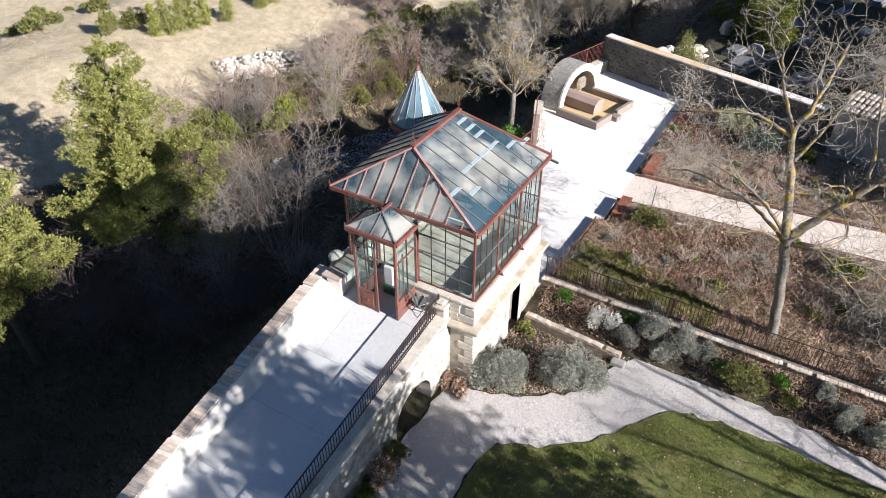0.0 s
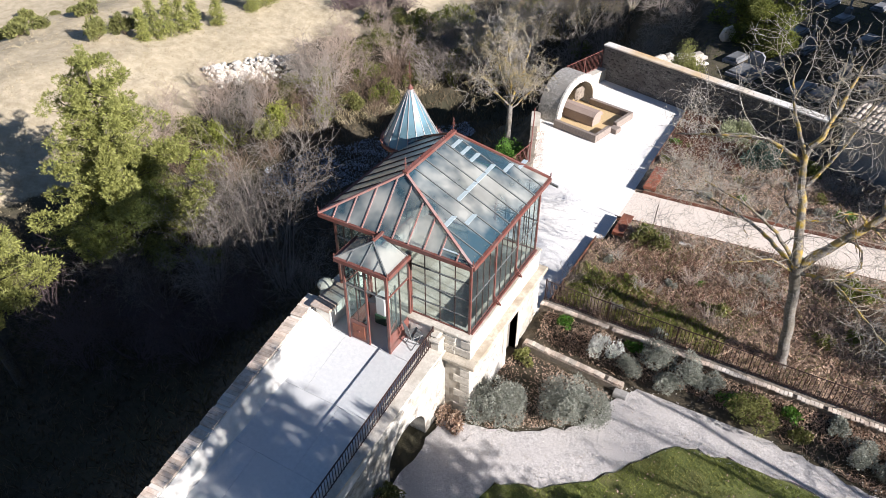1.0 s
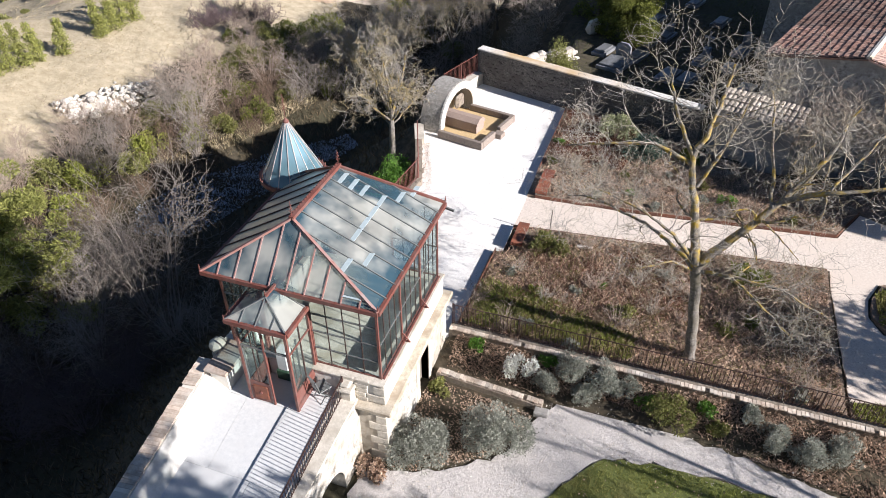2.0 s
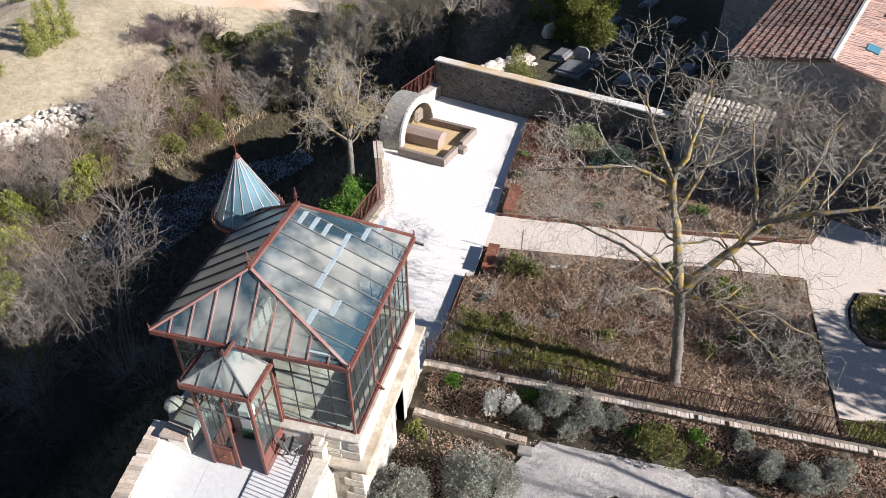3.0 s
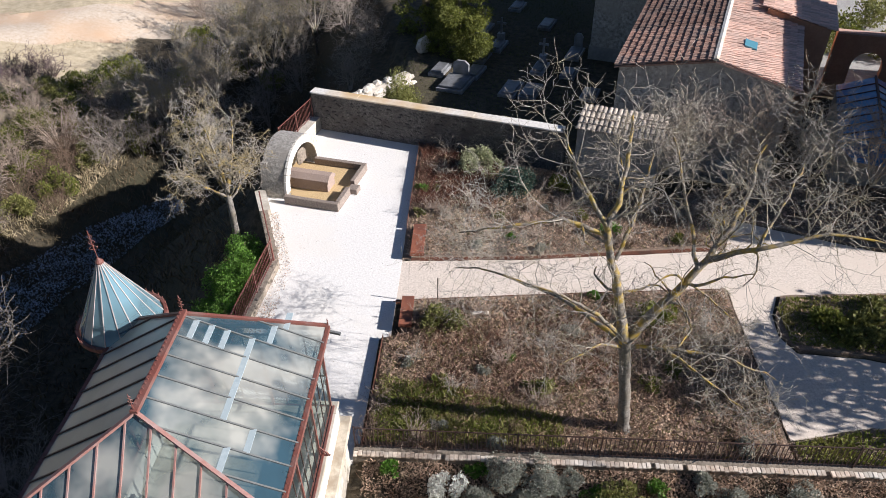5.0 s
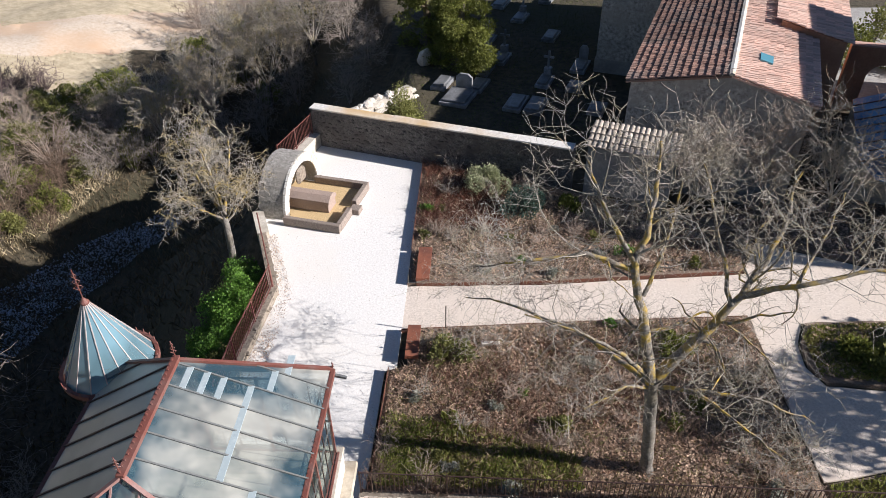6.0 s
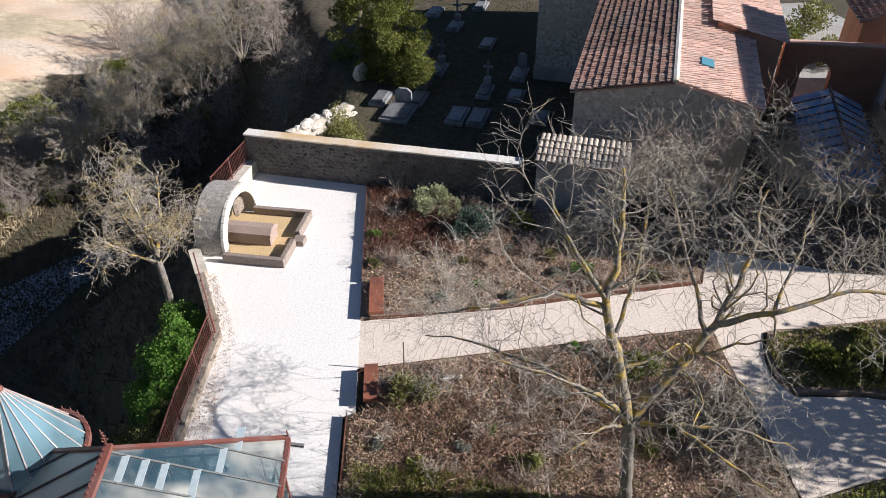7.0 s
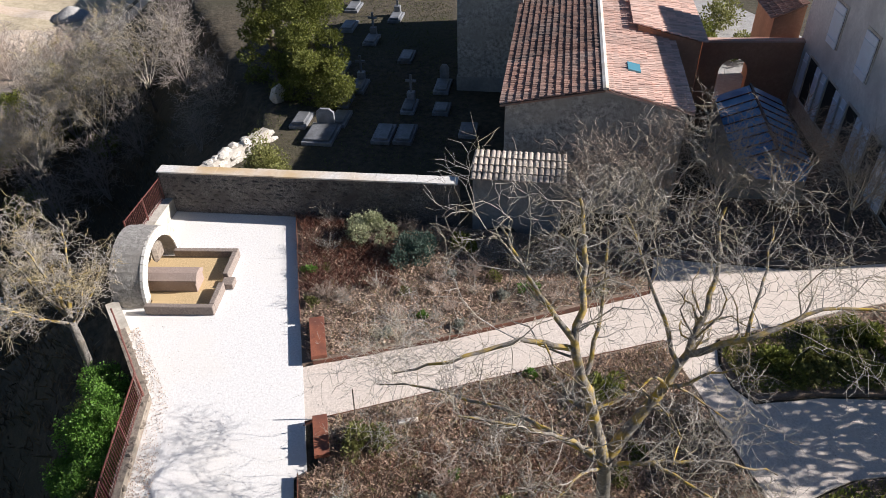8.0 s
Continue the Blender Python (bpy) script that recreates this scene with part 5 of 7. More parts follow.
# ---- plants ----
class Tubes:
    """Gathers tapered tubes into one mesh."""

    def __init__(self):
        self.v, self.f = [], []

    def add(self, pts, radii, sides):
        base = None
        for k, (p, r) in enumerate(zip(pts, radii)):
            d = (pts[min(k + 1, len(pts) - 1)] - pts[max(k - 1, 0)])
            d = d.normalized() if d.length > 1e-6 else Vector((0, 0, 1))
            a = d.cross(Vector((0.31, 0.87, 0.38)))
            a.normalize()
            b = d.cross(a)
            start = len(self.v)
            for s in range(sides):
                t = 2 * math.pi * s / sides
                self.v.append(tuple(p + a * (r * math.cos(t)) + b * (r * math.sin(t))))
            if base is not None:
                for s in range(sides):
                    q = (s + 1) % sides
                    self.f.append((base + s, base + q, start + q, start + s))
            base = start

    def make(self, name, material, parent=None, label="", kind=""):
        ob = raw(name, self.v, self.f, material, parent, label, smooth=True)
        return tagged(ob, kind=kind) if kind else ob


def wander(rnd, p, d, length, r0, r1, steps, bend, rise):
    pts, rad = [p.copy()], [r0]
    for i in range(steps):
        d = (d + Vector((rnd.gauss(0, bend), rnd.gauss(0, bend), rnd.gauss(0, bend) + rise))).normalized()
        p = p + d * (length / steps)
        pts.append(p.copy())
        rad.append(r0 + (r1 - r0) * (i + 1) / steps)
    return pts, rad, d


def branch_out(rnd, big, thin, pts, rad, level, reach, spread, rise, dens, thick=0.02, droop=0.0, fine=0.004, curl=0.17, cap=1.0):
    """Sets side branches along a limb, and twigs on those."""
    n = max(2, int(dens[0] * reach))
    for _ in range(n):
        k = rnd.random() ** 0.7 * (len(pts) - 1.001)
        i = int(k)
        if k < len(pts) * 0.18:
            continue
        f = k - i
        p = pts[i].lerp(pts[i + 1], f)
        r = (rad[i] + (rad[i + 1] - rad[i]) * f) * rnd.uniform(0.24, 0.48)
        ax = (pts[i + 1] - pts[i]).normalized()
        side = Vector((rnd.gauss(0, 1), rnd.gauss(0, 1), rnd.gauss(0, 0.6)))
        side = (side - ax * side.dot(ax)).normalized()
        d = (ax * rnd.uniform(0.3, 0.9) + side * spread + Vector((0, 0, rise))).normalized()
        ln = cap * min(reach * rnd.uniform(0.35, 0.75), (0.6, 1.15, 2.0)[level - 1] * rnd.uniform(0.5, 1.1))
        r = max(r, fine)
        sp, sr, _ = wander(rnd, p, d, ln, r, max(fine * 0.6, r * 0.3), (7 if curl > 0.2 else 5) if r > thick else ((4 if curl > 0.2 else 3) if level > 1 else (2 if curl > 0.2 else 1)), curl, -droop)
        (big if r > thick else thin).add(sp, sr, 5 if r > thick else 3)
        if level > 1:
            branch_out(rnd, big, thin, sp, sr, level - 1, ln, spread, rise * 0.6, dens[1:], thick, droop, fine, curl, cap)


def bare_tree(name, x, y, z, limbs, seed, label, bark, twig, dens=(3.2, 5.0, 7.0), spread=0.9, rise=0.15, levels=3, thick=0.025, group="", fine=0.0045, curl=0.17, cap=1.0):
    """limbs: (points, radius at foot, radius at tip); the first is the trunk."""
    rnd = random.Random(seed)
    thin = Tubes()
    t = empty(name, x, y, z)
    trunk = Tubes()
    for n, (pp, r0, r1) in enumerate(limbs):
        pp = [Vector(p) for p in pp]
        pts, rad = [], []
        for i, (a, b) in enumerate(zip(pp, pp[1:])):
            steps = 5
            for k in range(steps + (i == len(pp) - 2)):
                f = k / steps
                w = (0.035 if n else 0.014) * (a - b).length
                pts.append(a.lerp(b, f) + (Vector((rnd.gauss(0, w), rnd.gauss(0, w), 0)) * 0.5 if k else Vector((0, 0, 0))))
        for i in range(len(pts)):
            rad.append(r0 + (r1 - r0) * (i / (len(pts) - 1)) ** 0.8)
        if n == 0:
            rad[0] *= 1.5
            trunk.add(pts, rad, 9)
            trunk.make("trunk", M_trunk if bark is M_lichen else M_bark, t)
            continue
        big = Tubes()
        big.add(pts, rad, 7)
        reach = sum((b - a).length for a, b in zip(pts, pts[1:]))
        branch_out(rnd, big, thin, pts, rad, levels, reach, spread, rise, dens, thick, 0.0, fine, curl, cap)
        big.make("limb", bark, t)
    thin.make("crown", twig, t)
    return tagged(t, label, "tree", group)


# the great bare tree in the south bed
bare_tree("bare_tree", 7.8, 6.35, -1.75, [
    ([(0, 0, 0), (-0.25, -0.15, 2.0), (-0.65, -0.5, 4.3)], 0.175, 0.15),
    ([(-0.62, -0.48, 4.2), (-1.0, -0.25, 5.8), (-1.36, 0.05, 7.3), (-0.95, 0.9, 8.4), (-0.8, 1.9, 9.2)], 0.155, 0.03),
    ([(-1.36, 0.05, 7.3), (-2.0, 0.8, 8.2), (-2.4, 1.8, 8.9)], 0.07, 0.02),
    ([(-1.3, 0, 7.1), (-2.4, 0.1, 7.5), (-3.7, 0, 7.3), (-4.8, 0.3, 6.9)], 0.07, 0.018),
    ([(-0.62, -0.48, 4.2), (0.3, -0.2, 5.4), (1.1, 0.1, 6.4), (2.0, 1.1, 7.3), (2.6, 2.2, 8.3)], 0.16, 0.025),
    ([(1.1, 0.1, 6.4), (1.9, -0.4, 7.1), (3.4, -0.3, 7.5), (5.0, -0.6, 7.4)], 0.085, 0.02),
    ([(-0.6, -0.48, 4.2), (-1.4, -0.6, 5.2), (-2.2, -0.6, 5.7), (-3.6, -0.1, 5.9)], 0.07, 0.018),
    ([(-0.55, -0.45, 4.0), (0.3, -0.8, 4.3), (1.6, -1.1, 4.4), (2.9, -1.3, 3.9)], 0.065, 0.016),
    ([(0.9, 0, 6.2), (0.6, 1.1, 7.4), (0.4, 2.2, 8.5)], 0.06, 0.018),
    ([(-1.1, -0.1, 6.5), (-0.5, 0.9, 7.5), (-0.1, 1.8, 8.4)], 0.055, 0.018),
    ([(-0.6, -0.45, 4.0), (-1.3, -0.9, 4.5), (-2.3, -1.5, 4.4)], 0.05, 0.015),
    ([(1.9, -0.4, 7.0), (2.6, 0.5, 7.7), (3.3, 1.5, 8.2)], 0.045, 0.015),
    ([(0.3, -0.8, 4.3), (1.0, -1.7, 4.3), (2.0, -2.3, 3.8)], 0.045, 0.013),
    ([(-0.6, -0.45, 4.05), (-1.5, 0.5, 4.2), (-2.2, 1.3, 4.1), (-3.5, 2.3, 3.9), (-4.3, 3.0, 3.6), (-5.0, 3.6, 3.1)], 0.075, 0.016),
], 11, "large bare deciduous tree with grey bark and yellow lichen", M_lichen, M_palewood, (4.4, 5.4, 5.2), 1.0, 0.1, 3, 0.022, fine=0.0054, curl=0.38)

# the smaller lichened tree by the courtyard's edge
bare_tree("bare_tree", -6.5, 16.0, -3.2, [
    ([(0, 0, 0), (0.15, -0.1, 2.2), (0.1, 0.0, 3.2)], 0.16, 0.12),
    ([(0.1, 0, 3.1), (-0.55, 0.2, 4.3), (-0.95, 0.15, 5.7)], 0.08, 0.02),
    ([(0.1, 0, 3.1), (0.45, 0.6, 4.6), (0.5, 0.95, 5.9)], 0.08, 0.02),
    ([(0.1, 0, 3.1), (0.2, -0.3, 4.7), (0.0, -0.5, 6.3)], 0.08, 0.02),
    ([(0.1, 0, 2.9), (-0.5, 0.8, 3.9), (-1.0, 1.4, 4.8)], 0.06, 0.02),
    ([(0.1, 0, 2.9), (0.75, -0.4, 3.9), (1.2, -0.6, 4.9)], 0.06, 0.02),
    ([(0.1, 0, 2.9), (-0.4, -0.8, 3.9), (-0.8, -1.3, 4.8)], 0.06, 0.02),
    ([(0.1, 0, 2.7), (-0.8, 0.1, 3.4), (-1.5, 0.2, 4.2)], 0.05, 0.018),
    ([(0.1, 0, 2.7), (0.7, 0.7, 3.4), (1.1, 1.2, 4.1)], 0.05, 0.018),
], 21, "bushy bare tree with yellow lichen beside the courtyard railing", M_lichen, M_twigyellow, (9.0, 7.5, 5.0), 0.95, 0.14, 3, 0.02, fine=0.0085, curl=0.36, cap=0.8)


# bare shrubs and small bare trees: a few kinds, copied
def shrub_kind(name, seed, h, stems, lean, twig, label, levels=2, dens=(4.0, 6.0), fine=0.008):
    rnd = random.Random(seed)
    big, thin = Tubes(), Tubes()
    for i in range(stems):
        a = rnd.uniform(0, 2 * math.pi)
        out = rnd.uniform(0.15, lean)
        d = Vector((math.cos(a) * out, math.sin(a) * out, 1)).normalized()
        p = Vector((math.cos(a) * 0.12 * rnd.random(), math.sin(a) * 0.12 * rnd.random(), -0.1))
        ln = h * rnd.uniform(0.7, 1.1)
        pts, rad, _ = wander(rnd, p, d, ln, h * 0.011, h * 0.003, 6, 0.09, 0.02)
        big.add(pts, rad, 4)
        branch_out(rnd, big, thin, pts, rad, levels, ln, 0.75, 0.2, dens, 0.03, 0.0, fine, 0.25)
    t = empty(name, 0, 0, -60)
    big.make("stem", twig, t, kind="stuff")
    thin.make("crown", twig, t)
    return tagged(t, label, "shrub")


def scatter(kind, spots, rnd, group, lo=0.8, hi=1.2, tall=0.0):
    """tall: grown up out of the deep of the dell by that factor. Moves the thing to the first spot, copies it to the rest; spots: (x, y, size)."""
    first = True
    for x, y, s in spots:
        if x > -20.6 and 13.2 < y < 30:
            continue  # the open floor of the dell
        if tall:
            s *= tall
        else:
            x, y, k = stretch(x, y)
            s *= k
        m = pose(x, y, land_z(x, y) - 0.05, 0, 0, rnd.uniform(0, 360))
        ob = kind
        if not first:
            ob = copy_thing(kind, m)
        ob.matrix_basis = m @ Matrix.Diagonal((s * rnd.uniform(0.9, 1.1), s * rnd.uniform(0.9, 1.1), s * rnd.uniform(lo, hi) / ((lo + hi) / 2), 1))
        tagged(ob, group=group)
        first = False


def strewn(rnd, n, pts, jitter, lo, hi):
    """n spots loosely along a line of points."""
    out = []
    for _ in range(n):
        i = rnd.randrange(len(pts) - 1)
        f = rnd.random()
        x = pts[i][0] + (pts[i + 1][0] - pts[i][0]) * f + rnd.gauss(0, jitter)
        y = pts[i][1] + (pts[i + 1][1] - pts[i][1]) * f + rnd.gauss(0, jitter)
        out.append((x, y, rnd.uniform(lo, hi)))
    return out


rs = random.Random(77)
beige = shrub_kind("bare_shrub", 6, 2.2, 16, 0.8, M_beigetwig, "pinkish beige bare shrub on the sunny bank", 2, (4.5, 6.0))
scatter(beige, [(-28.4, 14.2, 1.0), (-27.8, 16.8, 1.0), (-27.4, 12.4, 1.0), (-28.4, 18.6, 1.0), (-25.2, 26.4, 1.5), (-25.9, 25.2, 1.4), (-26.4, 28.4, 1.0), (-24.0, 28.0, 1.1), (-26.4, 20.4, 1.0), (-23.4, 6.0, 1.0), (-22.2, 7.4, 1.0), (-22.6, 4.0, 0.9), (-24.4, 4.6, 0.9), (-21.0, 34.2, 1.2), (-27.0, 30.5, 1.0), (-25.0, 32.5, 1.1), (-22.6, 30.8, 1.2), (-19.0, 57.0, 1.5), (-21.5, 55.0, 1.4), (-16.5, 56.0, 1.6), (-18.2, 52.8, 1.5)], rs, "bare shrubs of the dell")
bramble = shrub_kind("bramble_thicket", 7, 0.9, 22, 1.6, M_purpletwig, "dark purple-brown bramble thicket on the meadow", 2, (4.0, 4.0))
scatter(bramble, [(-29.9 + 0.2 * k + rs.gauss(0, 0.5), 33.6 + 0.4 * k + rs.gauss(0, 0.5), rs.uniform(1.1, 1.7)) for k in range(15)], rs, "brambles of the meadow")
pale = shrub_kind("bare_shrub", 1, 2.6, 9, 0.7, M_twig, "pale grey bare shrub with fine upright twigs", 3, (4.6, 5.0, 4.6), 0.0045)
pale2 = shrub_kind("bare_shrub", 2, 2.6, 12, 0.6, M_twig, "pale bare shrub on the dell's slope", 2, (4.5, 6.0))
brown = shrub_kind("bare_shrub", 3, 1.5, 14, 0.9, M_twigdark, "brown tangled bare shrub", 2, (3.6, 4.5))
wood = shrub_kind("small_bare_tree", 4, 4.2, 6, 0.55, M_twig, "slender bare tree of a small wood", 3, (3.4, 4.0, 3.6), 0.012)
scatter(pale, [(-17.4, 10.2, 1.4), (-20.8, 8.2, 0.9), (-23.0, 11.0, 0.8), (-18.8, 6.2, 0.8), (-21.6, 5.0, 0.8), (-14.6, 9.0, 0.65), (-20.2, 11.4, 0.9)], rs, "bare shrubs of the dell", tall=1.9)
scatter(pale2, [(-25.6, 16.6, 1.2), (-26.4, 18.6, 1.2), (-25.2, 23.6, 1.3), (-23.6, 23.0, 1.4), (-22.6, 21.6, 1.1), (-26.6, 25.0, 1.1)] + strewn(rs, 12, [(-21, 28), (-18, 36), (-16, 42)], 1.6, 0.8, 1.3), rs, "bare shrubs of the dell")
scatter(shrub_kind("bare_shrub", 8, 2.4, 10, 0.8, M_purpletwig, "dark mauve bare shrub in the shade of the dell", 3, (5.0, 5.0, 4.0), 0.006), [(-20.5, 2.2, 0.9), (-22.4, 0.4, 1.0), (-18.6, 4.0, 0.8), (-16.8, 3.0, 0.8), (-23.2, 3.4, 1.0), (-17.4, 6.6, 0.9), (-15.6, 5.4, 0.7)], rs, "bare shrubs of the dell", tall=1.6)
scatter(brown, strewn(rs, 46, [(-20.5, 2), (-21, 8), (-23, 14), (-24.5, 22), (-23.5, 27), (-22.5, 33), (-17, 39)], 1.8, 0.8, 1.4), rs, "bare shrubs of the dell")
scatter(wood, [(-14.3, 44.0, 1.2), (-10.6, 46.0, 1.1), (-18.6, 50.5, 1.0), (-4.2, 40.2, 0.8), (-7.3, 50.5, 1.2), (-13.0, 33.5, 0.9), (-11.0, 36.5, 0.9), (-16.0, 39.0, 1.0), (-9.6, 40.5, 0.9), (-6.6, 45.0, 1.1), (-12.4, 49.0, 1.1), (-16.5, 47.5, 1.0), (-5.2, 36.5, 0.7), (-19.5, 34.0, 0.9)], rs, "bare trees of the wood")


# taller pale trees where the dell meets the wood
for i, (x, y, h, sd) in enumerate(((-14.6, 37.0, 6.0, 311), (-11.6, 40.5, 6.2, 312), (-16.8, 33.6, 5.2, 313), (-9.0, 44.5, 6.0, 314), (-13.6, 44.6, 6.0, 315))):
    rr = random.Random(sd)
    x, y, k = stretch(x, y)
    h *= k
    bare_tree("bare_tree", x, y, land_z(x, y), [([(0, 0, 0), (rr.uniform(-0.3, 0.3), rr.uniform(-0.3, 0.3), h * 0.35)], 0.12, 0.09)] + [
        ([(0, 0, h * 0.3), (math.cos(a) * h * 0.16, math.sin(a) * h * 0.16, h * 0.6), (math.cos(a) * h * 0.34, math.sin(a) * h * 0.34, h * 0.95)], 0.06, 0.015) for a in [rr.uniform(0, 0.8) + k * 1.05 for k in range(6)]],
        sd, "pale bare tree at the edge of the wood", M_palewood, M_twigyellow, (4.2, 4.4, 3.8), 0.8, 0.2, 3, 0.03, "trees of the wood", 0.012)


# leafy things
def leaf_cloud(rnd, blobs, n, size, flat=0.25, length=1.6):
    """Small bent leaves near the skin of a set of lumps (x, y, z, rx, ry, rz)."""
    v, f = [], []
    upto = list(itertools.accumulate(b[3] * b[4] + b[4] * b[5] + b[3] * b[5] for b in blobs))
    for _ in range(n):
        bx, by, bz, rx, ry, rz = rnd.choices(blobs, cum_weights=upto)[0]
        d = Vector((rnd.gauss(0, 1), rnd.gauss(0, 1), rnd.gauss(0, 1))).normalized()
        k = 1 - abs(rnd.gauss(0, 0.17))
        if rnd.random() < 0.14:
            k = rnd.uniform(0.95, 1.4)
        p = Vector((bx + d.x * rx * k, by + d.y * ry * k, bz + d.z * rz * k))
        out = (d + Vector((rnd.gauss(0, 0.5), rnd.gauss(0, 0.5), rnd.gauss(0, 0.5) + 0.25))).normalized()
        s = out.cross(Vector((rnd.gauss(0, 1), rnd.gauss(0, 1), rnd.gauss(0, 1))))
        if s.length < 0.01:
            continue
        s.normalize()
        w = size * rnd.uniform(0.6, 1.3)
        ln = w * length
        i = len(v)
        v += [tuple(p), tuple(p + out * ln * 0.5 + s * w * 0.5), tuple(p + out * ln), tuple(p + out * ln * 0.5 - s * w * 0.5)]
        f.append((i, i + 1, i + 2, i + 3))
    return v, f


def leafy_shrub(name, x, y, z, r, h, material, label, seed, n=1500, size=0.07, category="shrub", lumps=9, length=1.8):
    rnd = random.Random(seed)
    t = empty(name, x, y, z)
    blobs = []
    for _ in range(lumps):
        a, q = rnd.uniform(0, 6.28), rnd.random() ** 0.6
        s = rnd.uniform(0.17, 0.46)
        blobs.append((math.cos(a) * r * q * 0.78, math.sin(a) * r * q * 0.78, h * (0.3 + rnd.random() * 0.55 * (1.1 - q)), r * s * 0.85, r * s * 0.85, h * s * 0.8))
    v, f = leaf_cloud(rnd, blobs, n, size, length=length)
    raw("foliage", v, f, material, t)
    tb = Tubes()
    for b in blobs:
        pts, rad, _ = wander(rnd, Vector((0, 0, -0.03)), Vector((b[0], b[1], b[2])).normalized(), Vector(b[:3]).length * 1.1, 0.018, 0.006, 4, 0.1, 0.02)
        tb.add(pts, rad, 4)
    tb.make("stem", M_twigdark, t)
    return tagged(t, label, category)


G = GARDEN
leafy_shrub("silver_shrub", 0.75, 0.45, G, 0.95, 1.35, M_silver, "rounded grey-leaved shrub at the pavilion's foot", 31, 15000, 0.031, lumps=26)
leafy_shrub("silver_shrub", 2.75, 1.6, G, 1.0, 1.75, M_silver, "dense silvery blue-green rounded shrub beside the gravel path", 32, 16000, 0.031, lumps=28)
leafy_shrub("flowering_shrub", 2.75, 4.2, -1.75, 0.55, 0.85, M_flower, "shrub covered in white blossom on the bank", 33, 2400, 0.045, lumps=12, length=1.1)
for i, (x, y, r, h) in enumerate(((3.6, 3.95, 0.5, 0.75), (4.4, 4.6, 0.65, 0.95), (5.3, 4.6, 0.65, 0.8), (6.0, 4.5, 0.45, 0.5), (4.9, 4.0, 0.5, 0.6), (10.3, 4.1, 0.55, 0.8), (11.3, 3.8, 0.65, 0.9), (12.3, 4.2, 0.6, 0.8), (9.7, 4.6, 0.35, 0.5))):
    leafy_shrub("silver_shrub", x, y, land_z(x, y), r, h, M_silver, "low grey-leaved shrub on the garden bank", 40 + i, 4200, 0.029, lumps=14)
leafy_shrub("olive_shrub", 7.5, 3.9, -1.95, 0.7, 0.85, M_olive, "rounded olive-green shrub on the garden bank", 51, 2600, 0.045, lumps=12)
for i, (x, y, r, h, mt) in enumerate(((1.2, 4.7, 0.3, 0.35, M_green), (0.5, 3.0, 0.4, 0.4, M_olive), (6.7, 4.2, 0.35, 0.4, M_green), (8.4, 4.4, 0.3, 0.4, M_green), (3.5, 4.75, 0.3, 0.3, M_green), (8.9, 4.0, 0.35, 0.4, M_olive), (-0.2, -0.5, 0.35, 0.4, M_dry), (-0.6, -3.9, 0.35, 0.5, M_dry), (-0.55, -4.6, 0.3, 0.5, M_olive))):
    leafy_shrub("low_plant", x, y, land_z(x, y), r, h, mt, "small low garden plant among dead leaves", 60 + i, 700, 0.05, "plant", 6)
C = COURT + 0.08
leafy_shrub("silver_shrub", 3.5, 20.3, C, 1.0, 1.3, M_yellowsilver, "large pale grey-green shrub near the long wall", 71, 6000, 0.045, lumps=14)
leafy_shrub("green_shrub", 5.0, 18.7, C, 1.0, 1.2, M_teal, "dark blue-green shrub in the planting bed", 72, 5000, 0.045, lumps=14)
leafy_shrub("green_shrub", 6.9, 19.0, C, 0.6, 0.7, M_cypress, "dark green shrub in the planting bed", 73, 1500, 0.06)
leafy_shrub("green_shrub", 2.3, 10.3, C, 0.7, 0.8, M_olive, "loose green shrub beside the corten bench", 74, 1300, 0.07)
leafy_shrub("green_shrub", 9.4, 11.0, C, 0.8, 0.8, M_cypress, "low green shrub in the planting bed", 75, 1200, 0.07)
leafy_shrub("green_shrub", 5.6, 7.6, C, 0.4, 0.5, M_olive, "small yellow-green plant in the bed", 76, 600, 0.06)
leafy_shrub("yellow_shrub", -0.6, 26.0, CEMETERY, 1.15, 3.3, M_olive, "olive-green evergreen shrub with yellow tips behind the wall", 77, 14000, 0.05, lumps=60)
for i, (x, y) in enumerate(((15.1, 10.7), (16.3, 10.4), (17.5, 10.1), (18.7, 9.9), (19.9, 9.7), (16.8, 11.3), (18.6, 11.2), (21.2, 9.4))):
    leafy_shrub("hedge_plant", x, y, C, 0.8, 0.55, M_cypress if i % 3 == 0 else M_olive, "low clipped green hedge plant in a bed", 80 + i, 1500, 0.08, "hedge", 8)
# bright ivy below the courtyard railing
for i, (x, y, z, r, h, n) in enumerate(((-5.35, 13.6, -2.9, 0.8, 1.9, 6000), (-5.35, 12.4, -2.9, 0.95, 1.7, 7000), (-5.5, 11.2, -3.0, 0.95, 1.5, 6000), (-5.7, 9.9, -3.3, 0.9, 1.4, 4600), (-6.2, 14.3, -3.4, 0.9, 1.6, 4600), (-6.4, 12.2, -3.7, 1.0, 1.5, 5000), (-6.0, 8.4, -3.7, 0.9, 1.5, 4200), (-6.6, 10.4, -4.1, 1.0, 1.4, 4200), (-5.5, 14.5, -2.7, 0.85, 1.6, 6000), (-6.0, 13.2, -3.0, 0.95, 1.8, 7000), (-5.15, 12.9, -2.5, 0.6, 1.4, 4500), (-6.0, 15.3, -3.0, 0.8, 1.4, 4500), (-5.2, 10.6, -2.7, 0.6, 1.3, 4000), (-5.3, 9.2, -2.9, 0.6, 1.2, 3600))):
    leafy_shrub("ivy_bush", x, y, z, r, h, M_green if i < 3 or i == 5 or 8 <= i < 12 else M_olive, "bright green ivy thicket below the railing", 90 + i, n, 0.055, lumps=16, length=1.2)
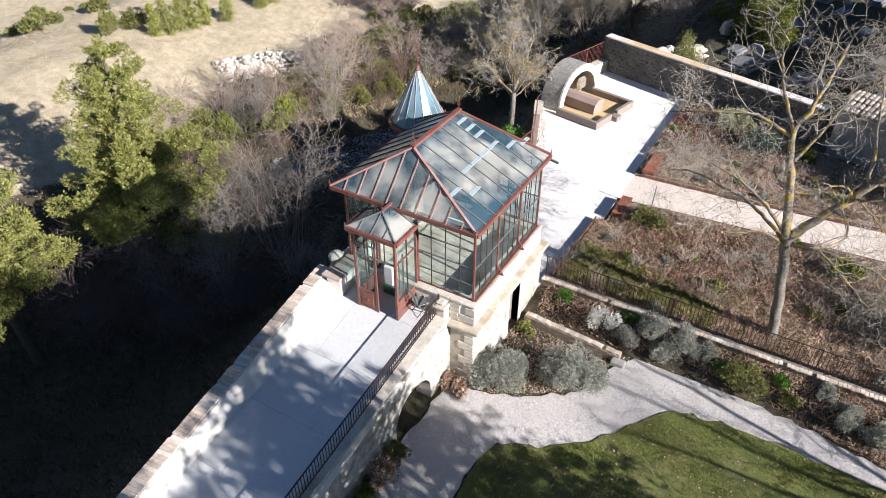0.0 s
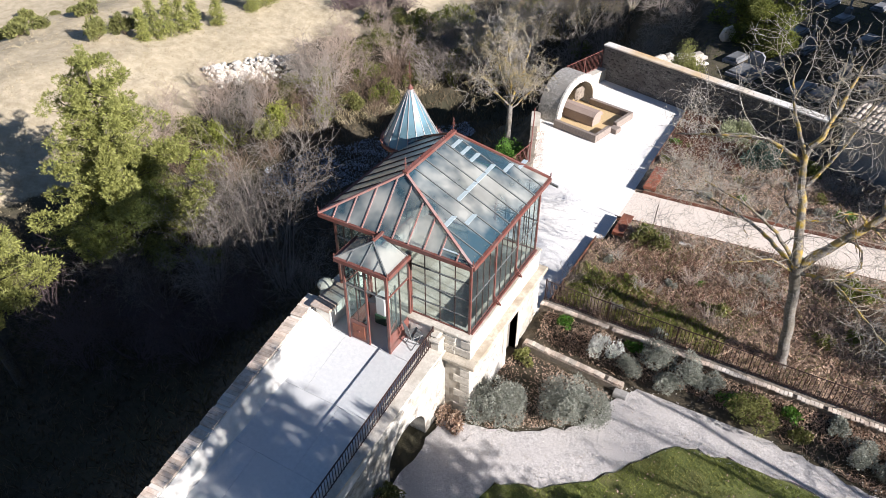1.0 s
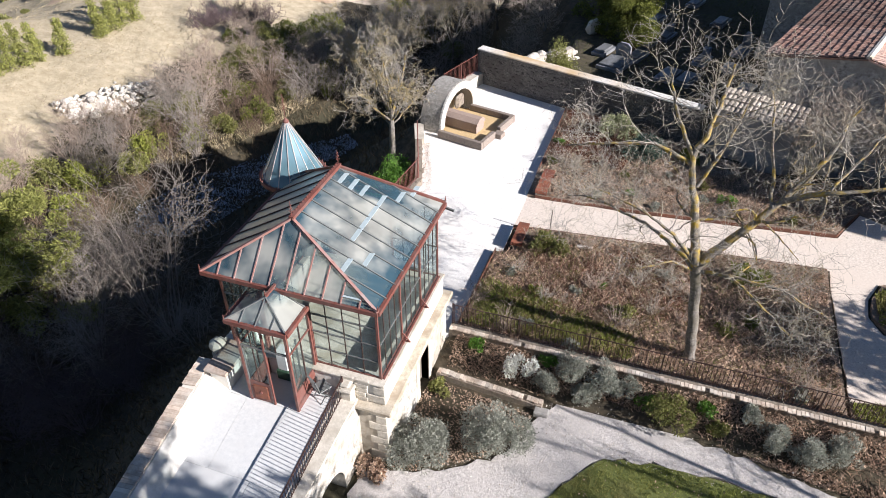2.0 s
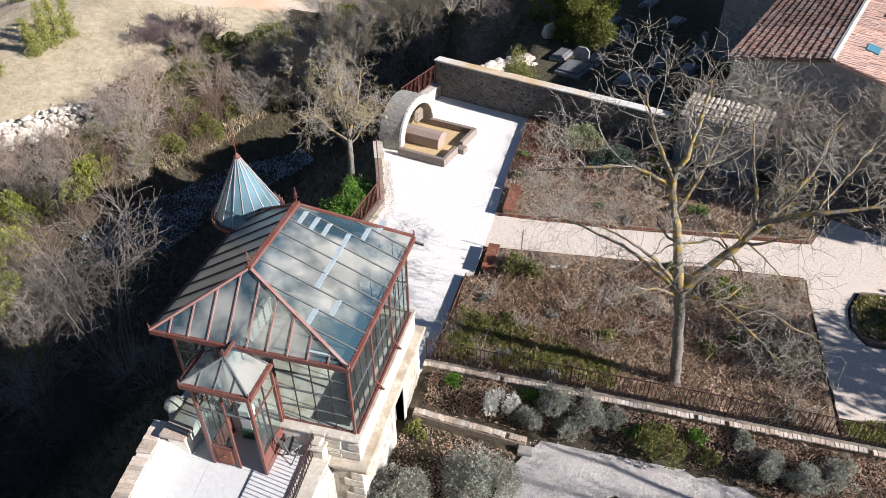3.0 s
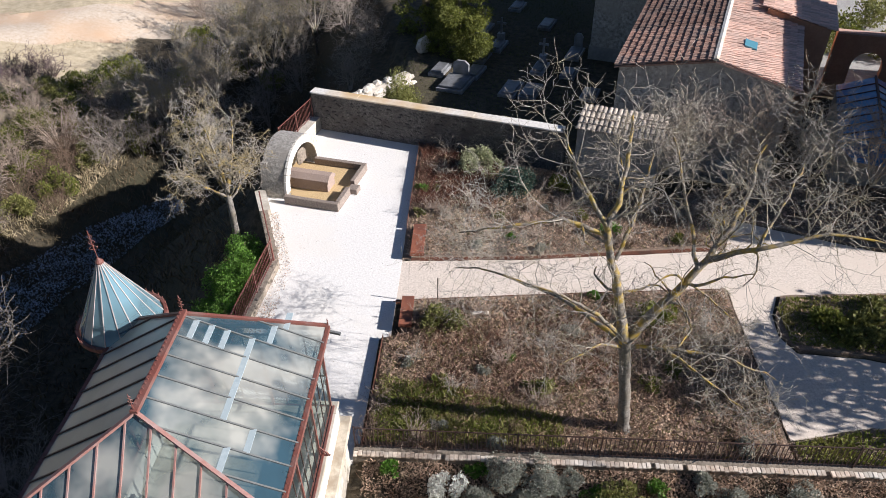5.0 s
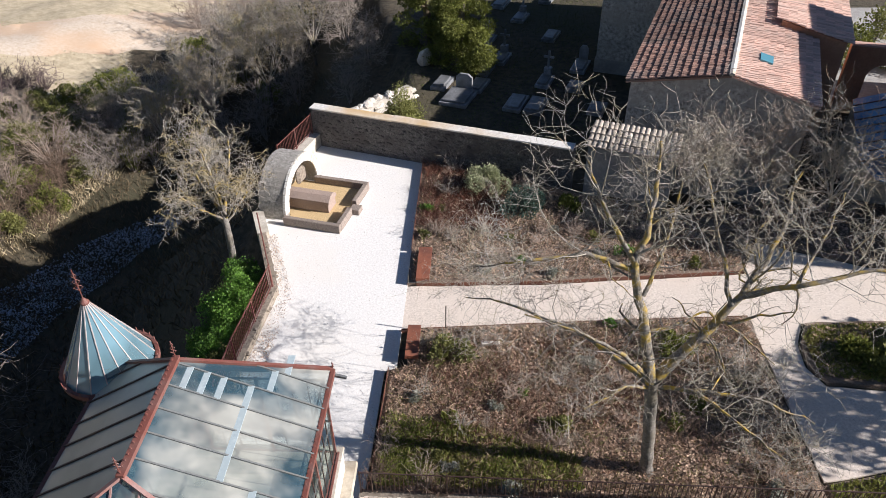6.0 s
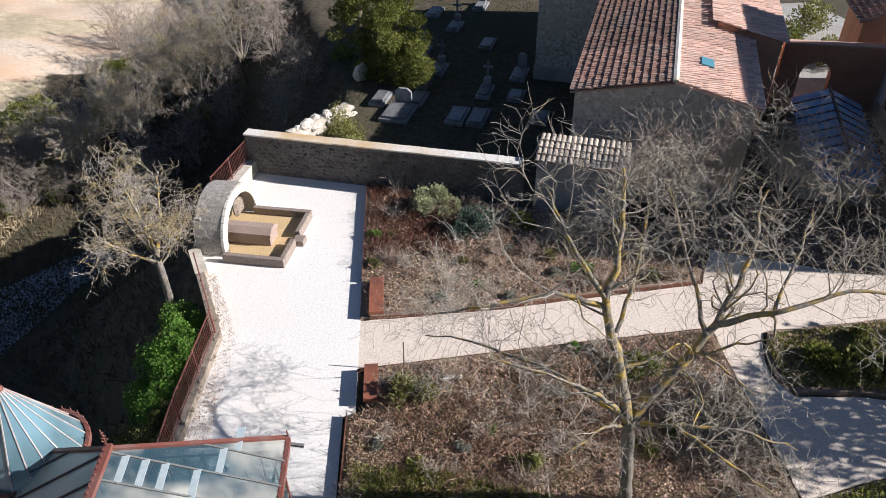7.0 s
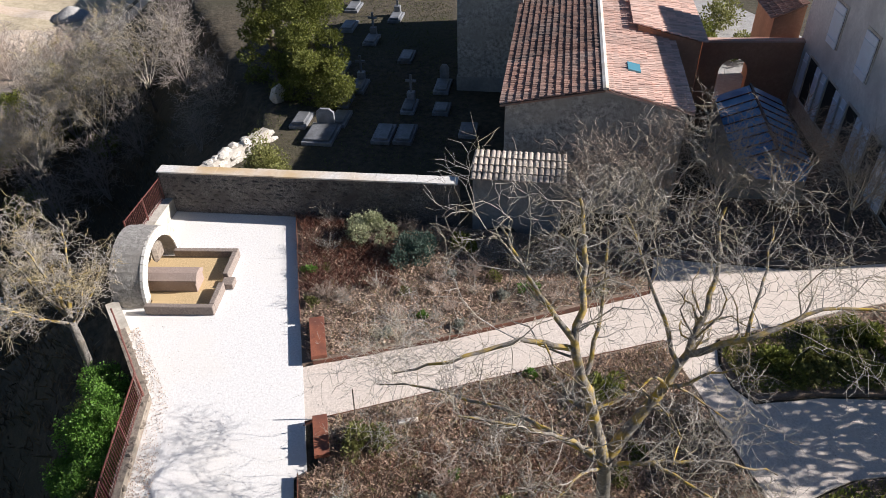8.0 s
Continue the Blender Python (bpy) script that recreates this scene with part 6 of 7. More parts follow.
# scrub and stones at the foot of the retaining wall
for i, (x, y, r, h, mt) in enumerate(((-0.5, -0.45, 0.4, 0.5, M_dry), (-0.45, -3.6, 0.4, 0.7, M_olive), (-0.4, -4.4, 0.45, 0.8, M_dry), (-0.35, -5.2, 0.4, 0.6, M_cypress), (-0.5, -6.1, 0.4, 0.7, M_dry), (-0.1, -5.9, 0.35, 0.4, M_redstalk))):
    leafy_shrub("wall_plant", x, y, GARDEN, r, h, mt, "half-dead wild plant at the retaining wall's foot", 130 + i, 1500, 0.04, "plant", 9)
# green and yellowish scrub on the far bank of the dell
for i, (x, y, r, h, mt) in enumerate(((-24.6, 24.0, 1.6, 2.4, M_olive), (-25.6, 15.2, 1.5, 2.2, M_yellowleaf), (-24.2, 12.6, 1.3, 1.8, M_yellowleaf), (-25.3, 9.6, 1.3, 1.6, M_olive), (-23.4, 22.6, 1.0, 1.6, M_yellowleaf), (-21.5, 9.0, 0.8, 1.2, M_olive), (-26, 22.5, 1.4, 1.8, M_olive), (-21.5, 27.5, 1.2, 1.8, M_cypress), (-18.5, 32.5, 1.5, 2.2, M_cypress), (-15, 35, 1.6, 2.2, M_olive), (-27, 14, 1.6, 2.0, M_olive), (-24, 5.0, 1.5, 1.8, M_olive), (-24.6, 18.2, 1.1, 1.3, M_olive), (-16.5, 50.5, 1.7, 3.2, M_yellowleaf), (-14, 53.5, 1.8, 3.4, M_olive), (-19.5, 49, 1.5, 2.6, M_yellowleaf), (-11.5, 51, 1.5, 3.0, M_olive), (-18.5, 41, 1.3, 2.0, M_yellowleaf), (-15.5, 44.5, 1.6, 2.4, M_olive), (-12, 42, 1.2, 1.8, M_cypress), (-24.3, 37.5, 1.5, 1.8, M_cypress), (-23.2, 40.0, 1.6, 2.0, M_cypress), (-22.6, 41.5, 1.2, 1.8, M_yellowleaf), (-25.5, 36.0, 1.3, 1.7, M_olive), (-23.5, 34.5, 1.5, 1.6, M_cypress), (-24.8, 31.5, 1.4, 1.5, M_olive), (-22.0, 33.0, 1.6, 1.8, M_cypress), (-21.2, 30.5, 1.0, 1.3, M_olive), (-25.8, 27.5, 1.2, 1.5, M_cypress), (-22.8, 25.2, 1.1, 1.2, M_olive), (-25.0, 20.5, 1.2, 1.5, M_yellowleaf), (-23.6, 28.6, 1.4, 1.5, M_cypress), (-25.6, 30.0, 1.3, 1.4, M_cypress), (-24.2, 33.2, 1.3, 1.5, M_olive), (-26.6, 33.8, 1.2, 1.3, M_cypress), (-20.6, 36.0, 1.4, 1.7, M_cypress), (-26.2, 23.2, 1.2, 1.3, M_cypress), (-20.0, 38.6, 1.3, 1.6, M_yellowleaf))):
    x, y, k = stretch(x, y)
    leafy_shrub("wild_shrub", x, y, land_z(x, y) - 0.1, r * k, h * k, mt, "wild evergreen scrub on the dell's far bank", 110 + i, 3400, 0.09, lumps=14)


def conifer(name, x, y, h, r, material, label, seed, n=9000, size=0.16, taper=0.75, base=0.08, tuft=1.0, length=2.2):
    """An evergreen with a trunk, limbs and tufts of needles at their ends."""
    rnd = random.Random(seed)
    z = land_z(x, y)
    t = empty(name, x, y, z - 0.1)
    tr = Tubes()
    pts, rad, _ = wander(rnd, Vector((0, 0, 0)), Vector((0, 0, 1)), h * 0.95, h * 0.022, h * 0.004, 10, 0.03, 0.05)
    tr.add(pts, rad, 8)
    tr.make("trunk", M_bark, t)
    li, blobs = Tubes(), []
    k = int((46 * (r / 3.0) ** 0.5 + 10) / tuft)
    for i in range(k):
        f = base + (1 - base) * (i + rnd.random()) / k
        out = r * (1 - f ** 1.6) ** taper * rnd.uniform(0.55, 1.15) + 0.15
        a = i * 2.4 + rnd.uniform(-0.4, 0.4)
        p = pts[min(len(pts) - 1, int(f * len(pts)))]
        d = Vector((math.cos(a), math.sin(a), rnd.uniform(0.0, 0.45)))
        bp, br, _ = wander(rnd, p, d.normalized(), out, 0.05 * h / 10, 0.012, 4, 0.08, 0.05)
        li.add(bp, br, 4)
        for q in (1.0, 0.7, 0.42):
            c = bp[0].lerp(bp[-1], q) if q < 1 else bp[-1]
            s = tuft * (out * rnd.uniform(0.2, 0.3) + 0.18)
            blobs.append((c.x + rnd.gauss(0, s * 0.4), c.y + rnd.gauss(0, s * 0.4), c.z + rnd.gauss(0, s * 0.3), s, s, s * 0.7))
    li.make("branchwork", M_bark, t, kind="stuff")
    v, f = leaf_cloud(rnd, blobs, n, size, length=length)
    raw("crown", v, f, material, t)
    return tagged(t, label, "tree")


conifer("pine_tree", -24.9, 7.1, 13.8, 4.1, M_pine, "large spreading pine tree on the far side of the dell", 201, 120000, 0.055, 0.65, 0.18, 0.45, 3.0)
conifer("pine_tree", -24.2, -2.0, 13.6, 3.7, M_pine, "bushy yellow-green pine on the dell's bank", 202, 90000, 0.055, 0.5, 0.38, 0.45, 3.0)
conifer("cypress_tree", 1.9, 36.0, 12.5, 1.7, M_cypress, "tall dense dark cypress in the cemetery", 203, 80000, 0.06, 0.35, 0.03)
conifer("cypress_tree", -0.2, 39.5, 14.0, 1.6, M_cypress, "tall dark cypress in the cemetery", 204, 30000, 0.08, 0.4, 0.05)
for i, (x, y, h) in enumerate(((-37.7, 20.8, 2.4), (-37.4, 21.8, 3.2), (-37.0, 22.6, 3.5), (-36.6, 23.4, 3.0), (-36.4, 24.5, 2.7), (-35.8, 26.1, 2.5), (-35.2, 29.4, 2.6), (-35.0, 30.4, 3.4), (-34.7, 31.2, 3.6), (-34.4, 32.2, 3.0))):
    x, y, k = stretch(x, y)
    conifer("young_conifer", x, y, h * k, 0.5, M_pine, "young conifer at the edge of the meadow", 210 + i, 2400, 0.075, 0.9, 0.02, 0.6)
for i, (x, y, r, h) in enumerate(((-39.8, 18.6, 1.2, 2.0), (-39.6, 20.7, 1.1, 2.2))):
    x, y = far(x, y)
    leafy_shrub("meadow_bush", x, y, land_z(x, y), r, h, M_olive, "round olive-green bush at the meadow's edge", 240 + i, 3000, 0.09, lumps=12)
# low tufts of scrub on the slope beyond the meadow
r_scrub = random.Random(88)
tuft_kind = leafy_shrub("scrub_tuft", 0, 0, -60, 0.9, 0.9, M_olive, "low round tuft of scrub on the far slope", 250, 700, 0.11, lumps=8)
for i in range(70):
    x, y = far(r_scrub.uniform(-78, -43), r_scrub.uniform(6, 50))
    q = r_scrub.uniform(0.6, 1.5)
    m = pose(x, y, land_z(x, y) - 0.05, 0, 0, r_scrub.uniform(0, 360)) @ Matrix.Diagonal((q, q, q * r_scrub.uniform(0.7, 1.1), 1))
    ob = copy_thing(tuft_kind, m) if i else tuft_kind
    ob.matrix_basis = m
    tagged(ob, group="scrub of the far slope")
# evergreens in the yard behind the ochre wall
for i, (x, y, r, h) in enumerate(((23.4, 35.5, 1.3, 1.8), (25.6, 37.0, 1.5, 2.2), (28.0, 35.2, 1.4, 1.8), (24.5, 40.5, 1.8, 2.6), (28.5, 40, 1.8, 2.4))):
    leafy_shrub("garden_shrub", x, y, -2.4, r, h, M_cypress if i % 2 else M_olive, "dark evergreen shrub in the back yard", 160 + i, 1800, 0.1, lumps=12)
# small bushy trees near the chapel
for i, (x, y, h, sd) in enumerate(((14.4, 18.4, 3.9, 301), (16.8, 18.1, 4.2, 302), (19.2, 18.0, 3.8, 303), (11.9, 18.7, 3.4, 304), (21.8, 16.9, 3.6, 305))):
    rr = random.Random(sd)
    bare_tree("bare_tree", x, y, COURT, [([(0, 0, 0), (rr.uniform(-0.1, 0.1), 0, h * 0.3)], 0.1, 0.075)] + [
        ([(0, 0, h * 0.28), (math.cos(a) * h * 0.12, math.sin(a) * h * 0.12, h * 0.55), (math.cos(a) * h * 0.26, math.sin(a) * h * 0.26, h * 0.95)], 0.05, 0.012) for a in [rr.uniform(0, 0.8) + k * 1.25 for k in range(5)]],
        sd, "bare young tree with dense pale twigs near the chapel", M_palewood, M_palewood if i in (1, 4) else M_twigbrown, (5.2, 5.2, 4.6), 0.8, 0.25, 3, 0.02, "trees by the chapel", 0.0072, 0.3)
# unseen trees, added east of the walk to shade terrace, gravel and lawn
conifer("garden_tree", 15.0, -8.7, 15.0, 4.1, M_cypress, "unseen tall evergreen added south-east of the lawn to cast shade", 221, 24000, 0.13, 0.5, 0.16)
conifer("garden_tree", 17.0, -4.9, 10.0, 2.7, M_cypress, "unseen evergreen added east of the lawn to cast shade", 224, 6500, 0.13, 0.5, 0.3)
conifer("garden_tree", 13.5, -13.5, 14.5, 4.4, M_cypress, "unseen tall evergreen added south-east of the lawn to cast shade", 222, 22000, 0.13, 0.5, 0.2)
conifer("garden_tree", 25.0, 7.2, 8.5, 3.0, M_cypress, "unseen evergreen added east of the hedge to cast shade", 223, 9000, 0.13, 0.5, 0.1)
bare_tree("bare_tree", 20.5, 0.5, GARDEN, [([(0, 0, 0), (0, 0.1, 3)], 0.22, 0.16), ([(0, 0.1, 3), (-1, 0.6, 6), (-1.6, 1, 9)], 0.12, 0.03), ([(0, 0.1, 3), (0.8, -0.6, 6), (1.5, -1, 9)], 0.12, 0.03), ([(0, 0.1, 3), (0.1, 1.4, 5.5), (0.2, 2.6, 8)], 0.1, 0.03), ([(0, 0.1, 3), (-0.2, -1.4, 5.5), (-0.4, -2.4, 8)], 0.1, 0.03)],
          231, "unseen tall bare tree added east of the garden to cast shade", M_bark, M_twig, (4.0, 5.0, 5.0), 0.9, 0.15, 3)


# ---- leaf litter, dry stalks and grass ----
def litter(name, area, z, n, material, label, seed, kind_of="leaf", size=0.05, height=0.25, z_at=None):
    rnd = random.Random(seed)
    xs_, ys_ = [p[0] for p in area], [p[1] for p in area]

    def inside(x, y):
        c = False
        for (ax, ay), (bx, by) in zip(area, area[1:] + area[:1]):
            if (ay > y) != (by > y) and x < ax + (bx - ax) * (y - ay) / (by - ay):
                c = not c
        return c

    v, f = [], []
    while n > 0:
        x, y = rnd.uniform(min(xs_), max(xs_)), rnd.uniform(min(ys_), max(ys_))
        n -= 1
        if not inside(x, y):
            continue
        dens = 0.5 + 0.9 * noise.noise(Vector((x * 0.7, y * 0.7, seed)))
        if rnd.random() > dens + 0.25:
            continue
        zz = z_at(x, y) if z_at else z
        i = len(v)
        a = rnd.uniform(0, 6.283)
        if kind_of == "leaf":
            s = size * rnd.uniform(0.6, 1.5)
            c, d = math.cos(a) * s, math.sin(a) * s
            t = rnd.uniform(0.0, 0.05)
            v += [(x - c, y - d, zz + t), (x + d * 0.6, y - c * 0.6, zz + t + rnd.uniform(0, s)), (x + c, y + d, zz + t + rnd.uniform(0, s)), (x - d * 0.6, y + c * 0.6, zz + t + rnd.uniform(0, s * 0.6))]
            f.append((i, i + 1, i + 2, i + 3))
        else:
            hh = height * rnd.uniform(0.4, 1.2)
            w = size * rnd.uniform(0.5, 1.2)
            lx, ly = rnd.gauss(0, 0.5) * hh, rnd.gauss(0, 0.5) * hh
            c, d = math.cos(a) * w, math.sin(a) * w
            v += [(x - c, y - d, zz), (x + c, y + d, zz), (x + lx * 0.5 + c * 0.5, y + ly * 0.5 + d * 0.5, zz + hh * 0.6), (x + lx, y + ly, zz + hh)]
            f.append((i, i + 1, i + 2, i + 3))
    ob = raw(name, v, f, material)
    return tagged(ob, label, "ground cover", kind="stuff")


S_BED = [(0.4, 5.45), (0.5, 9.7), (1.1, 10.0), (1.1, 11.55), (4.4, 11.85), (8.1, 12.2), (12.2, 12.5), (12.25, 5.45)]
N_BED = [(0.75, 14.15), (5.5, 14.4), (12.7, 15.2), (13.6, 17.0), (11.3, 18.5), (0.75, 22.6)]
BANK = [(0.4, 3.9), (0.4, 5.0), (15.5, 4.85), (15.5, 2.5), (11.6, 3.1), (7.3, 3.9), (4.8, 4.2), (3.8, 3.7)]
litter("leaf_litter", S_BED, COURT + 0.1, 80000, M_dry, "brown fallen leaves covering the bed", 401, "leaf", 0.04)
litter("leaf_litter", N_BED, COURT + 0.1, 60000, M_dry, "brown fallen leaves covering the bed", 402, "leaf", 0.038)
litter("leaf_litter", BANK, 0, 40000, M_dry, "brown fallen leaves on the garden bank", 403, "leaf", 0.032, z_at=land_z)
litter("leaf_litter", [(-0.3, -0.25), (0.1, 3.4), (3.5, 3.0), (3.2, 1.9), (2.6, 1.1), (1.8, 0.55), (0.8, -0.05)], GARDEN - 0.05, 7000, M_dry, "brown fallen leaves at the pavilion's foot", 404, "leaf", 0.03)
litter("dry_stalks", S_BED, COURT + 0.1, 16000, M_dry, "dead brown stalks of perennials", 405, "stalk", 0.008, 0.3)
litter("dry_stalks", N_BED, COURT + 0.1, 9000, M_dry, "dead brown stalks of perennials", 406, "stalk", 0.008, 0.3)
litter("olive_stalks", S_BED, COURT + 0.1, 9000, M_olive, "yellowish green shoots among the dead leaves", 415, "stalk", 0.012, 0.2)
litter("olive_stalks", N_BED, COURT + 0.1, 5000, M_olive, "yellowish green shoots among the dead leaves", 416, "stalk", 0.012, 0.18)
litter("russet_stalks", [(0.8, 17.5), (0.8, 22.4), (4.5, 21.0), (4.2, 17.2)], COURT + 0.1, 9000, M_redstalk, "dead russet-brown perennials near the wall", 408, "stalk", 0.012, 0.32)
litter("russet_stalks", [(1.5, 6.5), (1.5, 11), (8, 11.5), (8, 8)], COURT + 0.1, 7000, M_redstalk, "dead russet-brown perennials in the bed", 409, "stalk", 0.010, 0.26)
litter("dry_stalks", BANK, 0, 11000, M_dry, "dead brown stalks on the garden bank", 407, "stalk", 0.010, 0.3, z_at=land_z)
LAWN = [(1.6, -7), (1.65, -3.9), (1.6, -2.2), (1.85, -1.75), (2.95, -1.2), (4.1, -0.32), (4.85, 0.8), (5.85, 2.0), (7.6, 2.3), (11.6, 2.2), (15, 1.2), (15, -7)]
litter("lawn_grass", LAWN, GARDEN + 0.03, 120000, M_grass, "short green lawn grass with fallen leaves", 410, "stalk", 0.011, 0.08)
litter("green_grass", [(0.5, 5.6), (0.5, 8.0), (3.0, 7.6), (6.0, 6.6), (6.0, 5.6)], COURT + 0.1, 17000, M_grass, "patch of green grass in the bed", 411, "stalk", 0.03, 0.2)
litter("green_grass", [(12.5, 5.4), (12.55, 6.05), (15, 6.6), (20, 6.2), (25, 5.3), (16, 5.35)], COURT + 0.05, 9000, M_grass, "strip of green grass along the garden wall", 430, "stalk", 0.03, 0.14)
litter("green_grass", [(13.8, 10.0), (13.8, 11.6), (14.3, 12.2), (19, 12.5), (19, 9.2), (16, 9.7)], COURT + 0.08, 20000, M_grass, "patch of green grass in the bed", 414, "stalk", 0.03, 0.14)
litter("leaf_litter", [(13.8, 10.0), (14.2, 12.2), (22, 12.8), (22, 8.4), (18, 9.3)], COURT + 0.08, 12000, M_dry, "brown fallen leaves under the hedge", 412, "leaf", 0.06)
litter("leaf_litter", [(14.2, 17.2), (18.7, 15.4), (24, 15.1), (24, 19), (16, 20), (11.8, 18.8)], COURT + 0.06, 12000, M_dry, "brown fallen leaves near the chapel", 413, "leaf", 0.06)



# dead perennials and low evergreen plants in the beds
def clump_kind(name, seed, material, label, h, n, lean):
    rnd = random.Random(seed)
    tb = Tubes()
    for _ in range(n):
        a = rnd.uniform(0, 6.283)
        o = rnd.uniform(0.1, lean)
        p = Vector((math.cos(a) * 0.1 * rnd.random(), math.sin(a) * 0.1 * rnd.random(), 0))
        pts, rad, _ = wander(rnd, p, Vector((math.cos(a) * o, math.sin(a) * o, 1)).normalized(), h * rnd.uniform(0.6, 1.15), 0.006, 0.004, 3, 0.14, 0.0)
        tb.add(pts, rad, 3)
        for _ in range(3):
            q = pts[rnd.randrange(1, 4)]
            sp, sr, _ = wander(rnd, q, Vector((rnd.gauss(0, 1), rnd.gauss(0, 1), rnd.uniform(0, 1))).normalized(), h * 0.35, 0.004, 0.003, 2, 0.2, 0.0)
            tb.add(sp, sr, 3)
    t = empty(name, 0, 0, -60)
    tb.make("foliage", material, t)
    return tagged(t, label, "plant")


def in_bed(rnd, area):
    xs_, ys_ = [p[0] for p in area], [p[1] for p in area]
    while True:
        x, y = rnd.uniform(min(xs_), max(xs_)), rnd.uniform(min(ys_), max(ys_))
        c = False
        for (ax, ay), (bx, by) in zip(area, area[1:] + area[:1]):
            if (ay > y) != (by > y) and x < ax + (bx - ax) * (y - ay) / (by - ay):
                c = not c
        if c:
            return x, y


rb = random.Random(515)
for k, (area, z, kinds) in enumerate(((S_BED, COURT + 0.1, 30), (N_BED, COURT + 0.1, 34))):
    for seed, mt, label, h, n, lean in ((521, M_beigetwig, "pale dead perennial stalks in the bed", 0.55, 26, 0.9), (522, M_twigdark, "dark brown dead perennial clump in the bed", 0.45, 30, 1.2), (523, M_palewood, "bleached dead shrub stalks in the bed", 0.7, 16, 0.8)):
        thing = clump_kind("dead_perennial", seed + 10 * k, mt, label, h, n, lean)
        for i in range(kinds // 2):
            x, y = in_bed(rb, area)
            s = rb.uniform(0.7, 1.5)
            m = pose(x, y, z - 0.02, 0, 0, rb.uniform(0, 360)) @ Matrix.Diagonal((s, s, s * rb.uniform(0.7, 1.1), 1))
            ob = thing if i == 0 else copy_thing(thing, m)
            ob.matrix_basis = m
            tagged(ob, group="dead perennials of the beds")
for i in range(26):
    x, y = in_bed(rb, N_BED if i % 2 else S_BED)
    mt = (M_silver, M_olive, M_cypress, M_green, M_silver)[i % 5]
    r = rb.uniform(0.18, 0.42)
    leafy_shrub("low_plant", x, y, COURT + 0.1, r, r * rb.uniform(0.8, 1.2), mt, ("low grey-leaved plant among dead leaves", "low olive-green plant among dead leaves", "low dark green plant among dead leaves", "low bright green plant among dead leaves", "low grey-leaved plant among dead leaves")[i % 5], 540 + i, 650, 0.04, "plant", 7)
# ---- cemetery ----
def grave(x, y, w, l, kind_of, label, turn=-19, h=0.35):
    t = empty("grave", x, y, CEMETERY, turn)
    part("kerb_slab", block(-w / 2, w / 2, -l / 2, l / 2, 0, h * 0.6, 0.02), M_marble, t)
    part("ledger", block(-w / 2 + 0.12, w / 2 - 0.12, -l / 2 + 0.12, l / 2 - 0.3, h * 0.604, h, 0.03), M_marble, t)
    if kind_of == "stele":
        part("headstone", loft([[(-w * 0.3, q, h * 0.604), (w * 0.3, q, h * 0.604), (w * 0.3, q, 0.95), (w * 0.15, q, 1.15), (-w * 0.15, q, 1.15), (-w * 0.3, q, 0.95)] for q in (l / 2 - 0.26, l / 2 - 0.1)]), M_marble, t)
    elif kind_of == "cross":
        part("pedestal", block(-0.22, 0.22, l / 2 - 0.45, l / 2 - 0.05, h * 0.604, 0.75, 0.03), M_marble, t)
        bm = block(-0.06, 0.06, l / 2 - 0.3, l / 2 - 0.2, 0.75, 1.75)
        box(bm, -0.3, 0.3, l / 2 - 0.3, l / 2 - 0.2, 1.32, 1.45)
        part("cross", bm, M_marble, t)
    return tagged(t, label, "grave", "graves of the cemetery")


rg = random.Random(9)
for x, y, w, l, k in ((2.0, 31.6, 1.6, 2.2, "stele"), (3.1, 33.2, 0.9, 1.8, "slab"), (5.2, 30.9, 1.0, 2.0, "slab"), (6.3, 30.6, 1.0, 2.0, "slab"), (8.7, 33.1, 0.9, 1.4, "slab"), (9.6, 30.3, 0.9, 1.5, "slab"), (9.3, 36.0, 0.9, 1.9, "stele"), (7.0, 33.8, 0.8, 1.7, "cross"),
                      (4.5, 37.2, 0.9, 1.8, "cross"), (3.6, 40.2, 0.9, 1.9, "stele"), (6.0, 44.5, 0.9, 1.8, "cross"), (4.7, 47.5, 1.0, 2.0, "slab"), (8.2, 48.5, 0.9, 1.9, "cross"), (5.4, 51.5, 1.0, 2.0, "stele"), (7.9, 41.0, 0.9, 1.9, "slab"), (3.5, 35.4, 0.8, 1.6, "stele"), (1.0, 33.5, 0.9, 1.8, "slab")):
    grave(x, y, w, l, k, "grey stone grave with an upright headstone" if k == "stele" else ("grey stone grave with a cross" if k == "cross" else "flat grey stone grave slab"))
litter("cemetery_grass", [(-2.5, 26), (1.5, 60), (14, 60), (9, 24)], CEMETERY, 26000, M_shadegrass, "short green grass between the graves, darkened in colour for shade", 420, "stalk", 0.03, 0.09)


def rock_mesh(seed, name="stone", material=None):
    rnd = random.Random(seed)
    bm = bmesh.new()
    bmesh.ops.create_icosphere(bm, subdivisions=1, radius=0.5)
    for v in bm.verts:
        v.co *= rnd.uniform(0.75, 1.15)
        v.co.z *= 0.75
    me = bpy.data.meshes.new(name)
    bm.to_mesh(me)
    bm.free()
    me.materials.append(material or M_rock)
    return me


rocks = [rock_mesh(i) for i in range(4)]
ruin = empty("ruined_wall", -4.4, 27.6, CEMETERY - 0.4)
tagged(ruin, "broken pale rubble wall at the cemetery's edge", "wall", kind="structure")
for i in range(150):
    f = rg.random()
    lvl = rg.randrange(4)
    s = rg.uniform(0.4, 0.65)
    ob = new("stone", rocks[i % 4])
    ob.parent = ruin
    ob.matrix_basis = pose(3.8 * f + rg.uniform(-0.15, 0.15), 4.3 * f + rg.uniform(-0.15, 0.15), 0.1 + lvl * 0.36 * (0.6 + 0.4 * math.sin(f * 3.1)), rg.uniform(0, 30), rg.uniform(0, 30), rg.uniform(0, 360)) @ Matrix.Diagonal((s, s, s, 1))
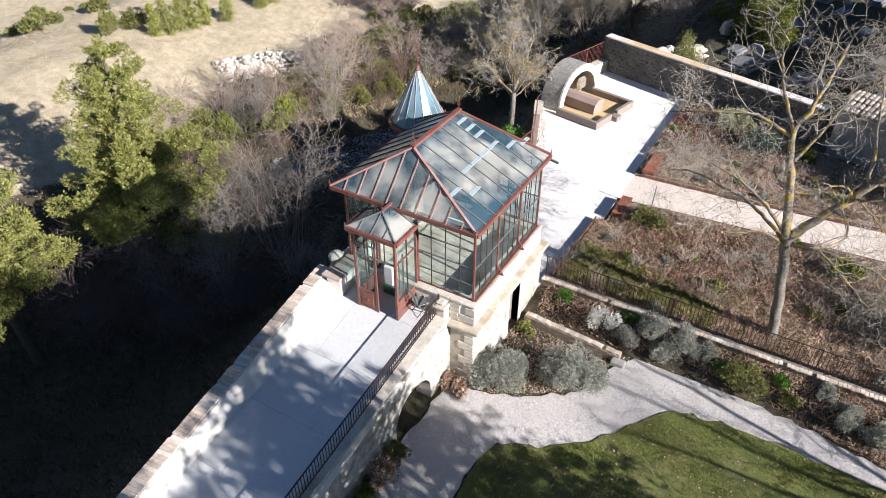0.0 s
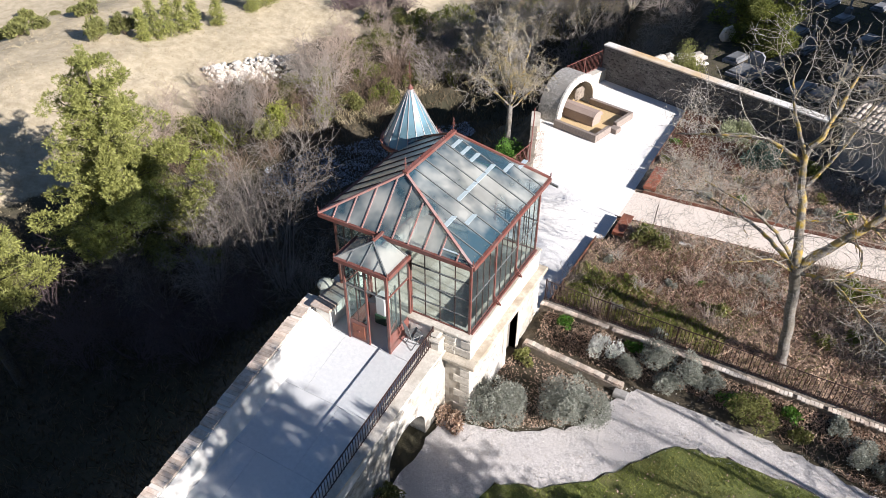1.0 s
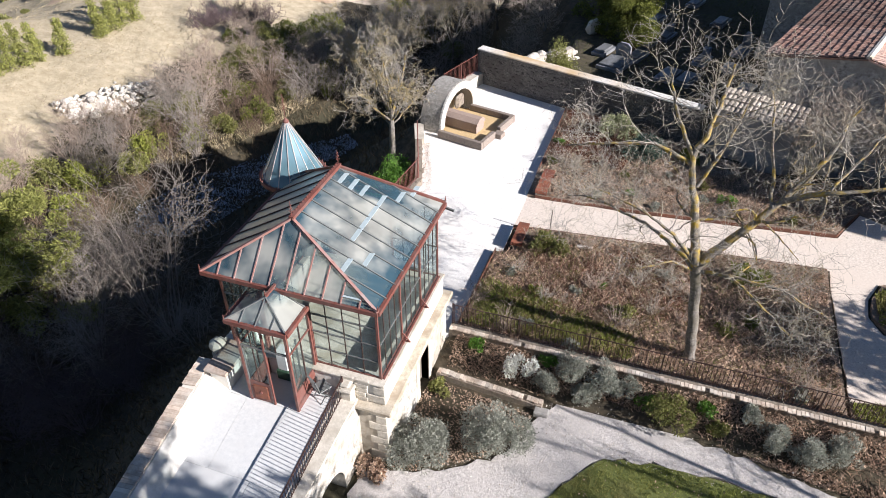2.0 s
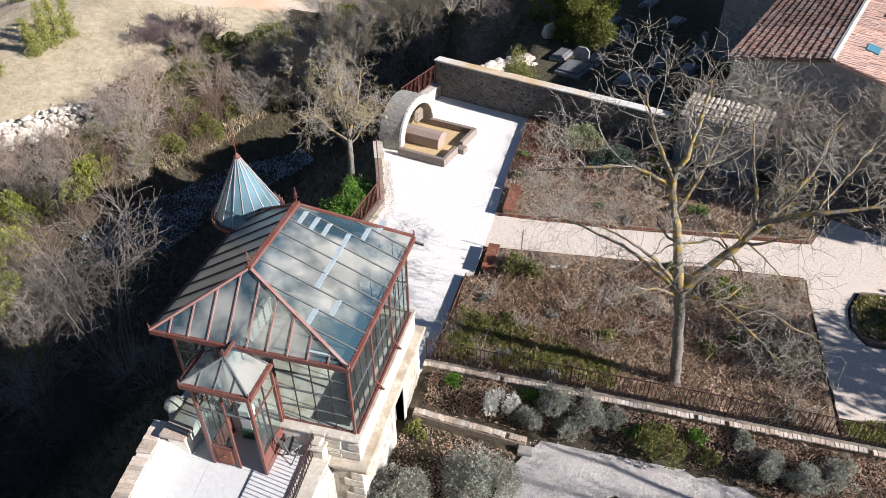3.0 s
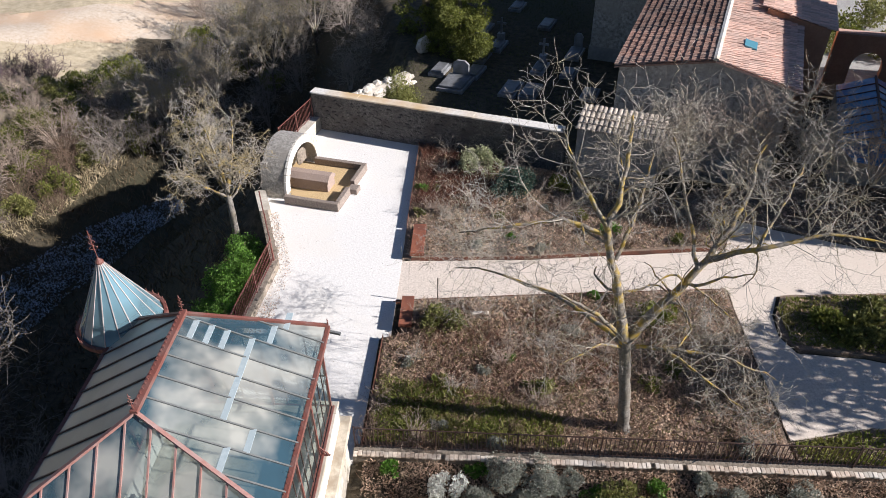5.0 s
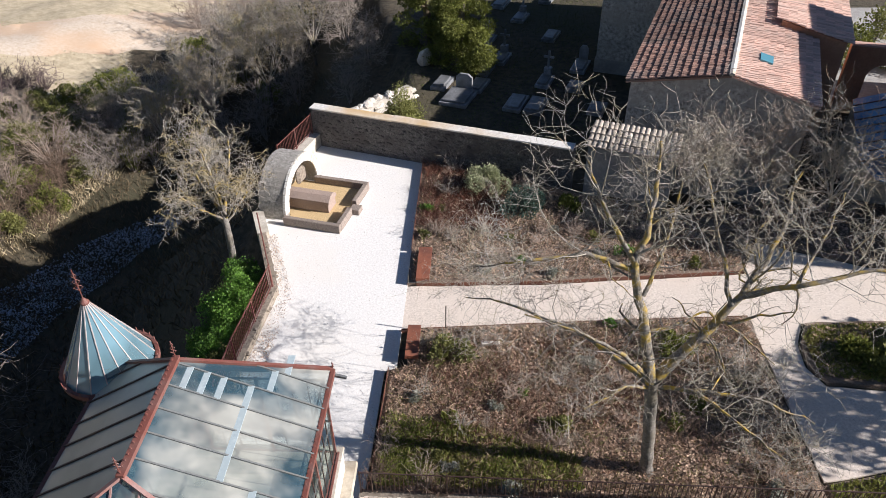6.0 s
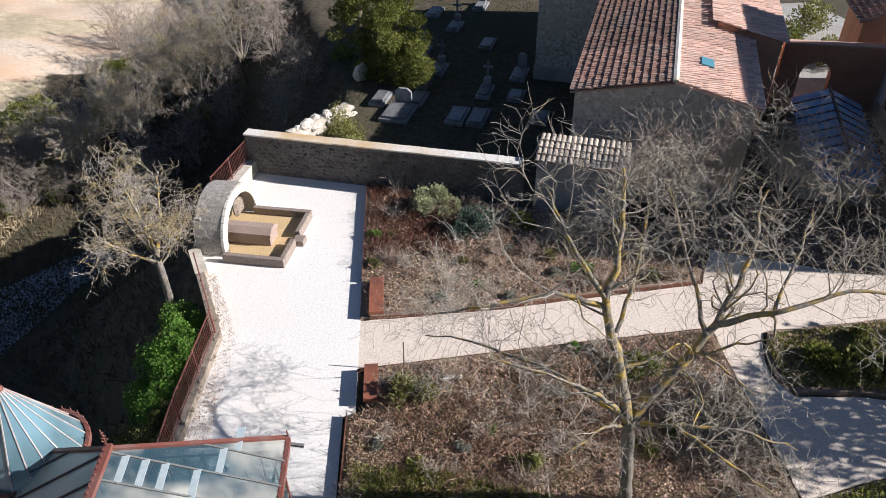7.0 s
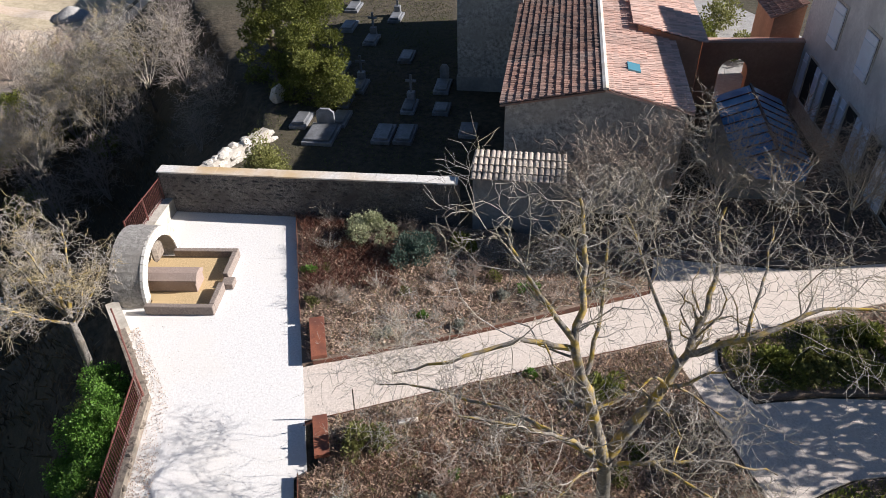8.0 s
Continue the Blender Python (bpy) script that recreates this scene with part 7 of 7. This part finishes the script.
kerb_line("ruined_wall_core", [(-4.3, 27.7), (-0.8, 31.7)], 0.4, CEMETERY - 1, CEMETERY + 0.75, M_rock, "core of the broken pale rubble wall", "wall")
big_rock = new("boulder", rocks[1])
big_rock.matrix_basis = pose(-0.3, 36.4, CEMETERY + 0.45, 10, 20, 40) @ Matrix.Diagonal((1.1, 0.9, 2.0, 1))
tagged(big_rock, "pale upright boulder at the cemetery's edge", "rock")
hx, hy = far(-30, 23)
heap = empty("rubble_heap", hx, hy, land_z(hx, hy))
tagged(heap, "heap of pale rubble and rocks on the meadow's edge", "rubble")
for i in range(300):
    f, g = rg.random(), rg.gauss(0, 0.8)
    x, y = far(-31.3 + 3.6 * f + g * 0.55, 20.0 + 6.2 * f - g * 0.45)
    s = rg.uniform(0.3, 0.6) if i % 5 else rg.uniform(0.6, 1.0)
    ob = new("stone", rocks[i % 4])
    ob.parent = heap
    ob.matrix_basis = pose(x - hx, y - hy, land_z(x, y) - land_z(hx, hy) + rg.uniform(0, 0.75) * math.exp(-g * g), rg.uniform(0, 60), rg.uniform(0, 60), rg.uniform(0, 360)) @ Matrix.Diagonal((s, s, s * 0.8, 1))


def draped(name, pts, width, lift, material, label, category):
    """A strip laid over the land along a line."""
    v, f = [], []
    prev = None
    pts = [far(*p) for p in pts]
    for k, ((ax, ay), (bx, by)) in enumerate(zip(pts, pts[1:])):
        n = max(2, int(math.hypot(bx - ax, by - ay) / 0.8))
        d = Vector((bx - ax, by - ay)).normalized()
        for i in range(n + (k == len(pts) - 2)):
            x, y = ax + (bx - ax) * i / n, ay + (by - ay) * i / n
            row = []
            for q in range(7):
                o = (q / 6 - 0.5) * width * (1 + 0.25 * noise.noise(Vector((x * 0.4, y * 0.4, q // 4))))
                px, py = x - d.y * o, y + d.x * o
                row.append(len(v))
                v.append((px, py, land_z(px, py) + lift * (1 - abs(q / 3 - 1) ** 4)))
            if prev:
                for q in range(6):
                    f.append((prev[q], prev[q + 1], row[q + 1], row[q]))
            prev = row
    return tagged(raw(name, v, f, material, smooth=True), label, category, kind="structure")


draped("dirt_track", [(-48, 38), (-39, 43.5), (-32, 47), (-25, 53), (-20, 59.5)], 8.0, 0.10, M_track, "broad pale sandy track crossing the meadow", "track")
draped("dirt_track", [(-44, 66), (-30, 63), (-22, 64.5), (-14, 67), (-8, 74)], 6.0, 0.12, M_track, "pale sandy dirt track across the meadow", "track")
draped("dirt_track", [(-36, 76), (-27, 72), (-18, 70), (-8, 78)], 2.4, 0.14, M_track, "reddish dirt bank beside the track", "track")
bm = bmesh.new()
lathe(bm, [(2.2, 0), (1.6, 0.45), (0.9, 0.9), (0.25, 1.2), (0.03, 1.25)], 0, 0, 18)
gh_heap = part("gravel_mound", bm, M_heap, smooth=True)
hx, hy = far(-20.3, 70.2)
gh_heap.location = (hx, hy, land_z(hx, hy))
tagged(gh_heap, "conical heap of grey gravel by the dirt track", "gravel heap")

# ---- ground cover of the dell and the meadow ----
litter("frosted_grass", [far(x, y) for x, y in ((-22.6, 15.6), (-21.0, 13.4), (-18.4, 14.6), (-17.2, 19), (-14.8, 24), (-13.4, 26.5), (-15, 28), (-18.8, 24.8), (-21.4, 20.2))], 0, 22000, M_frost, "frost-whitened grass of the dell, with blue shade in its colour", 421, "stalk", 0.07, 0.12, z_at=lambda x, y: land_z(x, y) + 0.06)
litter("dead_weeds", [far(x, y) for x, y in ((-29, -12), (-27, 30), (-14, 52), (-6.5, 40), (-7, 18), (-7.5, 6), (-8, -12))], 0, 60000, M_weed, "dead weeds and grass of the dell", 422, "stalk", 0.035, 0.45, z_at=land_z)
litter("rough_straw", [far(x, y) for x, y in ((-24.8, 18.0), (-22.8, 21.6), (-21.2, 24.8), (-19.8, 29.2), (-18.8, 31.2), (-20.4, 32.2), (-21.8, 27), (-23.8, 22.5), (-26, 19))], 0, 14000, M_straw, "tall reddish dry grass on the dell's sunny rim", 428, "stalk", 0.03, 0.5, z_at=land_z)
litter("meadow_grass", [far(x, y) for x, y in ((-60, -10), (-60, 50), (-28, 50), (-27, 28), (-27, 10), (-30, -10))], 0, 60000, M_straw, "short dry straw-coloured meadow grass", 423, "stalk", 0.04, 0.1, z_at=land_z)
litter("court_pebbles", [(-4.0, 6), (-3.9, 13), (-5.3, 17), (-2.1, 17), (-1.4, 20.8), (-4.2, 23.8), (0.5, 22.6), (0.5, 10), (0.15, 6)], COURT + 0.004, 2200, M_pebble, "scattered darker pebbles and leaves on the white gravel", 424, "leaf", 0.014)
litter("edge_grit", [(-4.3, 5.6), (-3.7, 5.6), (-3.55, 9.8), (-3.45, 13.4), (-4.9, 17.0), (-5.25, 16.8), (-3.95, 13.4), (-4.25, 9.8)], COURT + 0.004, 9000, M_dry, "brown grit and leaves along the courtyard's kerb", 429, "leaf", 0.02)
litter("path_pebbles", [(0.7, 11.8), (12.3, 12.8), (12.7, 6.4), (17, 6.8), (17, 9.0), (13.8, 9.5), (13.4, 11), (13.7, 12.5), (22, 13.1), (22, 14.7), (14, 16.8), (12.9, 14.9), (0.7, 13.9)], COURT - 0.006, 5000, M_pebble, "scattered pebbles and leaves on the path", 425, "leaf", 0.022)
litter("garden_pebbles", [(-0.6, -6), (-0.6, -0.1), (0.8, 0.1), (2.0, 0.7), (3.2, 2.0), (3.5, 3.2), (4.8, 4.4), (11.6, 3.3), (11.6, 2.2), (5.8, 2.0), (4.1, -0.3), (1.6, -2.0), (1.6, -6)], 0, 12000, M_pebble, "scattered pebbles on the garden path", 426, "leaf", 0.02, z_at=lambda x, y: max(GARDEN + 0.004, land_z(x, y) + 0.02))
litter("fallen_leaves", [(1.7, -6), (1.7, -2.2), (4.2, -0.4), (5.9, 1.9), (11.6, 2.1), (14, 1.2), (14, -6)], GARDEN + 0.07, 1500, M_dry, "brown leaves lying on the lawn", 427, "leaf", 0.03)

# ---- pieces of walls and copings ----
brick_row("brick_coping", (0.12, 5.06), (16, 4.9), 0.17, -1.449, 130, "row of flat reddish bricks on the garden wall")
brick_row("brick_coping", (0.22, 3.6), (3.7, 3.34), 0.2, -1.979, 28, "row of flat reddish bricks on the garden wall")
cop = empty("parapet_coping")
tagged(cop, "worn brick and stone coping of the terrace parapet", "brick coping", kind="structure")
me = bpy.data.meshes.new("brick")
b = block(-0.205, 0.205, -0.0575, 0.0575, 0, 0.06, 0.006)
b.to_mesh(me)
b.free()
me.materials.append(M_coping)
for i in range(125):
    y = -0.5 - i * 0.118
    if rg.random() < 0.03:
        continue
    ob = new("brick", me)
    ob.parent = cop
    ob.matrix_basis = pose(parapet_x(y) + 0.225 + rg.uniform(-0.008, 0.008), y, terrace_z(y) + 0.5 + rg.uniform(0, 0.006), 4, rg.uniform(-1.5, 1.5), 5.5 + rg.uniform(-1.2, 1.2))
kerb_rocks = [rock_mesh(80 + k, "stone", M_rubble) for k in range(4)]
for kerb, pts in zip([o for o in scene.objects if o.name.startswith("court_kerb")][:2], (((-4.4, 5.5), (-4.36, 9.8), (-4.06, 13.4)), ((-4.1, 13.6), (-5.27, 16.6)))):
    for (ax, ay), (bx, by) in zip(pts, pts[1:]):
        n = int(math.hypot(bx - ax, by - ay) / 0.2)
        for i in range(n):
            f = (i + rg.uniform(0.2, 0.8)) / n
            ob = new("stone", kerb_rocks[i % 4])
            ob.parent = kerb
            ob.matrix_basis = Matrix.LocRotScale((ax + (bx - ax) * f + rg.uniform(-0.05, 0.09), ay + (by - ay) * f, COURT + rg.uniform(0.12, 0.28)), Euler((rg.uniform(-0.3, 0.3), rg.uniform(-0.3, 0.3), rg.uniform(0, 3))), (rg.uniform(0.2, 0.34), rg.uniform(0.16, 0.26), rg.uniform(0.12, 0.24)))
wall_rocks = [rock_mesh(60 + k, "stone", M_darkrubble) for k in range(5)]
cells = [(c, r) for r in range(9) for c in range(33)]
for i, (c, r) in enumerate(cells):
    w, hgt = rg.uniform(0.18, 0.42), rg.uniform(0.12, 0.26)
    ob = new("stone", wall_rocks[i % 5])
    ob.parent = north
    ob.matrix_basis = Matrix.LocRotScale((0.25 + c * 0.325 + (r % 2) * 0.16 + rg.uniform(-0.09, 0.09), rg.uniform(0.0, 0.03), -1.58 + r * 0.195 + rg.uniform(-0.05, 0.05)), Euler((0, rg.uniform(-0.5, 0.5), 0)), (w, rg.uniform(0.08, 0.17), hgt))

# ---- small things ----
def chair(x, y, z, turn):
    """A folding iron garden chair."""
    t = empty("garden_chair", x, y, z, turn)
    part("seat", block(-0.2, 0.2, -0.2, 0.2, 0.43, 0.46, 0.008), M_lead, t)
    for sx in (-0.18, 0.18):
        part("leg", one_bar((sx, -0.2, 0), (sx, 0.16, 0.44), 0.022), M_lead, t)
        part("leg", one_bar((sx, 0.2, 0), (sx, -0.16, 0.44), 0.022), M_lead, t)
        part("back_post", one_bar((sx, 0.16, 0.44), (sx, 0.26, 0.9), 0.022), M_lead, t)
    for h in (0.62, 0.76, 0.88):
        part("back_slat", one_bar((-0.18, 0.16 + (h - 0.44) * 0.22, h), (0.18, 0.16 + (h - 0.44) * 0.22, h), 0.05, 0.012), M_lead, t)
    return tagged(t, "dark iron garden chair beside the porch", "chair")


chair(-1.7, -0.25, FL, 150)
ac = empty("white_heater", -3.0, 0.15, FL)
tagged(ac, "white metal heater cabinet inside the porch", "heater")
part("casing", block(-0.16, 0.16, -0.16, 0.16, 0.35, 1.05, 0.02), M_white, ac)
part("stand", block(-0.2, 0.2, -0.2, 0.2, 0, 0.35, 0.02), M_darkpaint, ac, "dark green stand")
stake = empty("wooden_stake", 2.1, 11.55, COURT)
part("pole", one_bar((0, 0, 0), (0.03, 0.05, 1.2), 0.04, sides=6), M_bark, stake)
tagged(stake, "thin wooden stake at the bed's edge", "stake")
post = empty("garden_post", 4.64, 3.95, -2.3)
part("pole", block(-0.05, 0.05, -0.05, 0.05, 0, 0.35, 0.01), M_corten, post)
tagged(post, "short rusty post at the end of the low wall", "post")
slab_a = tagged(part("stone_slab", block(3.5, 3.95, 2.95, 3.25, -2.25, -2.02, 0.03), M_greywall), "grey stone slab lying at the wall's end", "stone")
plank = tagged(part("stone_slab", block(3.3, 3.9, 10.9, 11.05, COURT + 0.1, COURT + 0.24, 0.02), M_cap), "pale stone lying in the bed", "stone")
